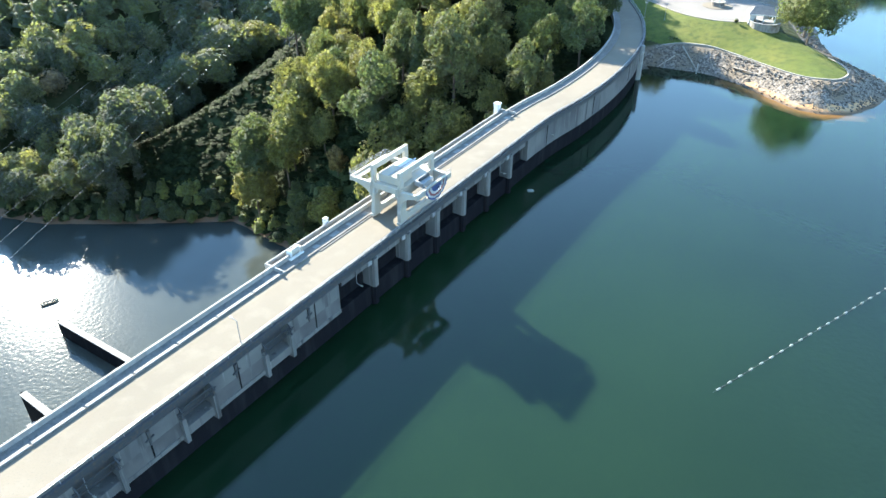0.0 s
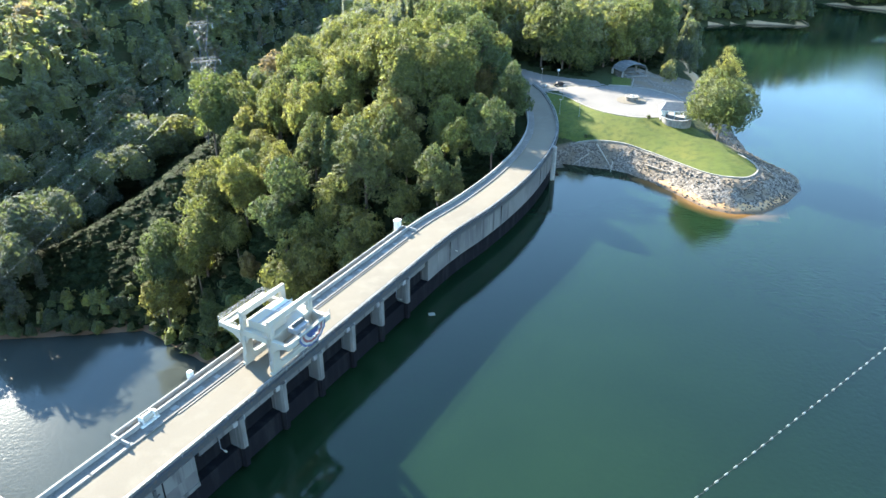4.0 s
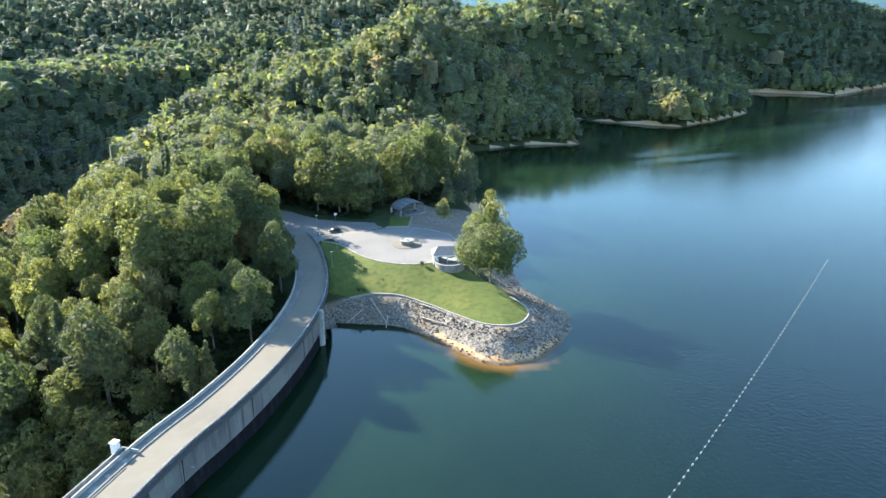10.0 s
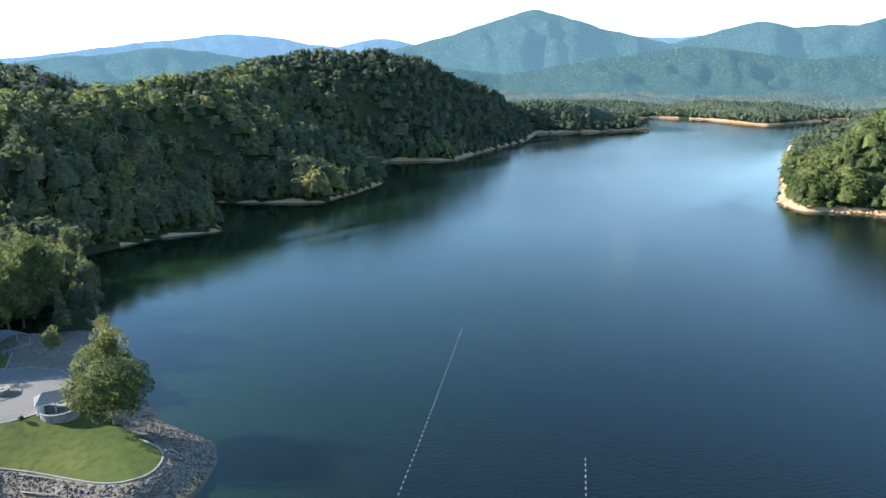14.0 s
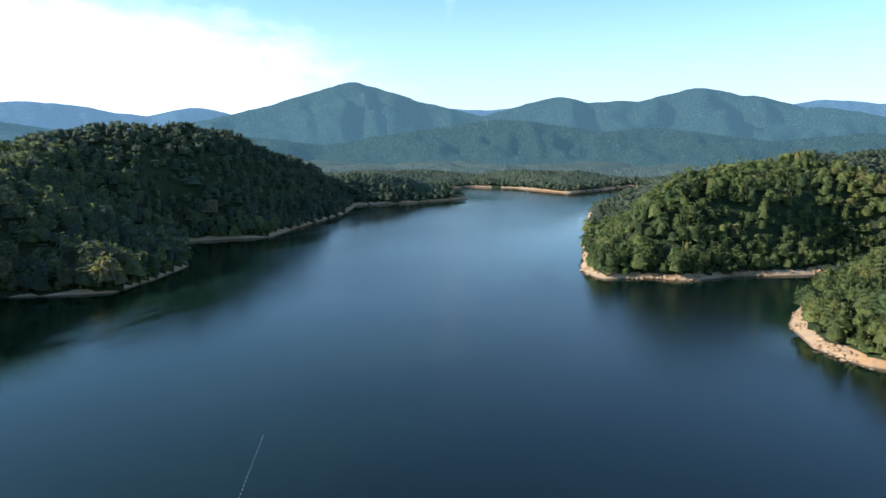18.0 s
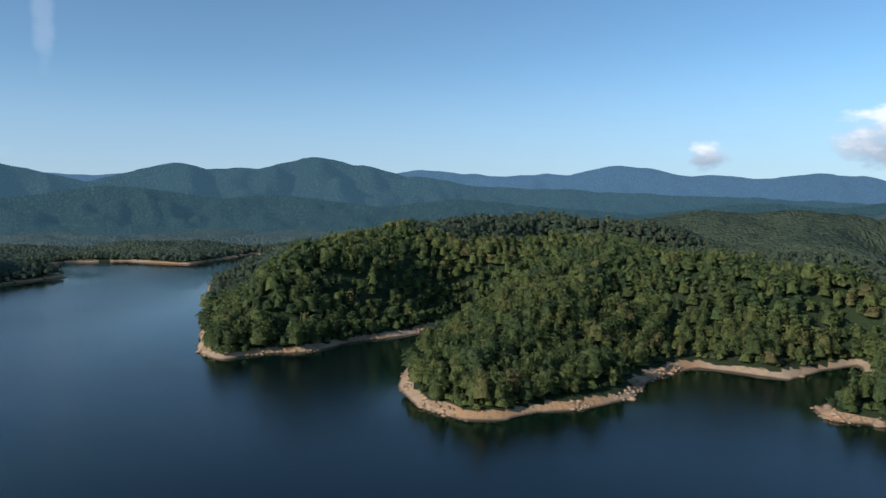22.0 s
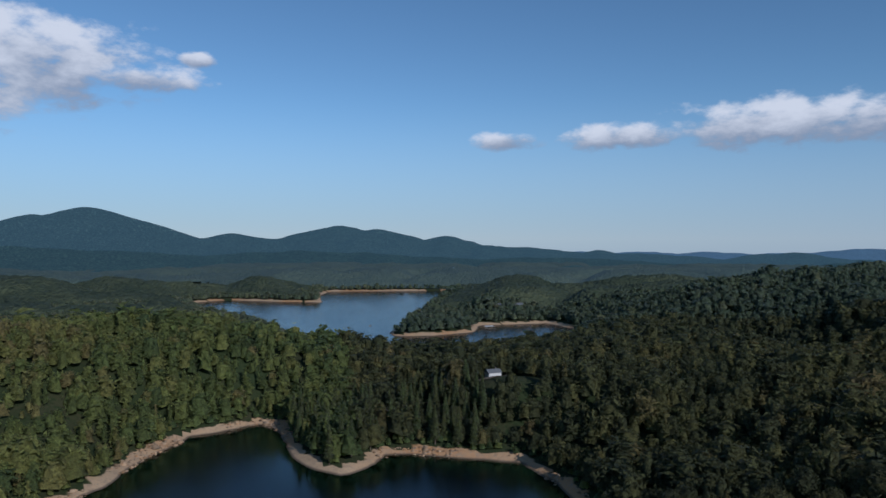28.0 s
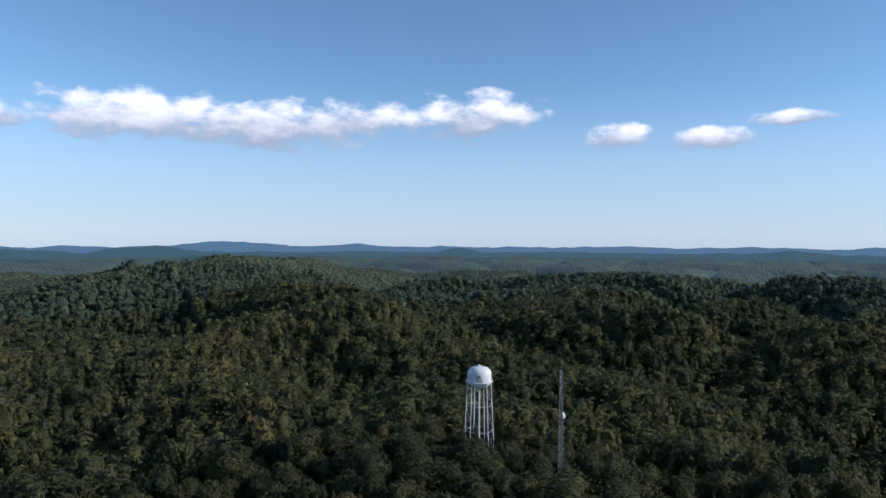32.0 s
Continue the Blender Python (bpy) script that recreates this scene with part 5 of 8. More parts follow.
def gantry_crane():
    t = thing("gantry_crane", at_dam(95.3, 0.1) @ Matrix.Diagonal((0.87, 0.88, 0.93, 1.0)), "large pale grey steel gantry crane straddling the dam road", "crane")
    yd, yu = -3.6, 3.2
    for y in (yd, yu):
        # a portal frame with a rounded opening, widest at its foot
        n = 32
        outer, inner = [], []
        for k in range(n):
            a = 2 * math.pi * k / n
            ca, sa = math.cos(a), math.sin(a)
            f = 1 / max(abs(ca), abs(sa))
            ox, oz = 6.3 * ca * f, 3.0 * sa * f + 3.6
            outer.append((ox * (1.04 if oz < 3.0 else 1.0), oz))
            g = 1 / (abs(ca) ** 5 + abs(sa) ** 5) ** 0.2
            iz = 2.05 * sa * g + 3.75
            inner.append((4.35 * ca * g * (1.06 - 0.09 * (iz - 1.7) / 4.1), iz))
        bm = bmesh.new()
        rings = [[bm.verts.new((px, yy, pz)) for px, pz in loop] for yy in (y - 0.42, y + 0.42) for loop in (outer, inner)]
        for k in range(n):
            j = (k + 1) % n
            bm.faces.new((rings[0][k], rings[0][j], rings[1][j], rings[1][k]))
            bm.faces.new((rings[2][k], rings[3][k], rings[3][j], rings[2][j]))
            bm.faces.new((rings[0][k], rings[2][k], rings[2][j], rings[0][j]))
            bm.faces.new((rings[1][k], rings[1][j], rings[3][j], rings[3][k]))
        part("portal_frame", bm, M_STEEL, t)
        for x in (-5.6, 5.6):
            # haunch under the cross girder
            inward = 1 if y < 0 else -1
            arc = [(y + inward * 0.42, 3.6)] + [(y + inward * (0.42 + 1.9 * (1 - math.cos(q * math.pi / 12))), 3.6 + 3.0 * math.sin(q * math.pi / 12)) for q in range(1, 7)] + [(y + inward * 0.42, 6.6)]
            bm = bmesh.new()
            va = [bm.verts.new((x - 0.35, py, pz)) for py, pz in arc]
            vb = [bm.verts.new((x + 0.35, py, pz)) for py, pz in arc]
            bm.faces.new(va)
            bm.faces.new(vb[::-1])
            for q in range(len(arc)):
                r = (q + 1) % len(arc)
                bm.faces.new((va[q], vb[q], vb[r], va[r]))
            part("haunch", bm, M_STEEL, t)
            bogie = boxed("bogie", t, M_STEEL, (x - 1.3, x + 1.3, y - 0.45, y + 0.45, 0.25, 0.75), bevel=0.06)
            for wx in (-0.8, 0.8):
                bm = bmesh.new()
                beam_into(bm, (x + wx, y - 0.2, 0.32), (x + wx, y + 0.2, 0.32), 0.5, sides=14)
                part("wheel", bm, M_DARKST, bogie)
        boxed("upright_girder", t, M_STEEL, (-6.3, 6.3, y - 0.38, y + 0.38, 10.3, 11.4), (-6.3, -5.0, y - 0.38, y + 0.38, 6.4, 10.3), (5.0, 6.3, y - 0.38, y + 0.38, 6.4, 10.3), bevel=0.05)
        boxed("main_girder", t, M_STEEL, (-6.3, 6.3, y - 0.5, y + 0.5, 6.35, 8.0), bevel=0.05)
    for x in (-6.0, 6.0):
        boxed("cross_girder", t, M_STEEL, (x - 0.4, x + 0.4, yd + 0.5, yu - 0.5, 6.6, 7.9), bevel=0.05)
        # tapering cantilevers to both sides
        for y0, y1 in ((yd - 0.5, -9.2), (yu + 0.5, 7.4)):
            bm = bmesh.new()
            vs = [(y0, 4.4), (y0, 7.6), (y1, 7.6), (y1, 6.9), (y0 + 0.42 * (y1 - y0), 6.3), (y0 + 0.14 * (y1 - y0), 5.5)]
            a = [bm.verts.new((x - 0.4, py, pz)) for py, pz in vs]
            b = [bm.verts.new((x + 0.4, py, pz)) for py, pz in vs]
            bm.faces.new(a)
            bm.faces.new(b[::-1])
            for k in range(len(vs)):
                j = (k + 1) % len(vs)
                bm.faces.new((a[k], b[k], b[j], a[j]))
            part("cantilever", bm, M_STEEL, t)
    boxed("edge_beam", t, M_STEEL, (-6.4, 6.4, -9.6, -9.0, 6.7, 7.7), bevel=0.05)
    boxed("edge_beam", t, M_STEEL, (-6.4, 6.4, 7.2, 7.8, 6.7, 7.9), bevel=0.05)
    boxed("walkway", t, M_STEEL, (-5.6, 5.6, -8.9, -7.6, 7.3, 7.42))
    boxed("walkway", t, M_STEEL, (-5.6, 5.6, -5.6, -4.3, 7.3, 7.42))
    boxed("machine_house", t, M_STEEL, (-5.2, -0.4, -2.9, 2.5, 7.9, 9.6), bevel=0.12, label="light grey steel machinery housing")
    boxed("machine_house", t, M_WHITE, (0.0, 4.6, -2.9, 1.0, 7.9, 9.3), bevel=0.12, label="white steel machinery housing")
    boxed("machine_floor", t, M_STEEL, (-5.6, 5.6, yd + 0.5, yu - 0.5, 7.5, 7.9))
    boxed("roof_rib", t, M_GALV, (-5.2, 4.6, -0.25, 0.05, 9.62, 9.75))
    boxed("trolley", t, M_GALV, (-2.5, 1.5, 4.3, 6.6, 7.5, 8.6), bevel=0.15, label="grey hoist trolley")
    bm = bmesh.new()
    beam_into(bm, (-0.5, 5.4, 8.6), (-0.5, 5.4, 5.4), 0.5, sides=8)
    beam_into(bm, (-2.0, 5.4, 8.8), (1.2, 5.4, 8.8), 0.7, sides=10)
    part("hoist_drum", bm, M_DARKST, t)
    for y, x0, x1 in ((-9.55, -6.3, 6.3), (7.75, -6.3, 6.3), (-3.6, -6.3, 6.3)):
        bm = bmesh.new()
        base = 11.4 if y == -3.6 else 7.7
        if y == -3.6:
            continue
        for k in range(8):
            x = x0 + (x1 - x0) * k / 7
            beam_into(bm, (x, y, base), (x, y, base + 1.1), 0.06)
        for z in (0.4, 0.75, 1.1):
            beam_into(bm, (x0, y, base + z), (x1, y, base + z), 0.05)
        part("railing", bm, M_GALV, t)
    for x in (-6.3, 6.3):
        bm = bmesh.new()
        for k in range(4):
            y = -9.5 + 1.6 * k
            beam_into(bm, (x, y, 7.6), (x, y, 8.8), 0.06)
        for z in (8.0, 8.4, 8.8):
            beam_into(bm, (x, -9.5, z), (x, -4.6, z), 0.05)
        part("railing", bm, M_GALV, t)
    bm = bmesh.new()
    for k in range(12):
        beam_into(bm, (-6.7, yu - 0.25, 0.8 + 0.5 * k), (-6.7, yu + 0.25, 0.8 + 0.5 * k), 0.05)
    for y in (yu - 0.25, yu + 0.25):
        beam_into(bm, (-6.7, y, 0.7), (-6.7, y, 7.0), 0.06)
    part("ladder", bm, M_GALV, t)
    # bunting: a half-round fan of cloth, blue heart with white and red bands
    for r0, r1, mat, nm in ((0, 1.5, M_BLUE, "blue_field"), (1.5, 2.0, M_WHITE, "white_band"), (2.0, 2.45, M_RED, "red_band"), (2.45, 2.85, M_WHITE, "white_band"), (2.85, 3.2, M_BLUE, "blue_band")):
        bm = bmesh.new()
        n = 20
        rows = []
        for r in (r0, r1):
            rows.append([bm.verts.new((0.6 + r * 1.25 * math.cos(math.pi + math.pi * k / n), 7.9 + 0.10 * math.cos(k * 2.2), 7.7 + r * math.sin(math.pi + math.pi * k / n))) for k in range(n + 1)])
        for k in range(n):
            if r0 == 0:
                bm.faces.new((rows[0][0], rows[1][k], rows[1][k + 1]))
            else:
                bm.faces.new((rows[0][k], rows[0][k + 1], rows[1][k + 1], rows[1][k]))
        bmesh.ops.solidify(bm, geom=bm.faces[:], thickness=0.04)
        part(nm, bm, mat, t, "pleated cloth bunting")
    return t


gantry_crane()

# ---- below the dam ----
def river_wall(a, b, top, thick, name, label):
    ax, ay = a
    bx, by = b
    ln_ = math.hypot(bx - ax, by - ay)
    t = thing(name, pose(ax, ay, RIVER_Z - 3, 0, 0, math.degrees(math.atan2(by - ay, bx - ax))), label, "wall")
    bm = bmesh.new()
    prism_into(bm, [(0.8, -thick / 2), (ln_, -thick / 2), (ln_, thick / 2), (0.8, thick / 2), (-0.6, 0)], 0, top - RIVER_Z + 3)
    part("wall_body", bm, M_STAIN_SHADE, t)
    boxed("coping", t, M_CONC, (0.6, ln_, -thick / 2 - 0.15, thick / 2 + 0.15, top - RIVER_Z + 3.004, top - RIVER_Z + 3.3), bevel=0.04)
    return t


river_wall((-113, 182), (-68, 150), -63.5, 1.6, "training_wall", "dark wet concrete training wall standing in the tailwater")
w2 = river_wall((-106, 144), (-70, 116), -58, 1.6, "spillway_wall", "pale concrete spillway wall stepping down to the river")
boxed("buttress", w2, M_CONC, (3, 8, -3.2, -0.9, 0, 6), bevel=0.1)
dam_boxed("powerhouse_ledge", M_WHITE, (12, 38, -52, -44, -70, -56), bevel=0.1)


def motorboat(x, y, z, turn):
    t = thing("motorboat", pose(x, y, z, 0, 0, turn), "small dark open motorboat on the river", "boat")
    bm = bmesh.new()
    ring0 = [(-2.6, -0.9), (1.2, -0.95), (2.9, 0), (1.2, 0.95), (-2.6, 0.9)]
    lo = [bm.verts.new((px * 0.86, py * 0.7, -0.25)) for px, py in ring0]
    hi = [bm.verts.new((px, py, 0.65)) for px, py in ring0]
    inn = [bm.verts.new((px * 0.92, py * 0.86, 0.62)) for px, py in ring0]
    flo = [bm.verts.new((px * 0.85, py * 0.75, 0.1)) for px, py in ring0]
    bm.faces.new(lo[::-1])
    bm.faces.new(flo)
    for a, b in ((lo, hi), (hi, inn), (inn, flo)):
        for k in range(5):
            j = (k + 1) % 5
            bm.faces.new((a[k], a[j], b[j], b[k]))
    part("hull", bm, M_STEEL, t)
    for px in (-1.6, -0.2):
        boxed("bench", t, M_WOOD, (px, px + 0.4, -0.75, 0.75, 0.38, 0.45))
    boxed("console", t, M_BLACK, (0.5, 1.0, -0.4, 0.4, 0.1, 1.0), bevel=0.05)
    boxed("outboard_motor", t, M_BLACK, (-3.0, -2.5, -0.22, 0.22, -0.1, 1.1), bevel=0.06)
    return t


motorboat(-124, 199, RIVER_Z, 35)

# ---- woods ----
def unit_ball(level):
    bm = bmesh.new()
    bmesh.ops.create_icosphere(bm, subdivisions=level, radius=1.0)
    bm.verts.ensure_lookup_table()
    v = np.array([q.co[:] for q in bm.verts])
    f = np.array([[q.index for q in t.verts] for t in bm.faces])
    bm.free()
    return v, f


BALLS = {k: unit_ball(k) for k in (2, 3)}


def cards_at(rng, p, out, size, jitter=0.4):
    """Leaf clumps: one tilted four-cornered face at each place."""
    count = len(p)
    nrm = out + rng.normal(size=(count, 3)) * jitter
    nrm /= np.linalg.norm(nrm, axis=1, keepdims=True)
    ref = np.where(np.abs(nrm[:, 2:3]) > 0.9, (1.0, 0, 0), (0, 0, 1.0))
    a = np.cross(nrm, ref)
    a /= np.linalg.norm(a, axis=1, keepdims=True)
    b = np.cross(nrm, a)
    th = rng.uniform(0, 2 * np.pi, count)[:, None]
    a, b = a * np.cos(th) + b * np.sin(th), b * np.cos(th) - a * np.sin(th)
    s = (size * rng.uniform(0.6, 1.35, count))[:, None]
    k = rng.uniform(0.55, 1.0, (4, count, 1))
    return np.stack([p - a * s * k[0], p - b * s * 0.75 * k[1], p + a * s * k[2], p + b * s * 0.75 * k[3]], 1).reshape(-1, 3)


def lump(rng, rings=2, sides=6):
    """A rough dome for a far crown, one unit wide and high."""
    vs = [(0, 0, 1.0)]
    for k in range(rings):
        for i in range(sides):
            a = 2 * math.pi * (i + 0.5 * (k % 2)) / sides + rng.uniform(-0.25, 0.25)
            r = ((0.62, 1.0) if rings == 2 else (0.55, 0.95, 0.9))[k] * rng.uniform(0.7, 1.25)
            vs.append((r * math.cos(a), r * math.sin(a), ((0.86, 0.30) if rings == 2 else (0.93, 0.70, 0.25))[k] + rng.uniform(-0.10, 0.10)))
    fs = [(0, 1 + i, 1 + (i + 1) % sides) for i in range(sides)]
    for k in range(rings - 1):
        for i in range(sides):
            a, b = 1 + k * sides + i, 1 + k * sides + (i + 1) % sides
            fs += [(a, a + sides, b + sides), (a, b + sides, b)]
    return np.array(vs), np.array(fs)


def crown(rng, height, radius, count, size, conifer=False, level=2, lobes=9, low=0.34, bough=(0.44, 0.66), coarse=False, fine=False, loose=(0.8, 1.12)):
    """A leafy crown as corners and triangles: overlapping rounded boughs with a closed leafy inside and loose clumps over them."""
    if conifer:
        h = rng.beta(1.0, 1.5, count)
        az = rng.uniform(0, 2 * np.pi, count)
        rad = radius * (1 - h) ** 0.85 * (0.5 + 0.5 * np.abs(np.sin(h * 26 + az * 0.5))) * np.sqrt(rng.uniform(0.45, 1, count))
        p = np.stack([rad * np.cos(az), rad * np.sin(az), height * (0.2 + 0.8 * h) - rad * 0.12], -1)
        out = np.stack([np.cos(az) * 0.7, np.sin(az) * 0.7, np.full(count, 0.9)], -1)
        cv = cards_at(rng, p, out, size, 0.35)
        ring = [(0.72 * radius * (1 - q) ** 0.85 * (1.0 if k % 2 else 0.62), 0.2 + 0.78 * q) for k, q in enumerate((0, 0.14, 0.2, 0.36, 0.42, 0.6, 0.66, 0.85))]
        core = np.array([(r * math.cos(i * 1.0472 + z * 7), r * math.sin(i * 1.0472 + z * 7), z * height) for r, z in ring for i in range(6)])
        q = grid_faces(len(ring), 6, True)
        cf = np.concatenate([q[:, [0, 1, 2]], q[:, [0, 2, 3]]])
    else:
        mid = np.array((0, 0, height * (low + 1) / 2))
        tall = height * (1 - low) / 2
        v = rng.normal(size=(lobes, 3))
        v[:, 2] = np.abs(v[:, 2]) * 1.1 - 0.55
        v /= np.linalg.norm(v, axis=1, keepdims=True)
        v[0] = (rng.uniform(-0.3, 0.3), rng.uniform(-0.3, 0.3), 1)
        share = rng.uniform(*bough, lobes)
        c = v * (radius, radius, tall) * (1.04 - share)[:, None] * rng.uniform(*loose, (lobes, 1))
        rr = share * min(radius, tall) * 1.05
        # loose clumps on the outside of the boughs
        who = rng.choice(lobes, count * 2, p=rr ** 2 / (rr ** 2).sum())
        d = rng.normal(size=(count * 2, 3))
        d /= np.linalg.norm(d, axis=1, keepdims=True)
        p = c[who] + d * (rr[who] * rng.uniform(0.80, 1.12, count * 2))[:, None]
        deep = (np.linalg.norm(p[:, None] - c[None], axis=2) / rr[None]).min(1)
        good = np.nonzero((deep > 0.76) & (d[:, 2] > -0.65))[0][:count]
        cv = cards_at(rng, p[good] + mid, d[good] + (0, 0, 0.15), size)
        bv, cf = BALLS[level]
        dots = bv @ c.T
        disc = dots ** 2 - (c ** 2).sum(1) + rr ** 2
        reach = np.where(disc > 0, dots + np.sqrt(np.maximum(disc, 0)), 0.25 * radius).max(1)
        core = bv * np.maximum(reach, 0.3 * radius)[:, None] * (0.80 * rng.uniform(0.80, 1.12, (len(bv), 1))) + mid
        cf = cf[(bv[cf].mean(1)[:, 2] > -0.72)]
    if coarse and not conifer:
        core, cf = lump(rng, 2, 6)
        core = np.minimum(core, (9, 9, 0.93)) * (radius * 0.76, radius * 0.76, height * 0.86)
    n = len(core)
    if coarse or fine:      # one triangle a clump
        cv = cv.reshape(-1, 4, 3)[:, :3].reshape(-1, 3)
        return np.concatenate([core, cv]), np.concatenate([cf, np.arange(len(cv)).reshape(-1, 3) + n])
    q = np.arange(len(cv)).reshape(-1, 4) + n
    return np.concatenate([core, cv]), np.concatenate([cf, q[:, [0, 1, 2]], q[:, [0, 2, 3]]])


def spots(spacing, r0, r1, az0, az1, seed):
    """Tree places on a jittered lattice between two radii and two azimuths (degrees)."""
    rng = np.random.RandomState(seed)
    n = int(r1 / spacing) + 1
    nj = int(r1 / spacing / 0.92) + 2
    i, j = np.meshgrid(np.arange(-n, n + 1), np.arange(-nj, nj + 1), indexing="ij")
    x = CENTRE[0] + (i + 0.5 * (j % 2)) * spacing + rng.uniform(-0.42, 0.42, i.shape) * spacing
    y = CENTRE[1] + j * spacing * 0.92 + rng.uniform(-0.42, 0.42, i.shape) * spacing
    r, az = np.hypot(x - CENTRE[0], y - CENTRE[1]), np.degrees(np.arctan2(x - CENTRE[0], y - CENTRE[1])) % 360
    ok = (r >= r0) & (r < r1) & (((az - az0) % 360) <= (az1 - az0))
    return x[ok], y[ok], rng


CLEAR = [((79, 285), 9), ((-53, 341), 8), ((138, 212), 15), ((142, 200), 10), ((-162, -187), 14), ((-153, -180), 6), ((-159, -140), 6), ((56, -476), 12), ((58, -460), 13), ((59, -446), 10), ((45, -460), 12), ((38, -446), 10), ((146, 228), 15), ((152, 302), 17), ((148, 276), 14), ((150, 250), 14), ((-154, -296), 9)]


CORRIDOR = [(-165, 20, 32), (-128, 120, 32), (-90, 245, 26), (-76, 341, 22), (-24, 474, 22), (60, 590, 18), (157, 724, 16), (198, 760, 16)]     # the cleared strip under the power line, with its half width


def wooded(x, y, low=False):
    """Ground height under the trees, and where trees may stand."""
    z, shore, d, dr, hd = terrain(x, y)
    s, n = x * DAM_D[0] + y * DAM_D[1], x * DAM_N[0] + y * DAM_N[1]
    ok = (d > 4.2 + 3.0 * (y < 100) - 3.0 * smooth(y, 420, 450) * (x < 1000)) & (dr > 0.8) & (hd < -3.0)
    ok &= ~((n > -66) & (d < 12) & (s > 150) & (s < 260) & (n > -78))
    line = np.array(LINE)
    near = np.full(x.shape, 1e9)
    for px, py in line[::2]:
        near = np.minimum(near, np.hypot(x - px, y - py))
    ok &= near > 11
    off, half = along_line(CORRIDOR, x, y)
    ok &= (off > half + (fbm(x / 22.0, y / 22.0, 2) - 0.5) * 16) | low
    ok &= ~((s < 154) & (n > -150) & (n < -60) & (s > -170)) & ~((n > -72 - 0.55 * (11 - z)) & (n < -60) & (s < 200) & (s > -170))
    for (cx, cy), cr in CLEAR:
        ok &= np.hypot(x - cx, y - cy) > (cr * 0.35 if low and cx < 0 < cy else cr)
    return z, ok


def near_dam(x, y):
    """The slope beside the dam where every tree stands by itself."""
    s, n = x * DAM_D[0] + y * DAM_D[1], x * DAM_N[0] + y * DAM_N[1]
    return (s > 140) & (s < 290) & (n < -72) & (n > -230)


def tree_tint(x, y, rng):
    base = 0.03 + 0.65 * fbm(x / 60.0, y / 60.0, 3) + 0.6 * (fbm(x / 240.0 + 40, y / 240.0, 2) - 0.5) + 0.1
    # yellower in the east; darker south-west, where cloud shade is put into the tint
    base = base + 0.22 * smooth(y, -150, -300) * smooth(x, 200, 290) - 0.22 * smooth(y, 60, -60) * smooth(x, 220, 120)
    return np.clip(base * 0.75 + rng.normal(0, 0.18, x.shape) + (rng.rand(*x.shape) < 0.05) * 0.5, 0, 1)


def woods(name, spacing, r0, r1, az0, az1, seed, kinds, tall, wide, label, everywhere=False, leaves=M_WOODS, shift=0.0):
    """A stretch of woodland as one mesh. kinds: ready crowns, each (corners (n, k, 3), conifer or not), one unit high and wide."""
    x, y, rng = spots(spacing, r0, r1, az0, az1, seed)
    z, ok = wooded(x, y, everywhere is True)
    if everywhere == "bank":
        dr = -inside_distance(RIVER, x, y)
        ok |= (dr > -0.5) & (dr < 14) & (x * DAM_D[0] + y * DAM_D[1] > 120) & (x * DAM_N[0] + y * DAM_N[1] < -100)
        ok &= dr < 14
    elif everywhere == "far shore":
        d = -np.maximum.reduce([inside_distance(p, x, y) for p in [LAKE, FAR_LAKE] + ARMS])
        ok &= d < 46
    elif everywhere == "shore":
        d = -inside_distance(LAKE, x, y)
        ok &= (d > 4.5) & (d < 17)
    elif everywhere:
        sn = x * DAM_N[0] + y * DAM_N[1]
        off, half = along_line(CORRIDOR, x, y)
        ok &= (sn < -72) & ((off < half + 14) | ((sn > -300) & (np.hypot(x - CENTRE[0], y - CENTRE[1]) < 330)))
    else:
        ok &= ~near_dam(x, y)
    x, y, z = x[ok], y[ok], z[ok]
    h = tall * rng.choice([0.62, 0.85, 1.0, 1.15, 1.38], len(x), p=[0.12, 0.24, 0.32, 0.22, 0.10]) * rng.uniform(0.9, 1.1, len(x)) * (0.72 + 0.56 * fbm(x / 38.0 + 9, y / 38.0, 2))
    w = wide * rng.uniform(0.72, 1.35, len(x))
    tint, turn = np.clip(tree_tint(x, y, rng) + shift, 0, 1), rng.uniform(0, 2 * np.pi, len(x))
    pick = rng.randint(0, len(kinds), len(x))
    verts, faces, tints, base = [], [], [], 0
    for k, (kv, kf) in enumerate(kinds):
        m = pick == k
        if not m.any():
            continue
        c, s = np.cos(turn[m])[:, None], np.sin(turn[m])[:, None]
        px = (kv[:, 0] * c - kv[:, 1] * s) * (h * w)[m][:, None] + x[m][:, None]
        py = (kv[:, 0] * s + kv[:, 1] * c) * (h * w)[m][:, None] + y[m][:, None]
        pz = kv[:, 2] * h[m][:, None] + z[m][:, None]
        verts.append(np.stack([px, py, pz], -1).reshape(-1, 3))
        faces.append((kf[None] + (np.arange(m.sum()) * len(kv))[:, None, None]).reshape(-1, kf.shape[1]) + base)
        tints.append(np.repeat(tint[m], len(kv)))
        base += len(kv) * m.sum()
    ob = mesh_object(name, np.concatenate(verts), np.concatenate(faces), leaves, True)
    point_values(ob, "tint", np.concatenate(tints))
    return tagged(ob, label, "woodland", kind="stuff")


def crown_kind(rng, count, size, conifer, level, lobes, bough=(0.34, 0.58), coarse=False, fine=False):
    return crown(rng, 1.0, 0.17 if conifer else rng.uniform(0.24, 0.31), count, size, conifer, level, lobes, 0.08, bough, coarse, fine)


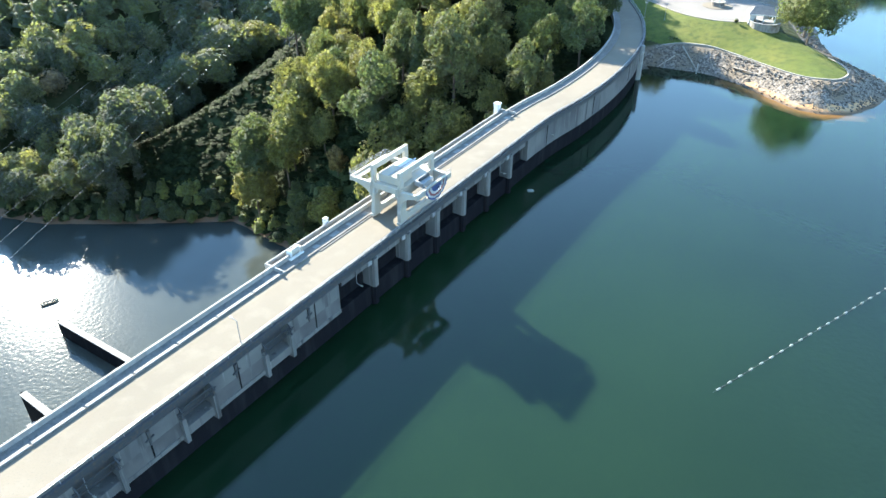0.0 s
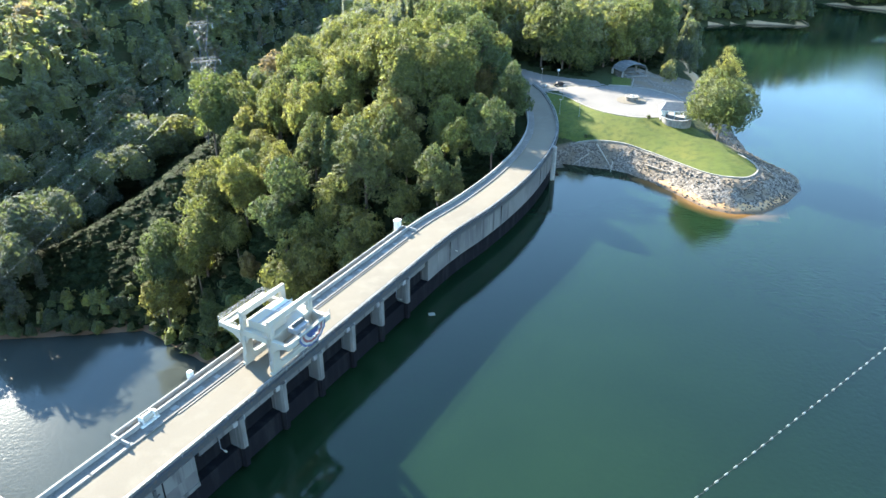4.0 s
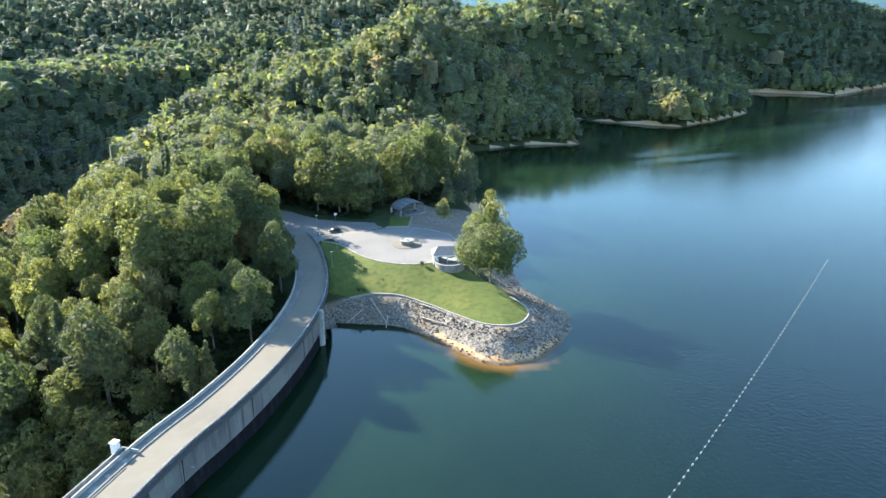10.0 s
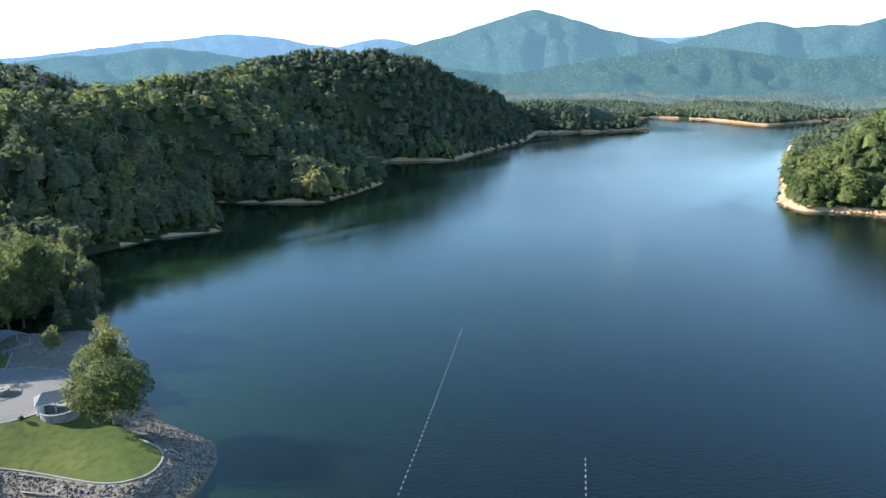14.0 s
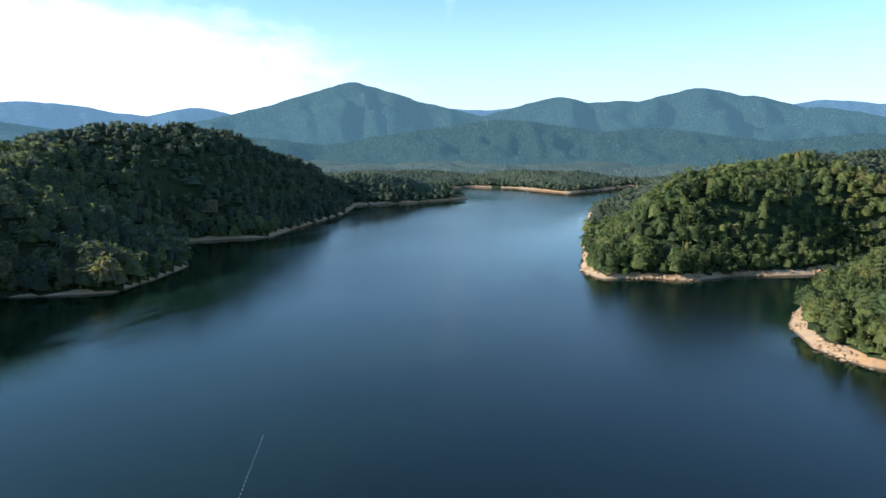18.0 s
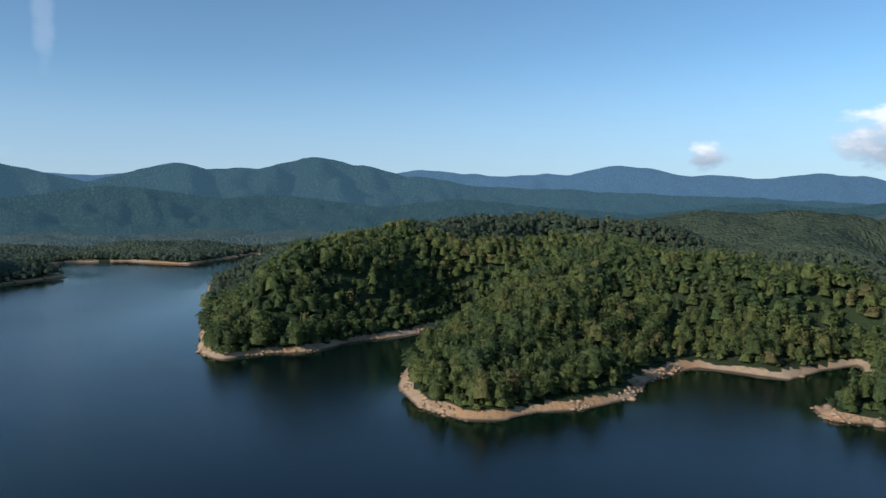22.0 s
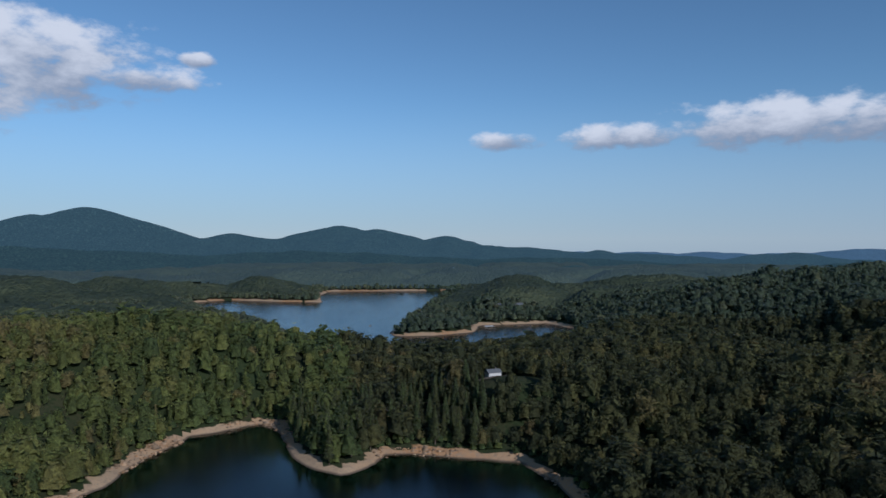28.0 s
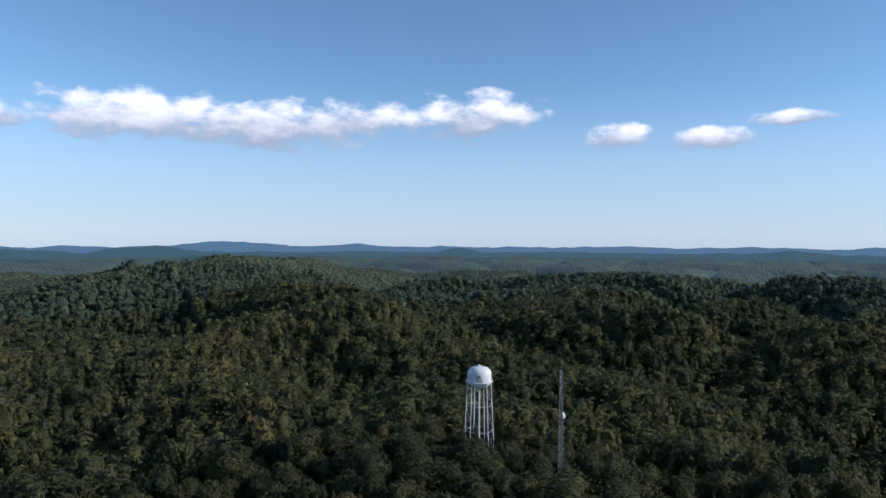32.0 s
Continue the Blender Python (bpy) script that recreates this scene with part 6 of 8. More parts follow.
krng = np.random.RandomState(3)
near_kinds = [crown_kind(krng, 660, 0.044, k % 6 == 5, 2, 16, fine=True) for k in range(14)]
mid_kinds = [crown_kind(krng, 76, 0.096, k % 6 == 5, 2, 9, coarse=True) for k in range(24)]
mid_far_kinds = [crown_kind(krng, 22, 0.155, False, 2, 6, coarse=True) for k in range(16)]
bush_kinds = [crown(krng, 1.0, 0.75, 34, 0.17, False, 2, 7, 0.0, coarse=True) for k in range(6)]
far_kinds = [crown_kind(krng, 9, 0.22, False, 2, 5, coarse=True) for k in range(14)]
woods("woods_near", 9.8, 60, 400, -62, 70, 11, near_kinds, 21, 1.05, "tall mixed green broadleaf and pine woods behind the dam", leaves=M_NORTHWOODS)
woods("woods_south", 8.6, 60, 335, 70, 268, 19, near_kinds, 16.5, 1.15, "dark green oak and pine woods below the water tower", leaves=M_OAKWOODS)
woods("woods_north", 9.4, 400, 600, -60, 70, 20, mid_kinds, 18, 1.3, "mixed green woods on the slopes north of the dam", leaves=M_NORTHWOODS)
woods("woods_middle", 8.6, 330, 600, 70, 172, 12, mid_kinds, 15, 1.24, "mixed green woods round the reservoir", shift=0.10)
woods("woods_southwest", 8.8, 330, 600, 172, 268, 22, mid_kinds, 16, 1.26, "olive-brown oak and pine woods on the south-western hills", leaves=M_OAKWOODS, shift=0.12)
woods("woods_north_hills", 9.6, 600, 830, -60, 70, 23, mid_far_kinds, 15, 1.4, "mixed green woods on the northern hills above the shore", leaves=M_NORTHWOODS)
woods("woods_behind", 9.4, 600, 830, 70, 172, 16, mid_far_kinds, 14, 1.4, "mixed green woods on the hills behind the shore")
woods("woods_behind_tower", 9.6, 600, 830, 172, 268, 24, mid_far_kinds, 14, 1.4, "olive-green woods on the hills behind the water tower", leaves=M_OAKWOODS)
woods("woods_far", 10.6, 826, 1200, -20, 268, 13, far_kinds, 12, 1.75, "distant green woods on rolling hills", leaves=M_HILLWOODS)


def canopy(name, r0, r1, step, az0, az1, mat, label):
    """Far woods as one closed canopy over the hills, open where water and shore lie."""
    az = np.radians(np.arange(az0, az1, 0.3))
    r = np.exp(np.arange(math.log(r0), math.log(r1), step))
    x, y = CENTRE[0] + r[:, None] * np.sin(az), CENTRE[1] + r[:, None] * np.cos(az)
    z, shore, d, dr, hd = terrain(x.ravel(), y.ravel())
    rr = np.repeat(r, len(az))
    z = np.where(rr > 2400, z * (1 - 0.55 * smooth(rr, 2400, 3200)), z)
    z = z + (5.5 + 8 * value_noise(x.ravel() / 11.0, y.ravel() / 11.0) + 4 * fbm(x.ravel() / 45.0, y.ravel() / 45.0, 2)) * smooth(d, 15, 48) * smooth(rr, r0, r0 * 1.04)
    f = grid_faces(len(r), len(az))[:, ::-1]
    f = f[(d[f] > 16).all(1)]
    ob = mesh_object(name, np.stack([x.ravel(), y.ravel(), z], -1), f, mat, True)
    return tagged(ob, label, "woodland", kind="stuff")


woods("far_shore_woods", 10.5, 1185, 1780, -20, 268, 25, far_kinds, 11, 1.8, "distant trees along the far lake shores", "far shore", M_HILLWOODS)
canopy("woods_on_far_hills", 1190, 1760, 0.0075, -20, 268, M_FARHILLS, "distant green woods on far rolling hills")
canopy("backdrop_woods", 1745, 2900, 0.0095, -5, 268, M_FARWOODS, "distant woods on rolling hills, bluish from painted haze")
vine_kinds = [crown(krng, 1.0, 0.75, 22, 0.20, False, 2, 7, 0.0, coarse=True) for k in range(6)]
woods("undergrowth", 3.3, 60, 560, -70, 60, 15, vine_kinds, 1.9, 2.2, "dense bushes and vines between the trees, darkened for hillside shade", True, M_VINES, -0.2)
shore_kinds = [crown(krng, 1.0, 0.7, 16, 0.24, False, 2, 5, 0.0, (0.34, 0.58), True) for k in range(8)]
woods("shore_bushes", 5.4, 330, 820, -10, 268, 18, shore_kinds, 5.2, 0.85, "low green bushes along the wood edge above the shore", "shore")
woods("bank_thicket", 4.6, 150, 560, -75, 10, 17, bush_kinds, 6.0, 0.62, "dense green thicket overhanging the river bank", "bank", M_LEAF)


# ---- single trees near the dam ----
def ground_z(x, y):
    return float(terrain(np.array([float(x)]), np.array([float(y)]))[0][0])


def tree_meshes(seed, height, radius, count, size, conifer, tint, lobes=24, low=0.10):
    rng = np.random.RandomState(seed)
    v, f = crown(rng, height, radius, count, size, conifer, 2, lobes, low, (0.20, 0.42), fine=True, loose=(0.66, 1.22))
    me = bpy.data.meshes.new("crown")
    me.from_pydata(v.tolist(), [], f.tolist())
    me.polygons.foreach_set("use_smooth", np.ones(len(f), bool))
    a = me.attributes.new("tint", "FLOAT", "POINT")
    # tint rises towards the top of the crown
    up = (v[:, 2] - height * 0.4) / height
    a.data.foreach_set("value", np.clip(tint + 0.12 * up + rng.normal(0, 0.05, len(v)), 0, 1).astype(np.float32))
    me.materials.append(M_LEAF)
    bm = bmesh.new()
    lean = rng.normal(0, 0.25, 2)
    beam_into(bm, (0, 0, -1.5), (lean[0], lean[1], height * 0.5), height * 0.032, sides=7, w2=height * 0.018)
    beam_into(bm, (lean[0], lean[1], height * 0.5), (lean[0] * 1.6, lean[1] * 1.6, height * 0.86), height * 0.018, sides=6, w2=height * 0.005)
    for k in range(8):
        az, z0 = rng.uniform(0, 2 * np.pi), height * rng.uniform(0.3, 0.7)
        r = radius * rng.uniform(0.5, 0.85)
        beam_into(bm, (lean[0] * 0.8, lean[1] * 0.8, z0), (r * math.cos(az), r * math.sin(az), z0 + r * rng.uniform(0.3, 0.8)), height * 0.011, sides=5, w2=height * 0.004)
    return finish(bm, "trunk", M_BARK), me


def tree(meshes, m, label, group):
    t = thing("tree", m, label, "tree", group)
    part("trunk", meshes[0], None, t)
    part("crown", meshes[1], None, t)
    return t


LOOKS = [(0.38, "tall broadleaf tree with a rounded mid-green crown"), (0.60, "broadleaf tree with a sunlit light green crown"), (0.18, "dense dark green broadleaf tree"),
         (0.72, "broadleaf tree with a yellow-green early autumn crown"), (0.44, "spreading broadleaf tree with a ragged green crown"), (0.90, "broadleaf tree with a tan and yellow autumn crown")]
models = []
for k in range(9):
    tint_k, label_k = LOOKS[k % 6] if k < 6 else ((0.25, "tall dark green pine tree with tiered branches") if k == 6 else LOOKS[(k + 1) % 6])
    h_k = (23.0, 20.0, 24.0, 18.0, 21.0, 14.0, 23.0, 19.0, 16.0)[k]
    models.append((tree_meshes(40 + k, h_k, 3.6 if k == 6 else (7.2, 6.0, 6.6, 5.8, 8.0, 5.4, 0, 6.6, 5.6)[k], 3800, 0.66, k == 6, tint_k, 34 + k % 5, 0.05), label_k))
tx, ty, trng = spots(12.3, 90, 380, -75, 60, 21)
tz, tok = wooded(tx, ty)
tok &= near_dam(tx, ty)
made = {}
for x, y, z in zip(tx[tok], ty[tok], tz[tok]):
    k = trng.choice(9, p=[0.2, 0.17, 0.15, 0.12, 0.13, 0.05, 0.06, 0.07, 0.05])
    m = pose(x, y, z - 0.3, 0, 0, trng.uniform(0, 360)) @ Matrix.Scale(trng.choice([trng.uniform(0.6, 0.85), trng.uniform(0.9, 1.25), trng.uniform(1.25, 1.5)], p=[0.26, 0.46, 0.28]), 4)
    if x * DAM_N[0] + y * DAM_N[1] > -94 and m.to_scale()[0] > 0.92:
        m = m @ Matrix.Scale(0.92 / m.to_scale()[0], 4)
    grown = m.to_scale()[0]
    if k in made:
        t = copy_thing(made[k], m)
        t.scale = (grown * trng.uniform(0.85, 1.12), grown * trng.uniform(0.85, 1.12), grown * trng.uniform(0.95, 1.22))
    else:
        made[k] = tree(models[k][0], m, models[k][1], "trees below the dam")

# tall trees at the wood's edge behind the car park
for k, (x, y) in enumerate([(92, 318), (99, 314), (106, 316), (113, 318.5), (120, 321), (128, 325), (136, 326), (143, 330), (58, 322), (50, 306), (72, 346), (84, 340), (95, 332), (104, 326), (112, 331), (121, 329), (131, 331), (140, 336), (150, 341), (99, 346), (116, 347), (136, 352), (62, 360), (82, 362)]):
    kind = (0, 2, 4, 7, 1, 3)[k % 6]
    m = pose(x + trng.uniform(-2, 2), y + trng.uniform(-2, 2), ground_z(x, y) - (4.2 if k < 8 else 0.3), 0, 0, trng.uniform(0, 360)) @ Matrix.Scale(trng.uniform(1.35, 1.6), 4)
    copy_thing(made[kind], m).scale = m.to_scale()

# tall pines standing over the wood on the bare point
px_, py_, prng = spots(10.5, 380, 520, 160, 192, 61)
pz_, pok = wooded(px_, py_)
pd = -inside_distance(LAKE, px_, py_)
pok &= (pd > 7) & (pd < 62) & (px_ > 60) & (px_ < 190)
for x, y, z in zip(px_[pok], py_[pok], pz_[pok]):
    m = pose(x, y, z - 0.3, 0, 0, prng.uniform(0, 360)) @ Matrix.Scale(prng.uniform(0.8, 1.08), 4)
    if "pine" in made:
        copy_thing(made["pine"], m).scale = m.to_scale()
    else:
        made["pine"] = tree(models[6][0], m, "tall dark green pine on the wooded point above the shore", "pines on the point")

# broken rocks lying on the bare shore
rx_, ry_, rrng = spots(2.6, 330, 760, 60, 215, 71)
rd = -inside_distance(LAKE, rx_, ry_)
lie = (rd > -1.5) & (rd < 7.5) & (fbm(rx_ / 26.0, ry_ / 26.0, 2) > 0.55)
rx_, ry_ = rx_[lie], ry_[lie]
rz_ = terrain(rx_, ry_)[0]
stone_v, stone_f = [], []
for k, (x, y, z) in enumerate(zip(rx_, ry_, rz_)):
    v, f = lump(rrng, 2, 5)
    size = rrng.gamma(2.0, 0.42) + 0.3
    stone_v.append(v * (size * rrng.uniform(0.7, 1.4), size, size * rrng.uniform(0.5, 0.9)) + (x, y, z - 0.25 * size))
    stone_f.append(f + k * len(v))
shore_rocks = mesh_object("shore_rocks", np.concatenate(stone_v), np.concatenate(stone_f), M_SHOREROCK)
tagged(shore_rocks, "pale broken rocks scattered along the bare shore", "rocks", kind="stuff")
# ---- the headland: lawn, car park, shelter, overlook ----
def sheet(name, outline, step, lift, mat, label, category):
    """A thin layer that follows the ground inside an outline."""
    xs = np.arange(min(p[0] for p in outline), max(p[0] for p in outline) + step, step)
    ys = np.arange(min(p[1] for p in outline), max(p[1] for p in outline) + step, step)
    x, y = np.meshgrid(xs, ys, indexing="ij")
    z = terrain(x.ravel(), y.ravel())[0] + lift
    f = grid_faces(len(xs), len(ys))
    inside = inside_distance(outline, x.ravel(), y.ravel()) > -step * 0.35
    f = f[inside[f].all(1)]
    used, back = np.unique(f, return_inverse=True)
    v = np.stack([x.ravel(), y.ravel(), z], -1)[used]
    ob = mesh_object(name, v, back.reshape(-1, 4), mat, True)
    return tagged(ob, label, category, kind="structure")


def strip(name, pts, width, height, mat, label, closed=False, lift=0.0):
    """A kerb or low wall along a line, its foot on the ground."""
    fine = []
    ring = pts + pts[:1] if closed else pts
    for a, b in zip(ring, ring[1:]):
        n = max(1, int(math.dist(a, b) / 1.5))
        fine += [(a[0] + (b[0] - a[0]) * k / n, a[1] + (b[1] - a[1]) * k / n) for k in range(n)]
    if not closed:
        fine.append(ring[-1])
    bm = bmesh.new()
    rows = []
    for k, p in enumerate(fine):
        a = fine[k - 1] if closed or k else p
        b = fine[(k + 1) % len(fine)] if closed or k + 1 < len(fine) else p
        dx, dy = b[0] - a[0], b[1] - a[1]
        l_ = math.hypot(dx, dy) or 1
        nx, ny = dy / l_ * width / 2, -dx / l_ * width / 2
        z = ground_z(*p) + lift
        rows.append([bm.verts.new(v) for v in ((p[0] + nx, p[1] + ny, z - 0.5), (p[0] + nx, p[1] + ny, z + height), (p[0] - nx, p[1] - ny, z + height), (p[0] - nx, p[1] - ny, z - 0.5))])
    for k in range(len(rows) if closed else len(rows) - 1):
        a, b = rows[k], rows[(k + 1) % len(rows)]
        for i in range(4):
            j = (i + 1) % 4
            bm.faces.new((a[i], b[i], b[j], a[j]))
    if not closed:
        bm.faces.new(rows[0][::-1])
        bm.faces.new(rows[-1])
    ob = new(name, finish(bm, name, mat))
    return tagged(ob, label, "kerb", kind="structure")


def rounded(pts, rounds=2):
    """Cuts the corners of an open line."""
    for _ in range(rounds):
        pts = [pts[0]] + [q for a, b in zip(pts, pts[1:]) for q in ((a[0] * 0.75 + b[0] * 0.25, a[1] * 0.75 + b[1] * 0.25), (a[0] * 0.25 + b[0] * 0.75, a[1] * 0.25 + b[1] * 0.75))] + [pts[-1]]
    return pts


LAWN_EDGE = rounded([(86, 236.2), (93, 235.5), (102, 230.5), (108, 221.5), (113, 211.5), (117, 203.5), (122, 198.7), (128, 198.7), (133.5, 203.5), (134.5, 208.5), (132.6, 215.5)])
LOT_EDGE = rounded([(86.5, 280.5), (92, 273.5), (95, 260.5), (100, 250.5), (109.5, 243.5), (118, 243.5)])
sheet("lawn", LAWN_EDGE + [(131, 226.5), (128, 236), (122, 242)] + LOT_EDGE[::-1] + [(85, 276), (84.4, 262), (82.4, 250), (80, 241)], 0.8, 0.06, M_LAWN, "bright mown sunlit lawn sloping down from the car park", "lawn")
sheet("parking_lot", LOT, 0.9, 0.05, M_ASPH, "pale grey asphalt car park with worn bay lines", "car park")
sheet("access_road", [(76, 278), (84.5, 280), (92, 281.5), (97, 284), (104, 284.2), (112, 287), (111, 296), (100, 302), (91, 308), (82, 322), (72, 332), (66, 327), (73, 306), (75.5, 292)], 1.0, 0.04, M_ASPH, "grey asphalt junction behind the dam road", "road")
sheet("stage_lawn", [(114.5, 287.5), (122, 285), (128, 300), (120, 303)], 0.8, 0.06, M_LAWN, "small shaded lawn before the shelter", "lawn")
strip("lawn_kerb", LAWN_EDGE, 0.5, 0.25, M_KERB, "pale concrete kerb round the lawn above the rocks")
strip("lot_kerb", LOT_EDGE, 0.6, 0.16, M_KERB, "pale concrete kerb of the car park")
strip("lot_back_kerb", [(133.5, 261), (133, 270), (127, 279.5), (119, 285), (113, 286.5)], 0.5, 0.16, M_KERB, "pale kerb behind the car park")
strip("stage_kerb", [(113.5, 287.5), (122, 284.6), (128.6, 300)], 0.4, 0.2, M_KERB, "pale edging of the small lawn")
# parking bay lines
for k in range(9):
    x, y = 112 + 2.3 * k, 285.0 - 1.5 * k
    m = pose(x, y, ground_z(x, y) + 0.056, 0, 0, -20 - 4 * k)
    ob = boxed("bay_line", bpy.data.objects["parking_lot"], M_LINE, (-0.05, 0.05, -5.0, -0.6, 0, 0.012), m=m)
for k in range(8):
    x, y = 101.5 + 2.1 * k, 250.8 - 0.95 * k
    m = pose(x, y, ground_z(x, y) + 0.056, 0, 0, 8 + 3 * k)
    boxed("bay_line", bpy.data.objects["parking_lot"], M_LINE, (-0.05, 0.05, 0.7, 5.2, 0, 0.012), m=m)


def round_monument(x, y):
    z = ground_z(x, y) + 0.06
    t = thing("round_planter", pose(x, y, z), "round white masonry drum planter on a pale circular pad", "planter")
    bm = bmesh.new()
    lathe_into(bm, [(5.4, -0.3), (5.4, 0.10), (5.25, 0.14)], 40)
    part("pad", bm, M_ROAD, t)
    bm = bmesh.new()
    lathe_into(bm, [(2.3, 0.144), (2.3, 1.5)], 32)
    part("drum", bm, M_STONE, t)
    bm = bmesh.new()
    lathe_into(bm, [(2.55, 1.5), (2.55, 1.75), (2.0, 1.78), (2.0, 1.60)], 32)
    part("rim", bm, M_KERB, t)
    bm = bmesh.new()
    lathe_into(bm, [(0.5, 1.6), (0.5, 2.0), (0.3, 2.1)], 16)
    part("core", bm, M_WHITE, t)
    return t


round_monument(114.6, 264.5)


def overlook(x, y, turn):
    z = ground_z(x, y + 4)
    t = thing("overlook_pavilion", pose(x, y, z, 0, 0, turn), "visitor pavilion with grey hipped roof and round stone terrace", "pavilion")
    bm = bmesh.new()
    prof = [(4.0, 3.4), (-4.0, 3.4)]
    v = [bm.verts.new(p) for p in ((-4.6, -3.4, 3.1), (4.6, -3.4, 3.1), (4.6, 3.4, 3.1), (-4.6, 3.4, 3.1), (-2.6, 0.3, 5.3), (2.9, 0.3, 5.3))]
    for f in ((0, 1, 5, 4), (1, 2, 5), (2, 3, 4, 5), (3, 0, 4), (3, 2, 1, 0)):
        bm.faces.new([v[k] for k in f])
    part("roof", bm, M_ROOF, t, "grey shingled hipped roof")
    boxed("fascia", t, M_WHITE, (-4.62, 4.62, -3.45, -3.25, 2.85, 3.12), (-4.62, 4.62, 3.25, 3.45, 2.85, 3.12), (-4.65, -4.45, -3.2, 3.2, 2.85, 3.12), (4.45, 4.65, -3.2, 3.2, 2.85, 3.12))
    boxed("wall", t, M_WHITE, (-4.2, -1.2, 2.8, 3.0, 0, 2.85), (-4.2, -4.0, -2.0, 2.8, 0, 2.85), (-4.2, -2.4, -2.2, -2.0, 0, 2.85), bevel=0.02, label="white painted block wall")
    for px, py in ((4.1, -2.9), (4.1, 2.9), (0.4, -2.9), (-4.0, -2.9)):
        boxed("post", t, M_WHITE, (px - 0.16, px + 0.16, py - 0.16, py + 0.16, 0, 2.85), bevel=0.02)
    boxed("information_board", t, M_WHITE, (1.0, 2.6, 0.6, 0.72, 0.7, 2.2), bevel=0.02, label="white information board with unreadable print")
    boxed("floor_slab", t, M_CONC, (-4.4, 4.5, -3.2, 3.2, -2.5, 0.08))
    bm = bmesh.new()
    n = 26
    rows = []
    for r, z0 in ((5.0, -2.6), (5.0, 1.0), (4.6, 1.0), (4.6, 0.0)):
        rows.append([bm.verts.new((1.2 + r * math.cos(math.pi * (1.0 + k / n) - 0.15), -2.6 + r * math.sin(math.pi * (1.0 + k / n) - 0.15), z0)) for k in range(n + 1)])
    for lo, hi in zip(rows, rows[1:]):
        for k in range(n):
            bm.faces.new((lo[k], lo[k + 1], hi[k + 1], hi[k]))
    bm.faces.new(rows[3])
    part("terrace_wall", bm, M_STONE, t, "curved grey stone terrace wall")
    bm = bmesh.new()
    rows = []
    for r, z0 in ((5.15, 1.004), (5.15, 1.14), (4.45, 1.14), (4.45, 1.004)):
        rows.append([bm.verts.new((1.2 + r * math.cos(math.pi * (1.0 + k / n) - 0.15), -2.6 + r * math.sin(math.pi * (1.0 + k / n) - 0.15), z0)) for k in range(n + 1)])
    for lo, hi in zip(rows, rows[1:] + rows[:1]):
        for k in range(n):
            bm.faces.new((lo[k], lo[k + 1], hi[k + 1], hi[k]))
    part("coping", bm, M_CONC, t)
    return t


overlook(121.6, 243.2, -18)


def shelter(x, y, turn):
    z = ground_z(x, y)
    t = thing("shelter", pose(x, y, z, 0, 0, turn), "open picnic shelter with a curved grey metal roof", "shelter")
    bm = bmesh.new()
    n = 14
    rings = []
    for yy in (-4.2, 3.6):
        for k_, off in ((0, 0.0), (1, -0.22)):
            rings.append([bm.verts.new(((6.4 + off) * math.cos(math.pi * (0.06 + 0.88 * k / n)), yy, 1.9 + (3.4 + off) * math.sin(math.pi * (0.06 + 0.88 * k / n)))) for k in range(n + 1)])
    for a, b in ((rings[0], rings[2]), (rings[3], rings[1]), (rings[1], rings[0]), (rings[2], rings[3])):
        for k in range(n):
            bm.faces.new((a[k], a[k + 1], b[k + 1], b[k]))
    part("roof", bm, M_ROOF, t, "curved grey metal roof")
    for k in range(1, 6):
        bm = bmesh.new()
        a = math.pi * (0.06 + 0.88 * k / 6)
        beam_into(bm, (6.5 * math.cos(a), -4.2, 1.9 + 3.5 * math.sin(a)), (6.5 * math.cos(a), 3.6, 1.9 + 3.5 * math.sin(a)), 0.12)
        part("roof_seam", bm, M_GALV, t)
    for px in (-6.1, 6.1):
        for py in (-3.9, 3.3):
            boxed("post", t, M_STONE, (px - 0.35, px + 0.35, py - 0.35, py + 0.35, -0.3, 2.5), bevel=0.03)
    boxed("floor_slab", t, M_CONC, (-6.4, 6.4, -4.3, 3.7, -0.6, 0.12))
    for px in (-3.0, 0.4, 3.4):
        boxed("bench_table", t, M_WOOD, (px - 0.9, px + 0.9, -1.9, -1.1, 0.75, 0.82), (px - 0.9, px + 0.9, -2.5, -2.2, 0.42, 0.48), (px - 0.9, px + 0.9, -0.8, -0.5, 0.42, 0.48), (px - 0.06, px + 0.06, -2.4, -0.6, 0.12, 0.75))
    return t


shelter(129.0, 307.5, 17)


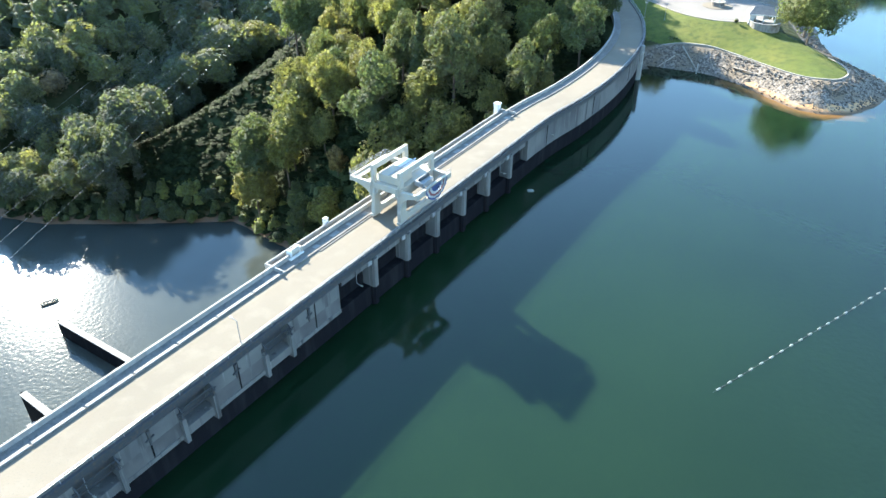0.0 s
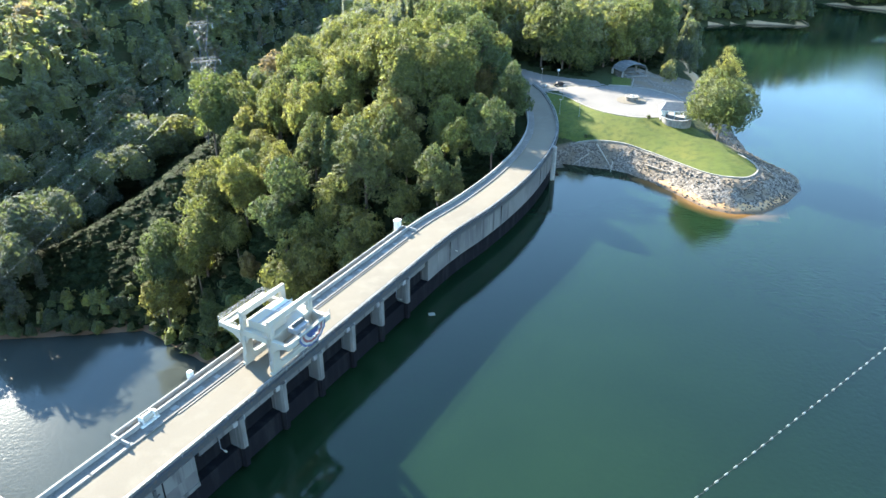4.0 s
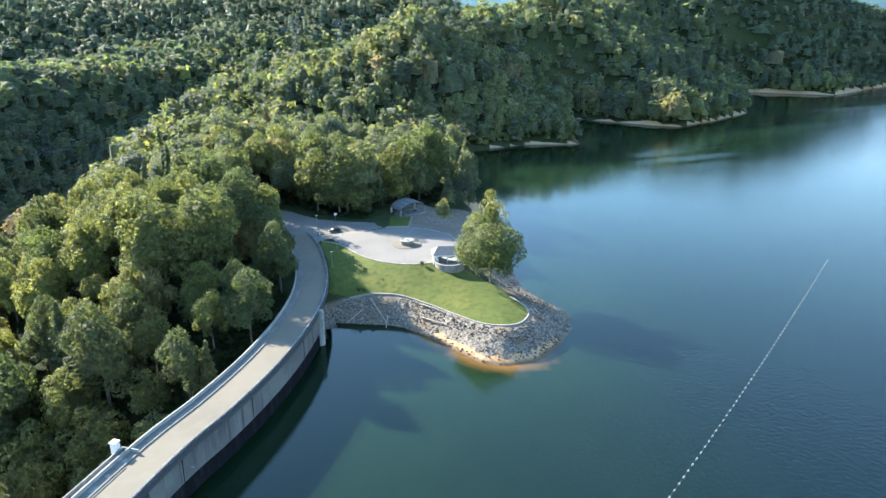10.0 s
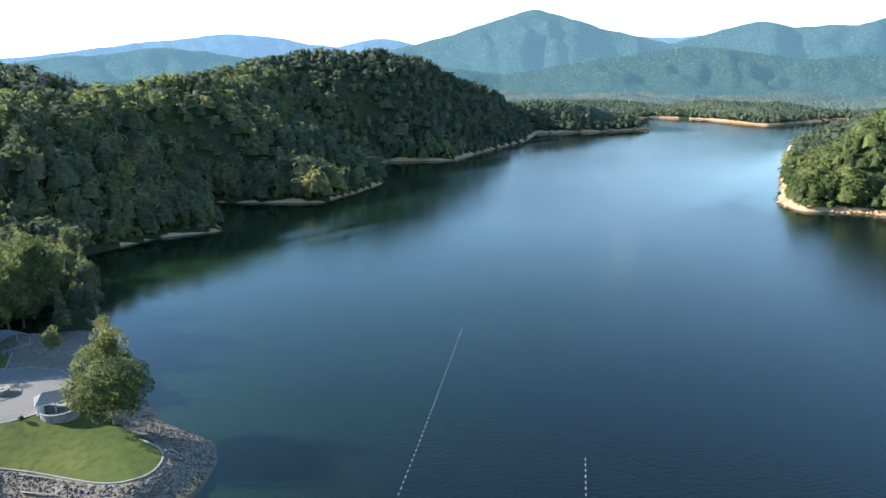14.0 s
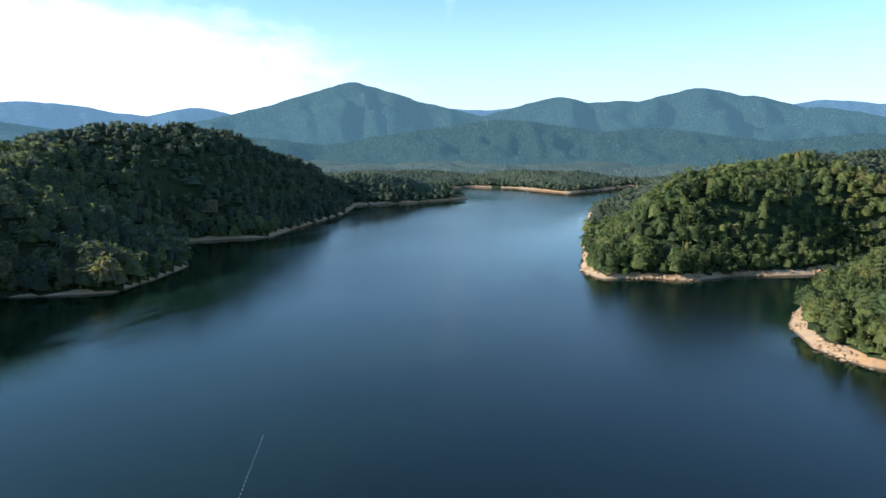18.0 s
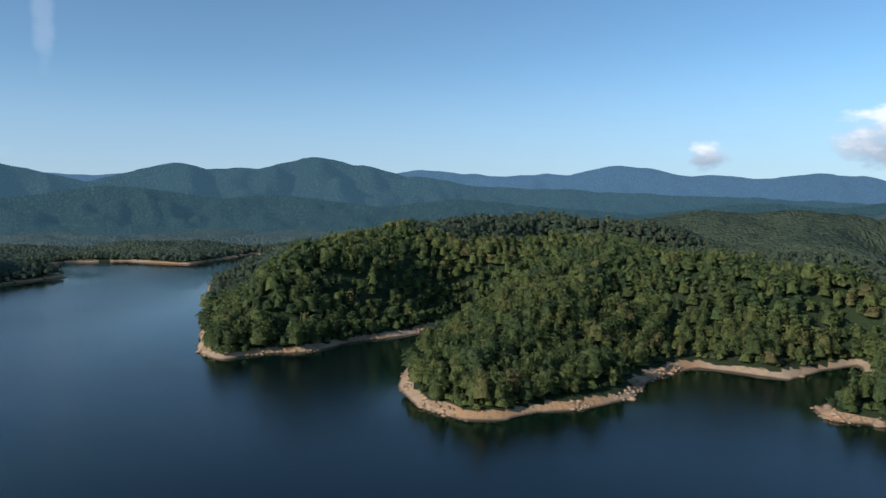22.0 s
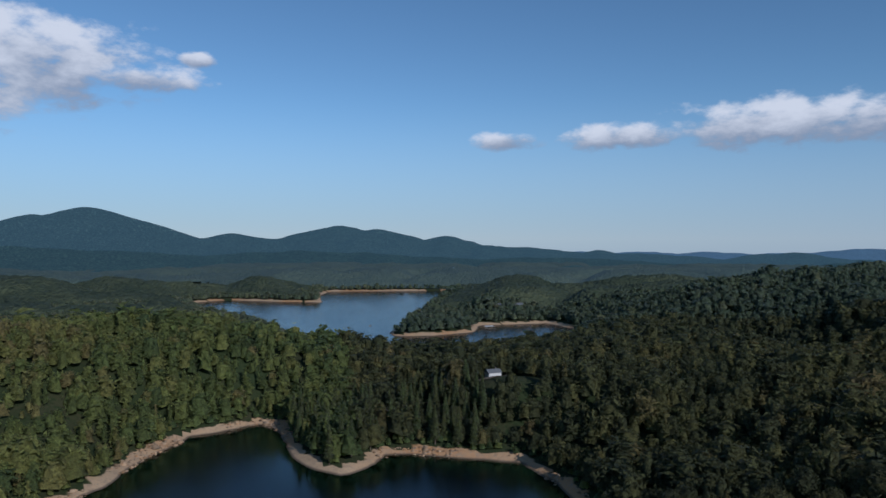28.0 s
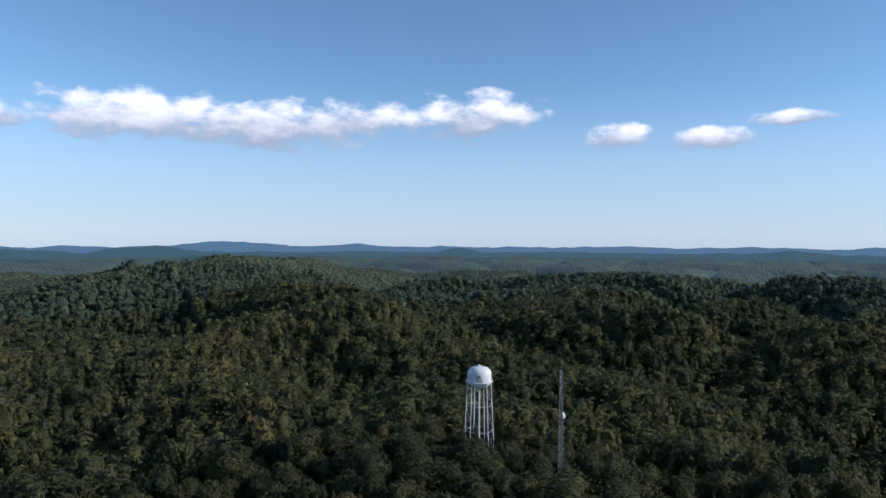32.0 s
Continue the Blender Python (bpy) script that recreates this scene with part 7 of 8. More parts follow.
def car(x, y, turn, paint, label):
    t = thing("car", pose(x, y, ground_z(x, y) + 0.06, 0, 0, turn), label, "car")
    bm = bmesh.new()
    prof = [(-2.25, 0.35), (-2.3, 0.85), (-2.0, 1.0), (-1.2, 1.05), (-0.55, 1.5), (1.2, 1.52), (1.95, 1.02), (2.25, 0.9), (2.25, 0.35)]
    a = [bm.verts.new((px, -0.88 + 0.16 * (pz > 1.2), pz)) for px, pz in prof]
    b = [bm.verts.new((px, 0.88 - 0.16 * (pz > 1.2), pz)) for px, pz in prof]
    bm.faces.new(a)
    bm.faces.new(b[::-1])
    for k in range(len(prof)):
        j = (k + 1) % len(prof)
        bm.faces.new((a[k], b[k], b[j], a[j]))
    part("body", bm, paint, t)
    boxed("side_window", t, M_GLASS, (-0.7, 1.25, -0.86, -0.80, 1.08, 1.42), (-0.7, 1.25, 0.80, 0.86, 1.08, 1.42))
    for px in (-1.4, 1.4):
        for py in (-0.82, 0.82):
            bm = bmesh.new()
            beam_into(bm, (px, py - 0.11, 0.33), (px, py + 0.11, 0.33), 0.66, sides=16)
            w_ = part("wheel", bm, M_BLACK, t)
            bm = bmesh.new()
            beam_into(bm, (px, py - 0.13, 0.33), (px, py + 0.13, 0.33), 0.34, sides=10)
            part("rim", bm, M_GALV, w_)
    for py in (-0.6, 0.6):
        boxed("headlight", t, M_WHITE, (-2.32, -2.24, py - 0.18, py + 0.18, 0.68, 0.82))
        boxed("tail_light", t, M_RED, (2.22, 2.28, py - 0.18, py + 0.18, 0.72, 0.86))
    return t


car(93.5, 289.5, 8, M_BLACK, "black parked car beside the junction")


def sign_post(x, y, h, w, mat, label):
    t = thing("sign_post", pose(x, y, ground_z(x, y), 0, 0, 15), label, "sign")
    bm = bmesh.new()
    beam_into(bm, (0, 0, -0.3), (0, 0, h), 0.12, sides=8)
    part("pole", bm, M_GALV, t)
    boxed("panel", t, mat, (-w / 2, w / 2, -0.1, -0.06, h - 0.9, h), bevel=0.02)
    return t


sign_post(97.2, 304.5, 3.0, 1.2, M_WHITE, "white square notice sign on a thin post")
sign_post(86.5, 283.5, 2.4, 0.5, M_WHITE, "small white road sign at the junction")


def yard_lamp(x, y, h):
    t = thing("yard_lamp", pose(x, y, ground_z(x, y)), "thin grey lamp pole standing on the lawn", "lamp post", "lamp poles on the headland")
    bm = bmesh.new()
    beam_into(bm, (0, 0, -0.3), (0, 0, h), 0.16, sides=8, w2=0.09)
    part("pole", bm, M_GALV, t)
    boxed("head", t, M_GALV, (-0.5, 0.5, -0.16, 0.16, h, h + 0.14), bevel=0.03)
    return t


yl = yard_lamp(85.0, 256.0, 5.5)
for x, y in ((90.0, 270.0), (91.0, 252.0), (88, 296)):
    copy_thing(yl, pose(x, y, ground_z(x, y)))


def shrub(x, y, r):
    t = thing("shrub", pose(x, y, ground_z(x, y)), "small round dark green shrub by the lawn edge", "shrub", "shrubs on the lawn")
    rng = np.random.RandomState(int(x * 7))
    v, f = crown(rng, r * 1.7, r, 110, 0.2, False, 2, 7, 0.05)
    ob = mesh_object("leaves", v, f, M_LEAF, True)
    point_values(ob, "tint", np.full(len(v), 0.15))
    ob.parent = t
    bm = bmesh.new()
    for k in range(4):
        beam_into(bm, (0, 0, -0.2), (0.4 * r * math.cos(k * 1.7), 0.4 * r * math.sin(k * 1.7), r), 0.06, sides=5)
    part("stems", bm, M_BARK, t)
    return t


for x, y, r in ((112.8, 242.6, 0.9), (117.6, 241.2, 0.7), (118.6, 240.8, 0.6), (89.5, 237.6, 0.9), (91.0, 237.4, 0.6)):
    shrub(x, y, r)

# ---- riprap ----
ROCK_RNG = np.random.RandomState(5)


def rock_mesh(seed):
    rng = np.random.RandomState(seed)
    bm = bmesh.new()
    bmesh.ops.create_icosphere(bm, subdivisions=1, radius=1.0)
    for v in bm.verts:
        v.co = Vector((v.co.x * rng.uniform(0.75, 1.25), v.co.y * rng.uniform(0.6, 1.05), v.co.z * rng.uniform(0.45, 0.85)))
    return finish(bm, "rock", M_ROCK)


rocks = [rock_mesh(k) for k in range(8)]
rx, ry = ROCK_RNG.uniform(78, 154, 26000), ROCK_RNG.uniform(183, 300, 26000)
rz, rsh, rd, rdr, rhd = terrain(rx, ry)
near_wall = np.min([np.hypot(rx - px, ry - py) for px, py in LINE[::2]], axis=0)
rok = (rd > 0.3) & (rd < 15) & (rhd < -0.6) & (near_wall > 6) & ((ry < 262) | (rd < 6)) & (rz < 8)
rok &= ROCK_RNG.rand(26000) < 0.30 + 0.55 * smooth(fbm(rx / 9.0, ry / 9.0, 2), 0.4, 0.6)
rx, ry, rz = rx[rok], ry[rok], rz[rok]
rs_ = np.exp(ROCK_RNG.normal(-1.38, 0.40, len(rx)))
order = np.argsort(-rs_)
riprap = thing("riprap", Matrix.Identity(4), "bank of grey-brown broken riprap rocks round the headland", "rocks")
for k in order[:290]:
    ob = new("rock", rocks[k % 8])
    ob.parent = riprap
    ob.matrix_basis = pose(rx[k], ry[k], rz[k] + rs_[k] * 0.15, ROCK_RNG.uniform(-25, 25), ROCK_RNG.uniform(-25, 25), ROCK_RNG.uniform(0, 360)) @ Matrix.Scale(rs_[k], 4)
rv, rf, base = [], [], 0
base_v = [np.array([v.co for v in r.vertices]) for r in rocks]
base_f = [np.array([p.vertices for p in r.polygons]) for r in rocks]
for k in order[290:]:
    a = ROCK_RNG.uniform(0, 2 * np.pi)
    v = base_v[k % 8] * rs_[k]
    v = np.stack([v[:, 0] * np.cos(a) - v[:, 1] * np.sin(a) + rx[k], v[:, 0] * np.sin(a) + v[:, 1] * np.cos(a) + ry[k], v[:, 2] + rz[k] + rs_[k] * 0.1], -1)
    rv.append(v)
    rf.append(base_f[k % 8] + base)
    base += len(v)
small = mesh_object("small_rocks", np.concatenate(rv), np.concatenate(rf), M_ROCK)
tagged(small, "loose grey-brown stones on the headland bank", "rocks", kind="stuff")


def log(x0, y0, x1, y1, r):
    z0, z1 = ground_z(x0, y0) + r + 0.35, ground_z(x1, y1) + r + 0.35
    t = thing("driftwood_log", pose(x0, y0, z0), "bleached grey driftwood log lying on the rocks", "log", "driftwood on the shore")
    bm = bmesh.new()
    beam_into(bm, (0, 0, 0), (x1 - x0, y1 - y0, z1 - z0), r * 2, sides=8, w2=r)
    part("stem", bm, M_WOOD, t)
    bm = bmesh.new()
    mx_, my_, mz_ = (x1 - x0) * 0.6, (y1 - y0) * 0.6, (z1 - z0) * 0.6
    beam_into(bm, (mx_, my_, mz_), (mx_ + 0.8, my_ + 0.5, mz_ + 0.8), r * 0.7, sides=5, w2=r * 0.3)
    part("branch_stub", bm, M_WOOD, t)
    return t


for a in ((92, 233, 94.5, 224, 0.28), (89, 231, 83, 229, 0.2), (95.5, 226, 93.5, 221.5, 0.22), (104, 219, 109, 210.5, 0.25), (106, 222, 110, 215, 0.2), (136, 206, 140, 200, 0.22)):
    log(*a)




def place_tree(seed, x, y, height, radius, count, size, tint, label, group="", conifer=False, lobes=24, low=0.1):
    return tree(tree_meshes(seed, height, radius, count, size, conifer, tint, lobes, low), pose(x, y, ground_z(x, y) - 0.2), label, group)


place_tree(97, 131.2, 227.5, 24.5, 10.4, 8500, 0.64, 0.40, "large broadleaf tree with a sunlit yellow-green crown on the lawn", lobes=52, low=0.0)
place_tree(92, 135.5, 238.0, 28.5, 6.6, 2600, 0.6, 0.66, "tall pale green tree on the rocky back shore")


# ---- overhead line ----
def pylon(x, y, base, height, turn, label):
    """A waisted lattice tower: splayed legs, a narrow waist, a head that opens to one wide crossarm, and two peaks."""
    t = thing("transmission_tower", pose(x, y, base, 0, 0, turn), label, "pylon", "transmission towers")
    h = height
    arm, waist = h - 4.2, h - 15.5
    wide = lambda z: 1.5 + 3.6 * (1 - z / waist) if z < waist else 1.5 + 2.6 * (z - waist) / (arm - waist)
    deep = lambda z: 1.5 + 3.6 * (1 - z / waist) if z < waist else 1.5 - 0.7 * (z - waist) / (arm - waist)
    levels = [waist * k for k in (0, 0.26, 0.48, 0.68, 0.85, 1.0)] + [waist + (arm - waist) * k for k in (0.35, 0.7, 1.0)]
    ring = [(-1, -1), (1, -1), (1, 1), (-1, 1)]
    corner = lambda c, z: (c[0] * wide(z), c[1] * deep(z), z)
    for c in ring:
        bm = bmesh.new()
        for a, b in zip(levels, levels[1:]):
            beam_into(bm, corner(c, a), corner(c, b), 0.19)
        part("leg", bm, M_PYLON, t)
    for a, b in zip(levels, levels[1:]):
        bm = bmesh.new()
        for k in range(4):
            p, q = ring[k], ring[(k + 1) % 4]
            beam_into(bm, corner(p, a), corner(q, b), 0.10)
            beam_into(bm, corner(q, a), corner(p, b), 0.10)
            beam_into(bm, corner(p, b), corner(q, b), 0.12)
        part("bracing", bm, M_PYLON, t)
    bm = bmesh.new()
    for sy in (-0.8, 0.8):
        beam_into(bm, (-6.6, sy * 0.3, arm), (6.6, sy * 0.3, arm), 0.17)
        beam_into(bm, (-4.3, sy, arm + 1.5), (4.3, sy, arm + 1.5), 0.15)
        for sx in (-1, 1):
            beam_into(bm, (sx * 6.6, sy * 0.3, arm), (sx * 4.3, sy, arm + 1.5), 0.12)
        for k in range(6):
            u = -4.3 + k * 1.72
            beam_into(bm, (u, sy * 0.6, arm if k % 2 else arm + 1.5), (min(u + 1.72, 4.3), sy * 0.6, arm + 1.5 if k % 2 else arm), 0.09)
    part("crossarm", bm, M_PYLON, t)
    for k in (-1, 0, 1):
        bm = bmesh.new()
        lathe_into(bm, [(0.10, -2.1), (0.17, -1.8), (0.10, -1.4), (0.17, -1.0), (0.10, -0.5), (0.05, 0)], 6, (k * 6.2, 0, arm))
        part("insulator", bm, M_WHITE, t)
    for sx in (-1, 1):
        bm = bmesh.new()
        for sy in (-0.6, 0.6):
            beam_into(bm, (sx * 4.2, sy, arm + 1.5), (sx * 4.5, 0, h), 0.12)
        beam_into(bm, (sx * 2.9, 0, arm + 1.5), (sx * 4.5, 0, h), 0.10)
        part("peak", bm, M_PYLON, t)
    return t


PYLONS = [(-52.5, 338.2, 16.8), (-65.0, 396.2, 22.0), (157, 724, 80), (198, 722, 78), (355, 885, 100), (380, 880, 102)]     # the last number: the height of the peaks
for k, (x, y, top) in enumerate(PYLONS):
    b = ground_z(x, y)
    pylon(x, y, b, max(30.0, top - b), 20, "tall grey steel lattice transmission tower above the woods" if k < 2 else "distant grey lattice transmission tower over the trees")


def cable(name, a, b, sag, r, label, group):
    t = thing(name, pose(*a), label, "cable", group)
    bm = bmesh.new()
    a, b = Vector(a), Vector(b)
    n = 24
    pts = [(b - a) * (k / n) - Vector((0, 0, sag * 4 * (k / n) * (1 - k / n))) for k in range(n + 1)]
    for p, q in zip(pts, pts[1:]):
        beam_into(bm, p, q, r * 2, sides=3)
    part("strand", bm, M_GALV, t)
    return t


c20, s20 = math.cos(radians(20)), math.sin(radians(20))
for x, y, top, far_x in ((PYLONS[0][0], PYLONS[0][1], 10.5, -128), (PYLONS[1][0], PYLONS[1][1], 15.7, -152)):
    for w in (-6.2, 0.0, 6.2):
        cable("power_line", (x + w * c20, y + w * s20, top), (far_x + w * 1.3, 120, -32), 3.0, 0.016, "thin grey overhead power line crossing the gorge", "power lines")
        cable("power_line", (x + w * c20, y + w * s20, top), ((157 if top < 12 else 198) + w, 724, 72), 9.0, 0.014, "thin grey overhead power line over the woods", "power lines")


# ---- boom of floats on the lake ----
def float_buoy():
    t = thing("boom_float", pose(46, 79, 0), "white cylindrical boom float on a cable in the lake", "buoy", "boom floats")
    bm = bmesh.new()
    bm2 = [(0.06, -0.45), (0.15, -0.4), (0.17, 0), (0.15, 0.4), (0.06, 0.45)]
    lathe_into(bm, bm2, 10)
    bmesh.ops.rotate(bm, verts=bm.verts[:], matrix=Matrix.Rotation(math.pi / 2, 3, "Y"))
    part("float", bm, M_BUOY, t, smooth_shade=True)
    bm = bmesh.new()
    beam_into(bm, (-1.35, 0, -0.02), (1.35, 0, -0.02), 0.05, sides=4)
    part("cable_link", bm, M_DARKST, t)
    return t


def boom(a, b, first=None, bow=2.0):
    n = int(math.dist(a, b) / 2.7)
    for k in range(n):
        f = k / n
        px, py = a[0] + (b[0] - a[0]) * f, a[1] + (b[1] - a[1]) * f - bow * math.sin(math.pi * f)
        m = pose(px, py, 0.05, 0, 0, math.degrees(math.atan2(b[1] - a[1], b[0] - a[0])))
        if first is None:
            first = float_buoy()
            first.matrix_basis = m
        else:
            copy_thing(first, m)
    return first


bf = boom((47, 78.8), (272, 219.1))
boom((188, 110), (217, 127.8), bf, 0.0)


def marker_buoy(x, y):
    t = thing("marker_float", pose(x, y, 0), "small white box float on the dark water by the dam", "buoy")
    boxed("deck", t, M_BUOY, (-0.7, 0.7, -0.5, 0.5, -0.15, 0.25), bevel=0.08)
    boxed("fender", t, M_DARKST, (-0.75, 0.75, -0.55, 0.55, -0.2, -0.06))
    return t


marker_buoy(*dam_xy(133.5, -62))


# ---- water tower and radio mast on the west bank ----
def water_tower(x, y):
    base = ground_z(x, y)
    t = thing("water_tower", pose(x, y, base), "white steel water tower on six slender legs", "water tower")
    top = 69.0 - base
    r, hgt = 5.6, 9.6
    bm = bmesh.new()
    z0 = top - hgt
    prof = [(0.6, z0 - 0.6), (3.2, z0 - 0.3), (5.0, z0 + 1.2), (r, z0 + 2.6), (r, z0 + 6.0), (5.3, z0 + 7.6), (4.0, z0 + 8.8), (2.0, z0 + 9.45), (0.3, z0 + 9.6)]
    lathe_into(bm, prof, 36)
    tank = part("tank", bm, M_TANK, t, "white painted steel tank", smooth_shade=True)
    bm = bmesh.new()
    lathe_into(bm, [(r + 0.02, z0 + 2.5), (r + 0.75, z0 + 2.5), (r + 0.75, z0 + 2.62), (r + 0.02, z0 + 2.62)], 36)
    part("balcony", bm, M_WHITE, t)
    bm = bmesh.new()
    for k in range(24):
        a = 2 * math.pi * k / 24
        c, s = (r + 0.72) * math.cos(a), (r + 0.72) * math.sin(a)
        beam_into(bm, (c, s, z0 + 2.6), (c, s, z0 + 3.6), 0.05)
        a2 = 2 * math.pi * (k + 1) / 24
        beam_into(bm, (c, s, z0 + 3.6), ((r + 0.72) * math.cos(a2), (r + 0.72) * math.sin(a2), z0 + 3.6), 0.05)
    part("railing", bm, M_WHITE, t)
    feet, heads = [], []
    for k in range(6):
        a = 2 * math.pi * (k + 0.25) / 6
        feet.append((7.2 * math.cos(a), 7.2 * math.sin(a), -1.0))
        heads.append((5.5 * math.cos(a), 5.5 * math.sin(a), z0 + 2.5))
        bm = bmesh.new()
        beam_into(bm, feet[-1], heads[-1], 0.42, sides=8)
        part("leg", bm, M_WHITE, t)
    for f in (0.34, 0.68):
        bm = bmesh.new()
        ring = [Vector(a).lerp(Vector(b), f) for a, b in zip(feet, heads)]
        for p, q in zip(ring, ring[1:] + ring[:1]):
            beam_into(bm, p, q, 0.2, sides=6)
        part("strut", bm, M_WHITE, t)
    for f0, f1 in ((0.02, 0.34), (0.34, 0.68), (0.68, 0.98)):
        bm = bmesh.new()
        lo = [Vector(a).lerp(Vector(b), f0) for a, b in zip(feet, heads)]
        hi = [Vector(a).lerp(Vector(b), f1) for a, b in zip(feet, heads)]
        for k in range(6):
            j = (k + 1) % 6
            beam_into(bm, lo[k], hi[j], 0.05, sides=4)
            beam_into(bm, lo[j], hi[k], 0.05, sides=4)
        part("tie_rod", bm, M_WHITE, t)
    bm = bmesh.new()
    beam_into(bm, (0, 0, -1), (0, 0, z0 - 0.4), 0.85, sides=12)
    part("riser", bm, M_WHITE, t)
    bm = bmesh.new()
    lathe_into(bm, [(0.5, z0 + 9.55), (0.5, z0 + 10.1), (0.2, z0 + 10.4)], 10)
    part("vent", bm, M_WHITE, t)
    # dark emblem marks and a line of unreadable lettering, as plain shapes on the tank
    toward = math.atan2(9 - y, 100 - x)
    for da, dz, w, h in ((0.02, 5.6, 0.8, 0.7), (-0.14, 4.7, 0.7, 0.6), (0.10, 4.9, 0.5, 0.4)):
        a = toward + da
        m = pose((r + 0.03) * math.cos(a), (r + 0.03) * math.sin(a), z0 + dz, 0, 0, math.degrees(a))
        boxed("emblem", t, M_BLACK, (-0.03, 0.03, -w / 2, w / 2, -h / 2, h / 2), bevel=0.0, m=m)
    for k in range(7):
        a = toward - 0.22 + 0.075 * k
        m = pose((r + 0.03) * math.cos(a), (r + 0.03) * math.sin(a), z0 + 3.6, 0, 0, math.degrees(a))
        boxed("letter_bar", t, M_GREYMARK, (-0.03, 0.03, -0.14, 0.14, -0.35, 0.35), m=m)
    return t


M_TANK = material("white_tank_paint", (0.70, 0.71, 0.69), 0.45, grain=[(0.4, 4, (0.62, 0.63, 0.60), 0.45, 0.7), ((1.5, 1.5, 0.15), 6, (0.50, 0.48, 0.43), 0.60, 0.78)])
M_GREYMARK = material("faded_grey_mark", (0.30, 0.31, 0.33), 0.6)
water_tower(-163.6, -187.6)


def radio_mast(x, y):
    base = ground_z(x, y)
    top = 73.5 - base
    t = thing("radio_mast", pose(x, y, base), "slim grey lattice radio mast with a white dish", "mast")
    corner = lambda k, z: (1.9 * (1 - 0.62 * z / top) * math.cos(2.1 * k), 1.9 * (1 - 0.62 * z / top) * math.sin(2.1 * k), z)
    for k in range(3):
        bm = bmesh.new()
        beam_into(bm, corner(k, -1), corner(k, top), 0.16)
        part("leg", bm, M_GALV, t)
    n = 22
    for i in range(n):
        bm = bmesh.new()
        za, zb = top * i / n, top * (i + 1) / n
        for k in range(3):
            beam_into(bm, corner(k, za), corner((k + 1) % 3, zb), 0.09)
            beam_into(bm, corner((k + 1) % 3, za), corner(k, zb), 0.09)
            beam_into(bm, corner(k, zb), corner((k + 1) % 3, zb), 0.09)
        part("bracing", bm, M_GALV, t)
    bm = bmesh.new()
    lathe_into(bm, [(0.1, 0.5), (0.9, 0.42), (1.45, 0.1), (1.5, -0.3), (1.45, -0.34), (1.0, -0.05), (0.1, 0.05)], 20)
    part("dish", bm, M_WHITE, t, "white microwave dish", m=pose(1.6, 2.4, 55.3 - base, 80, 0, 200), smooth_shade=True)
    bm = bmesh.new()
    beam_into(bm, (0.4, 0.6, 55.3 - base), (1.6, 2.2, 55.3 - base), 0.2, sides=6)
    part("dish_arm", bm, M_GALV, t)
    bm = bmesh.new()
    beam_into(bm, (0, 0, top), (0, 0, top + 3), 0.08, sides=5)
    part("aerial", bm, M_GALV, t)
    return t


radio_mast(-158.7, -141.3)


# ---- houses, docks ----
def house(x, y, turn, wall, roof, label, size=1.0):
    z = ground_z(x, y)
    t = thing("house", pose(x, y, z, 0, 0, turn) @ Matrix.Scale(size, 4), label, "house")
    boxed("wall", t, wall, (-6.5, 6.5, -4.5, 4.5, -2.0, 4.6), bevel=0.03)
    bm = bmesh.new()
    v = [bm.verts.new(p) for p in ((-7.1, -5.1, 4.5), (7.1, -5.1, 4.5), (7.1, 5.1, 4.5), (-7.1, 5.1, 4.5), (-7.1, 0, 7.6), (7.1, 0, 7.6))]
    for f in ((0, 1, 5, 4), (2, 3, 4, 5), (1, 2, 5), (3, 0, 4), (3, 2, 1, 0)):
        bm.faces.new([v[k] for k in f])
    rf_ = part("roof", bm, roof, t)
    boxed("chimney", rf_, M_STONE, (2.6, 3.4, 0.8, 1.6, 5.5, 8.6), bevel=0.02)
    for k in range(4):
        for zz in (1.0, 3.2):
            w_ = boxed("window", t, M_WHITE, (-5.2 + 3.1 * k, -3.9 + 3.1 * k, 4.5, 4.56, zz - 0.1, zz + 1.3))
            boxed("pane", w_, M_GLASS, (-5.1 + 3.1 * k, -4.0 + 3.1 * k, 4.562, 4.58, zz, zz + 1.2))
    boxed("porch", t, M_WOOD, (-6.5, 6.5, 4.6, 7.0, 2.1, 2.3), (-6.3, -6.1, 6.7, 6.9, -2, 2.1), (6.1, 6.3, 6.7, 6.9, -2, 2.1), (-6.5, 6.5, 6.9, 7.0, 2.3, 3.2))
    return t


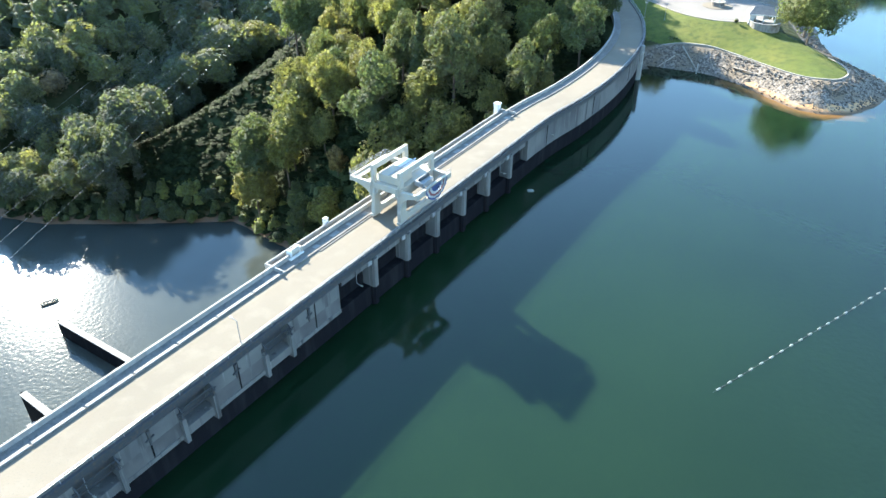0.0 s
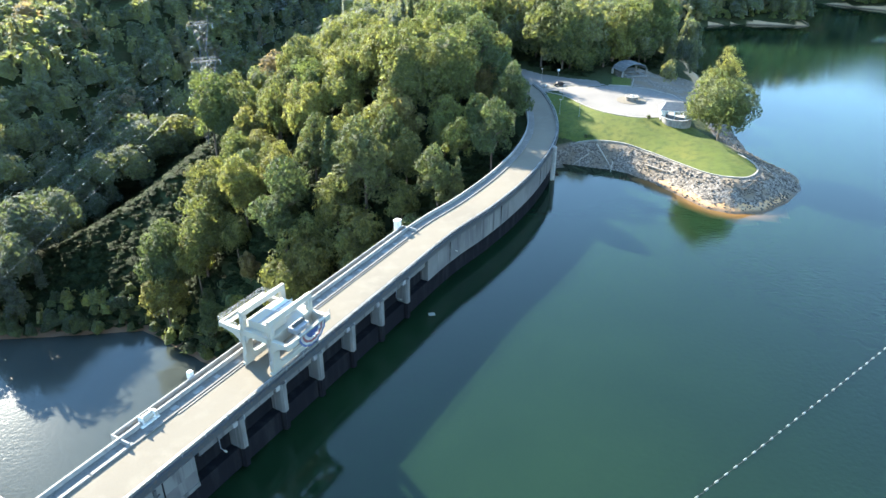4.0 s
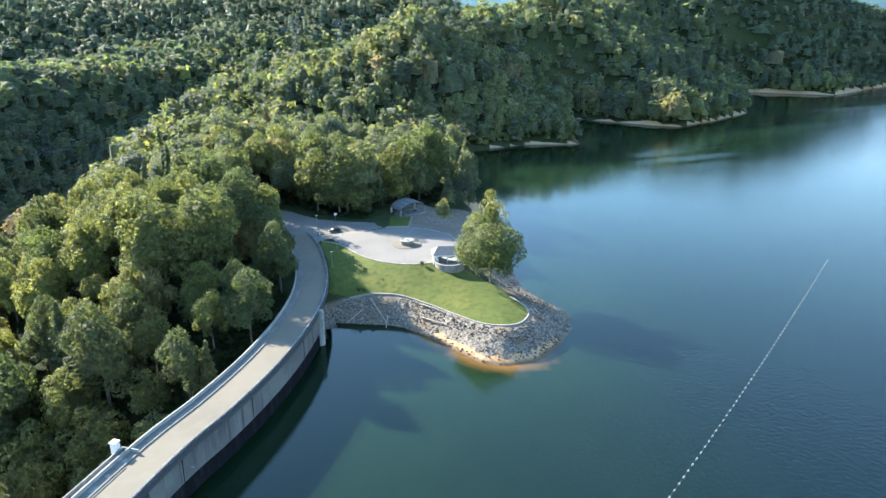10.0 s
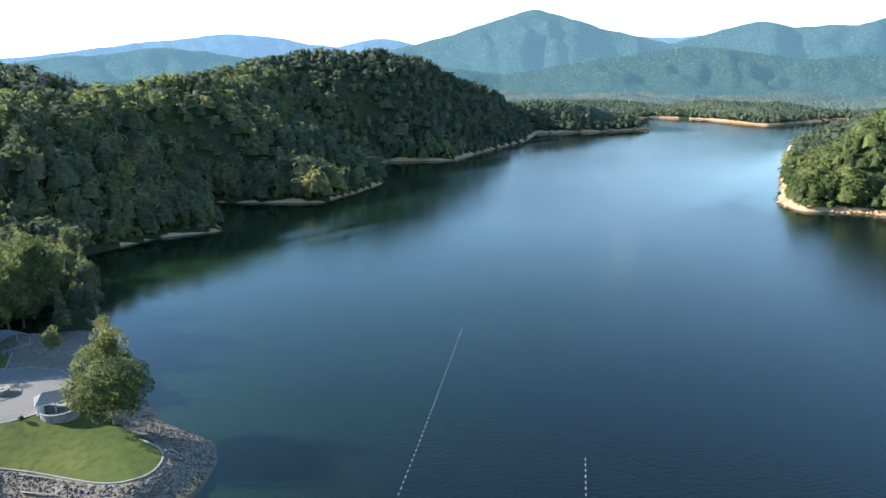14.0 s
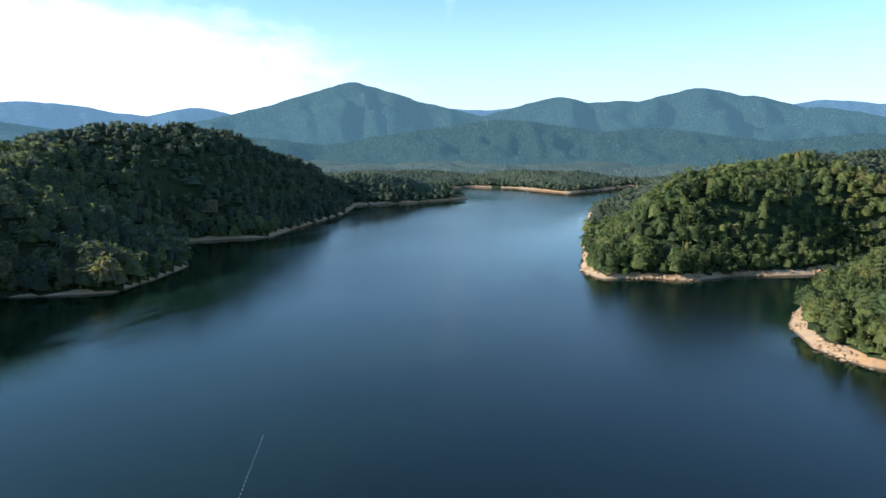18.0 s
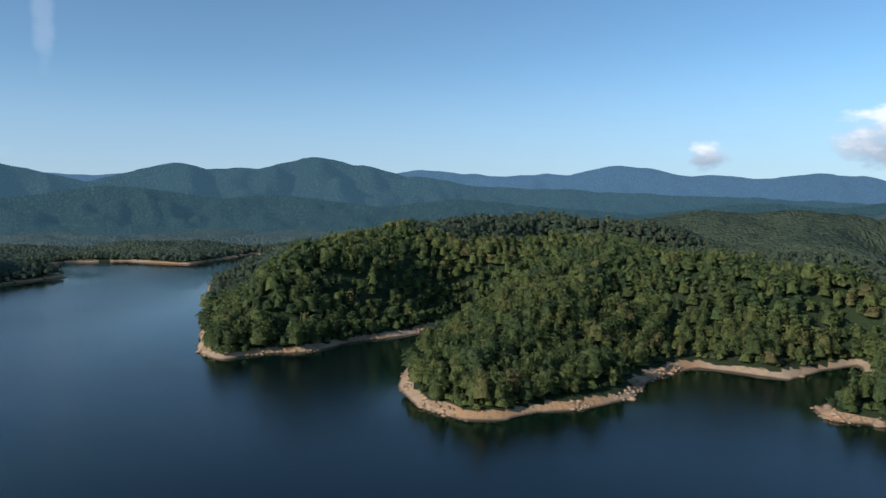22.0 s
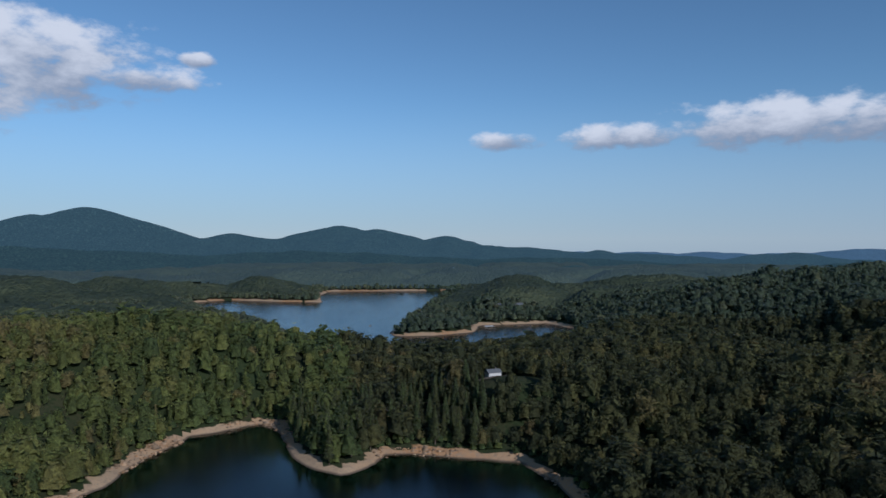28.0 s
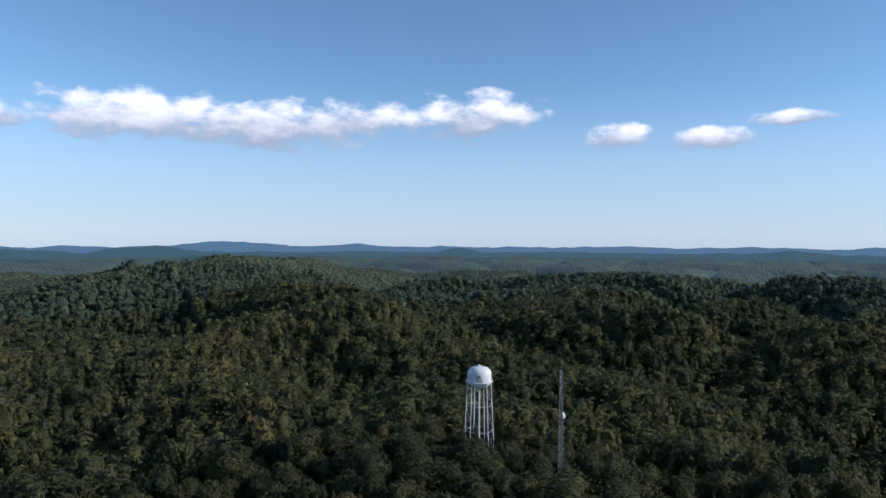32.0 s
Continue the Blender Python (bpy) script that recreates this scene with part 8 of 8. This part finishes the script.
house(55, -482, 200, M_WHITE, M_ROOF, "white two-storey house with grey roof among trees", 0.75)
house(-154.3, -296, 215, M_WHITE, M_ROOF, "small white house in a dark forest clearing", 0.55)
house(-20, -1120, 190, M_WHITE, M_ROOF, "white lakeside house among distant trees")
house(-52, -1135, 170, M_STONE, M_ROOF, "stone lakeside house among distant trees")


def yard(x, y, r, seed):
    """A worn dirt yard that lies just over the ground."""
    rng = np.random.RandomState(seed)
    a = np.linspace(0, 2 * np.pi, 28, endpoint=False)
    edge = r * (0.8 + 0.4 * rng.rand(28))
    vs = [(x, y)] + [(x + k * e * math.cos(t), y + k * e * math.sin(t)) for k in (0.5, 1.0) for t, e in zip(a, edge)]
    vx, vy = np.array(vs).T
    vz = terrain(vx, vy)[0] + 0.35
    fs = [(0, 1 + i, 1 + (i + 1) % 28) for i in range(28)]
    for i in range(28):
        p, q = 1 + i, 1 + (i + 1) % 28
        fs += [(p, p + 28, q + 28), (p, q + 28, q)]
    ob = mesh_object("yard", np.stack([vx, vy, vz], -1), np.array(fs), M_YARD, True)
    return tagged(ob, "bare tan dirt yard beside the house", "yard", kind="structure")


yard(57, -466, 11, 5)


def dock(x, y, turn, length, label):
    t = thing("boat_dock", pose(x, y, 0, 0, 0, turn), label, "dock")
    boxed("deck", t, M_WOOD, (-length / 2, length / 2, -1.2, 1.2, 0.3, 0.55), bevel=0.02)
    boxed("canopy", t, M_WHITE, (-length / 2, length / 2, -4.5, 4.5, 3.6, 3.8), bevel=0.02)
    for k in range(int(length / 8) + 1):
        px = -length / 2 + 8 * k
        boxed("post", t, M_GALV, (px - 0.12, px + 0.12, -4.2, -3.96, -1.5, 3.6), (px - 0.12, px + 0.12, 3.96, 4.2, -1.5, 3.6))
        boxed("finger_pier", t, M_WOOD, (px - 0.5, px + 0.5, -8, 8, 0.3, 0.5))
    return t


dock(165, -818, 28, 64, "long covered marina dock with white roof on the far lake")
dock(10, -985, 20, 14, "small white-roofed boat dock below the clay bank")
motorboat(181, -1024, 0, 60)
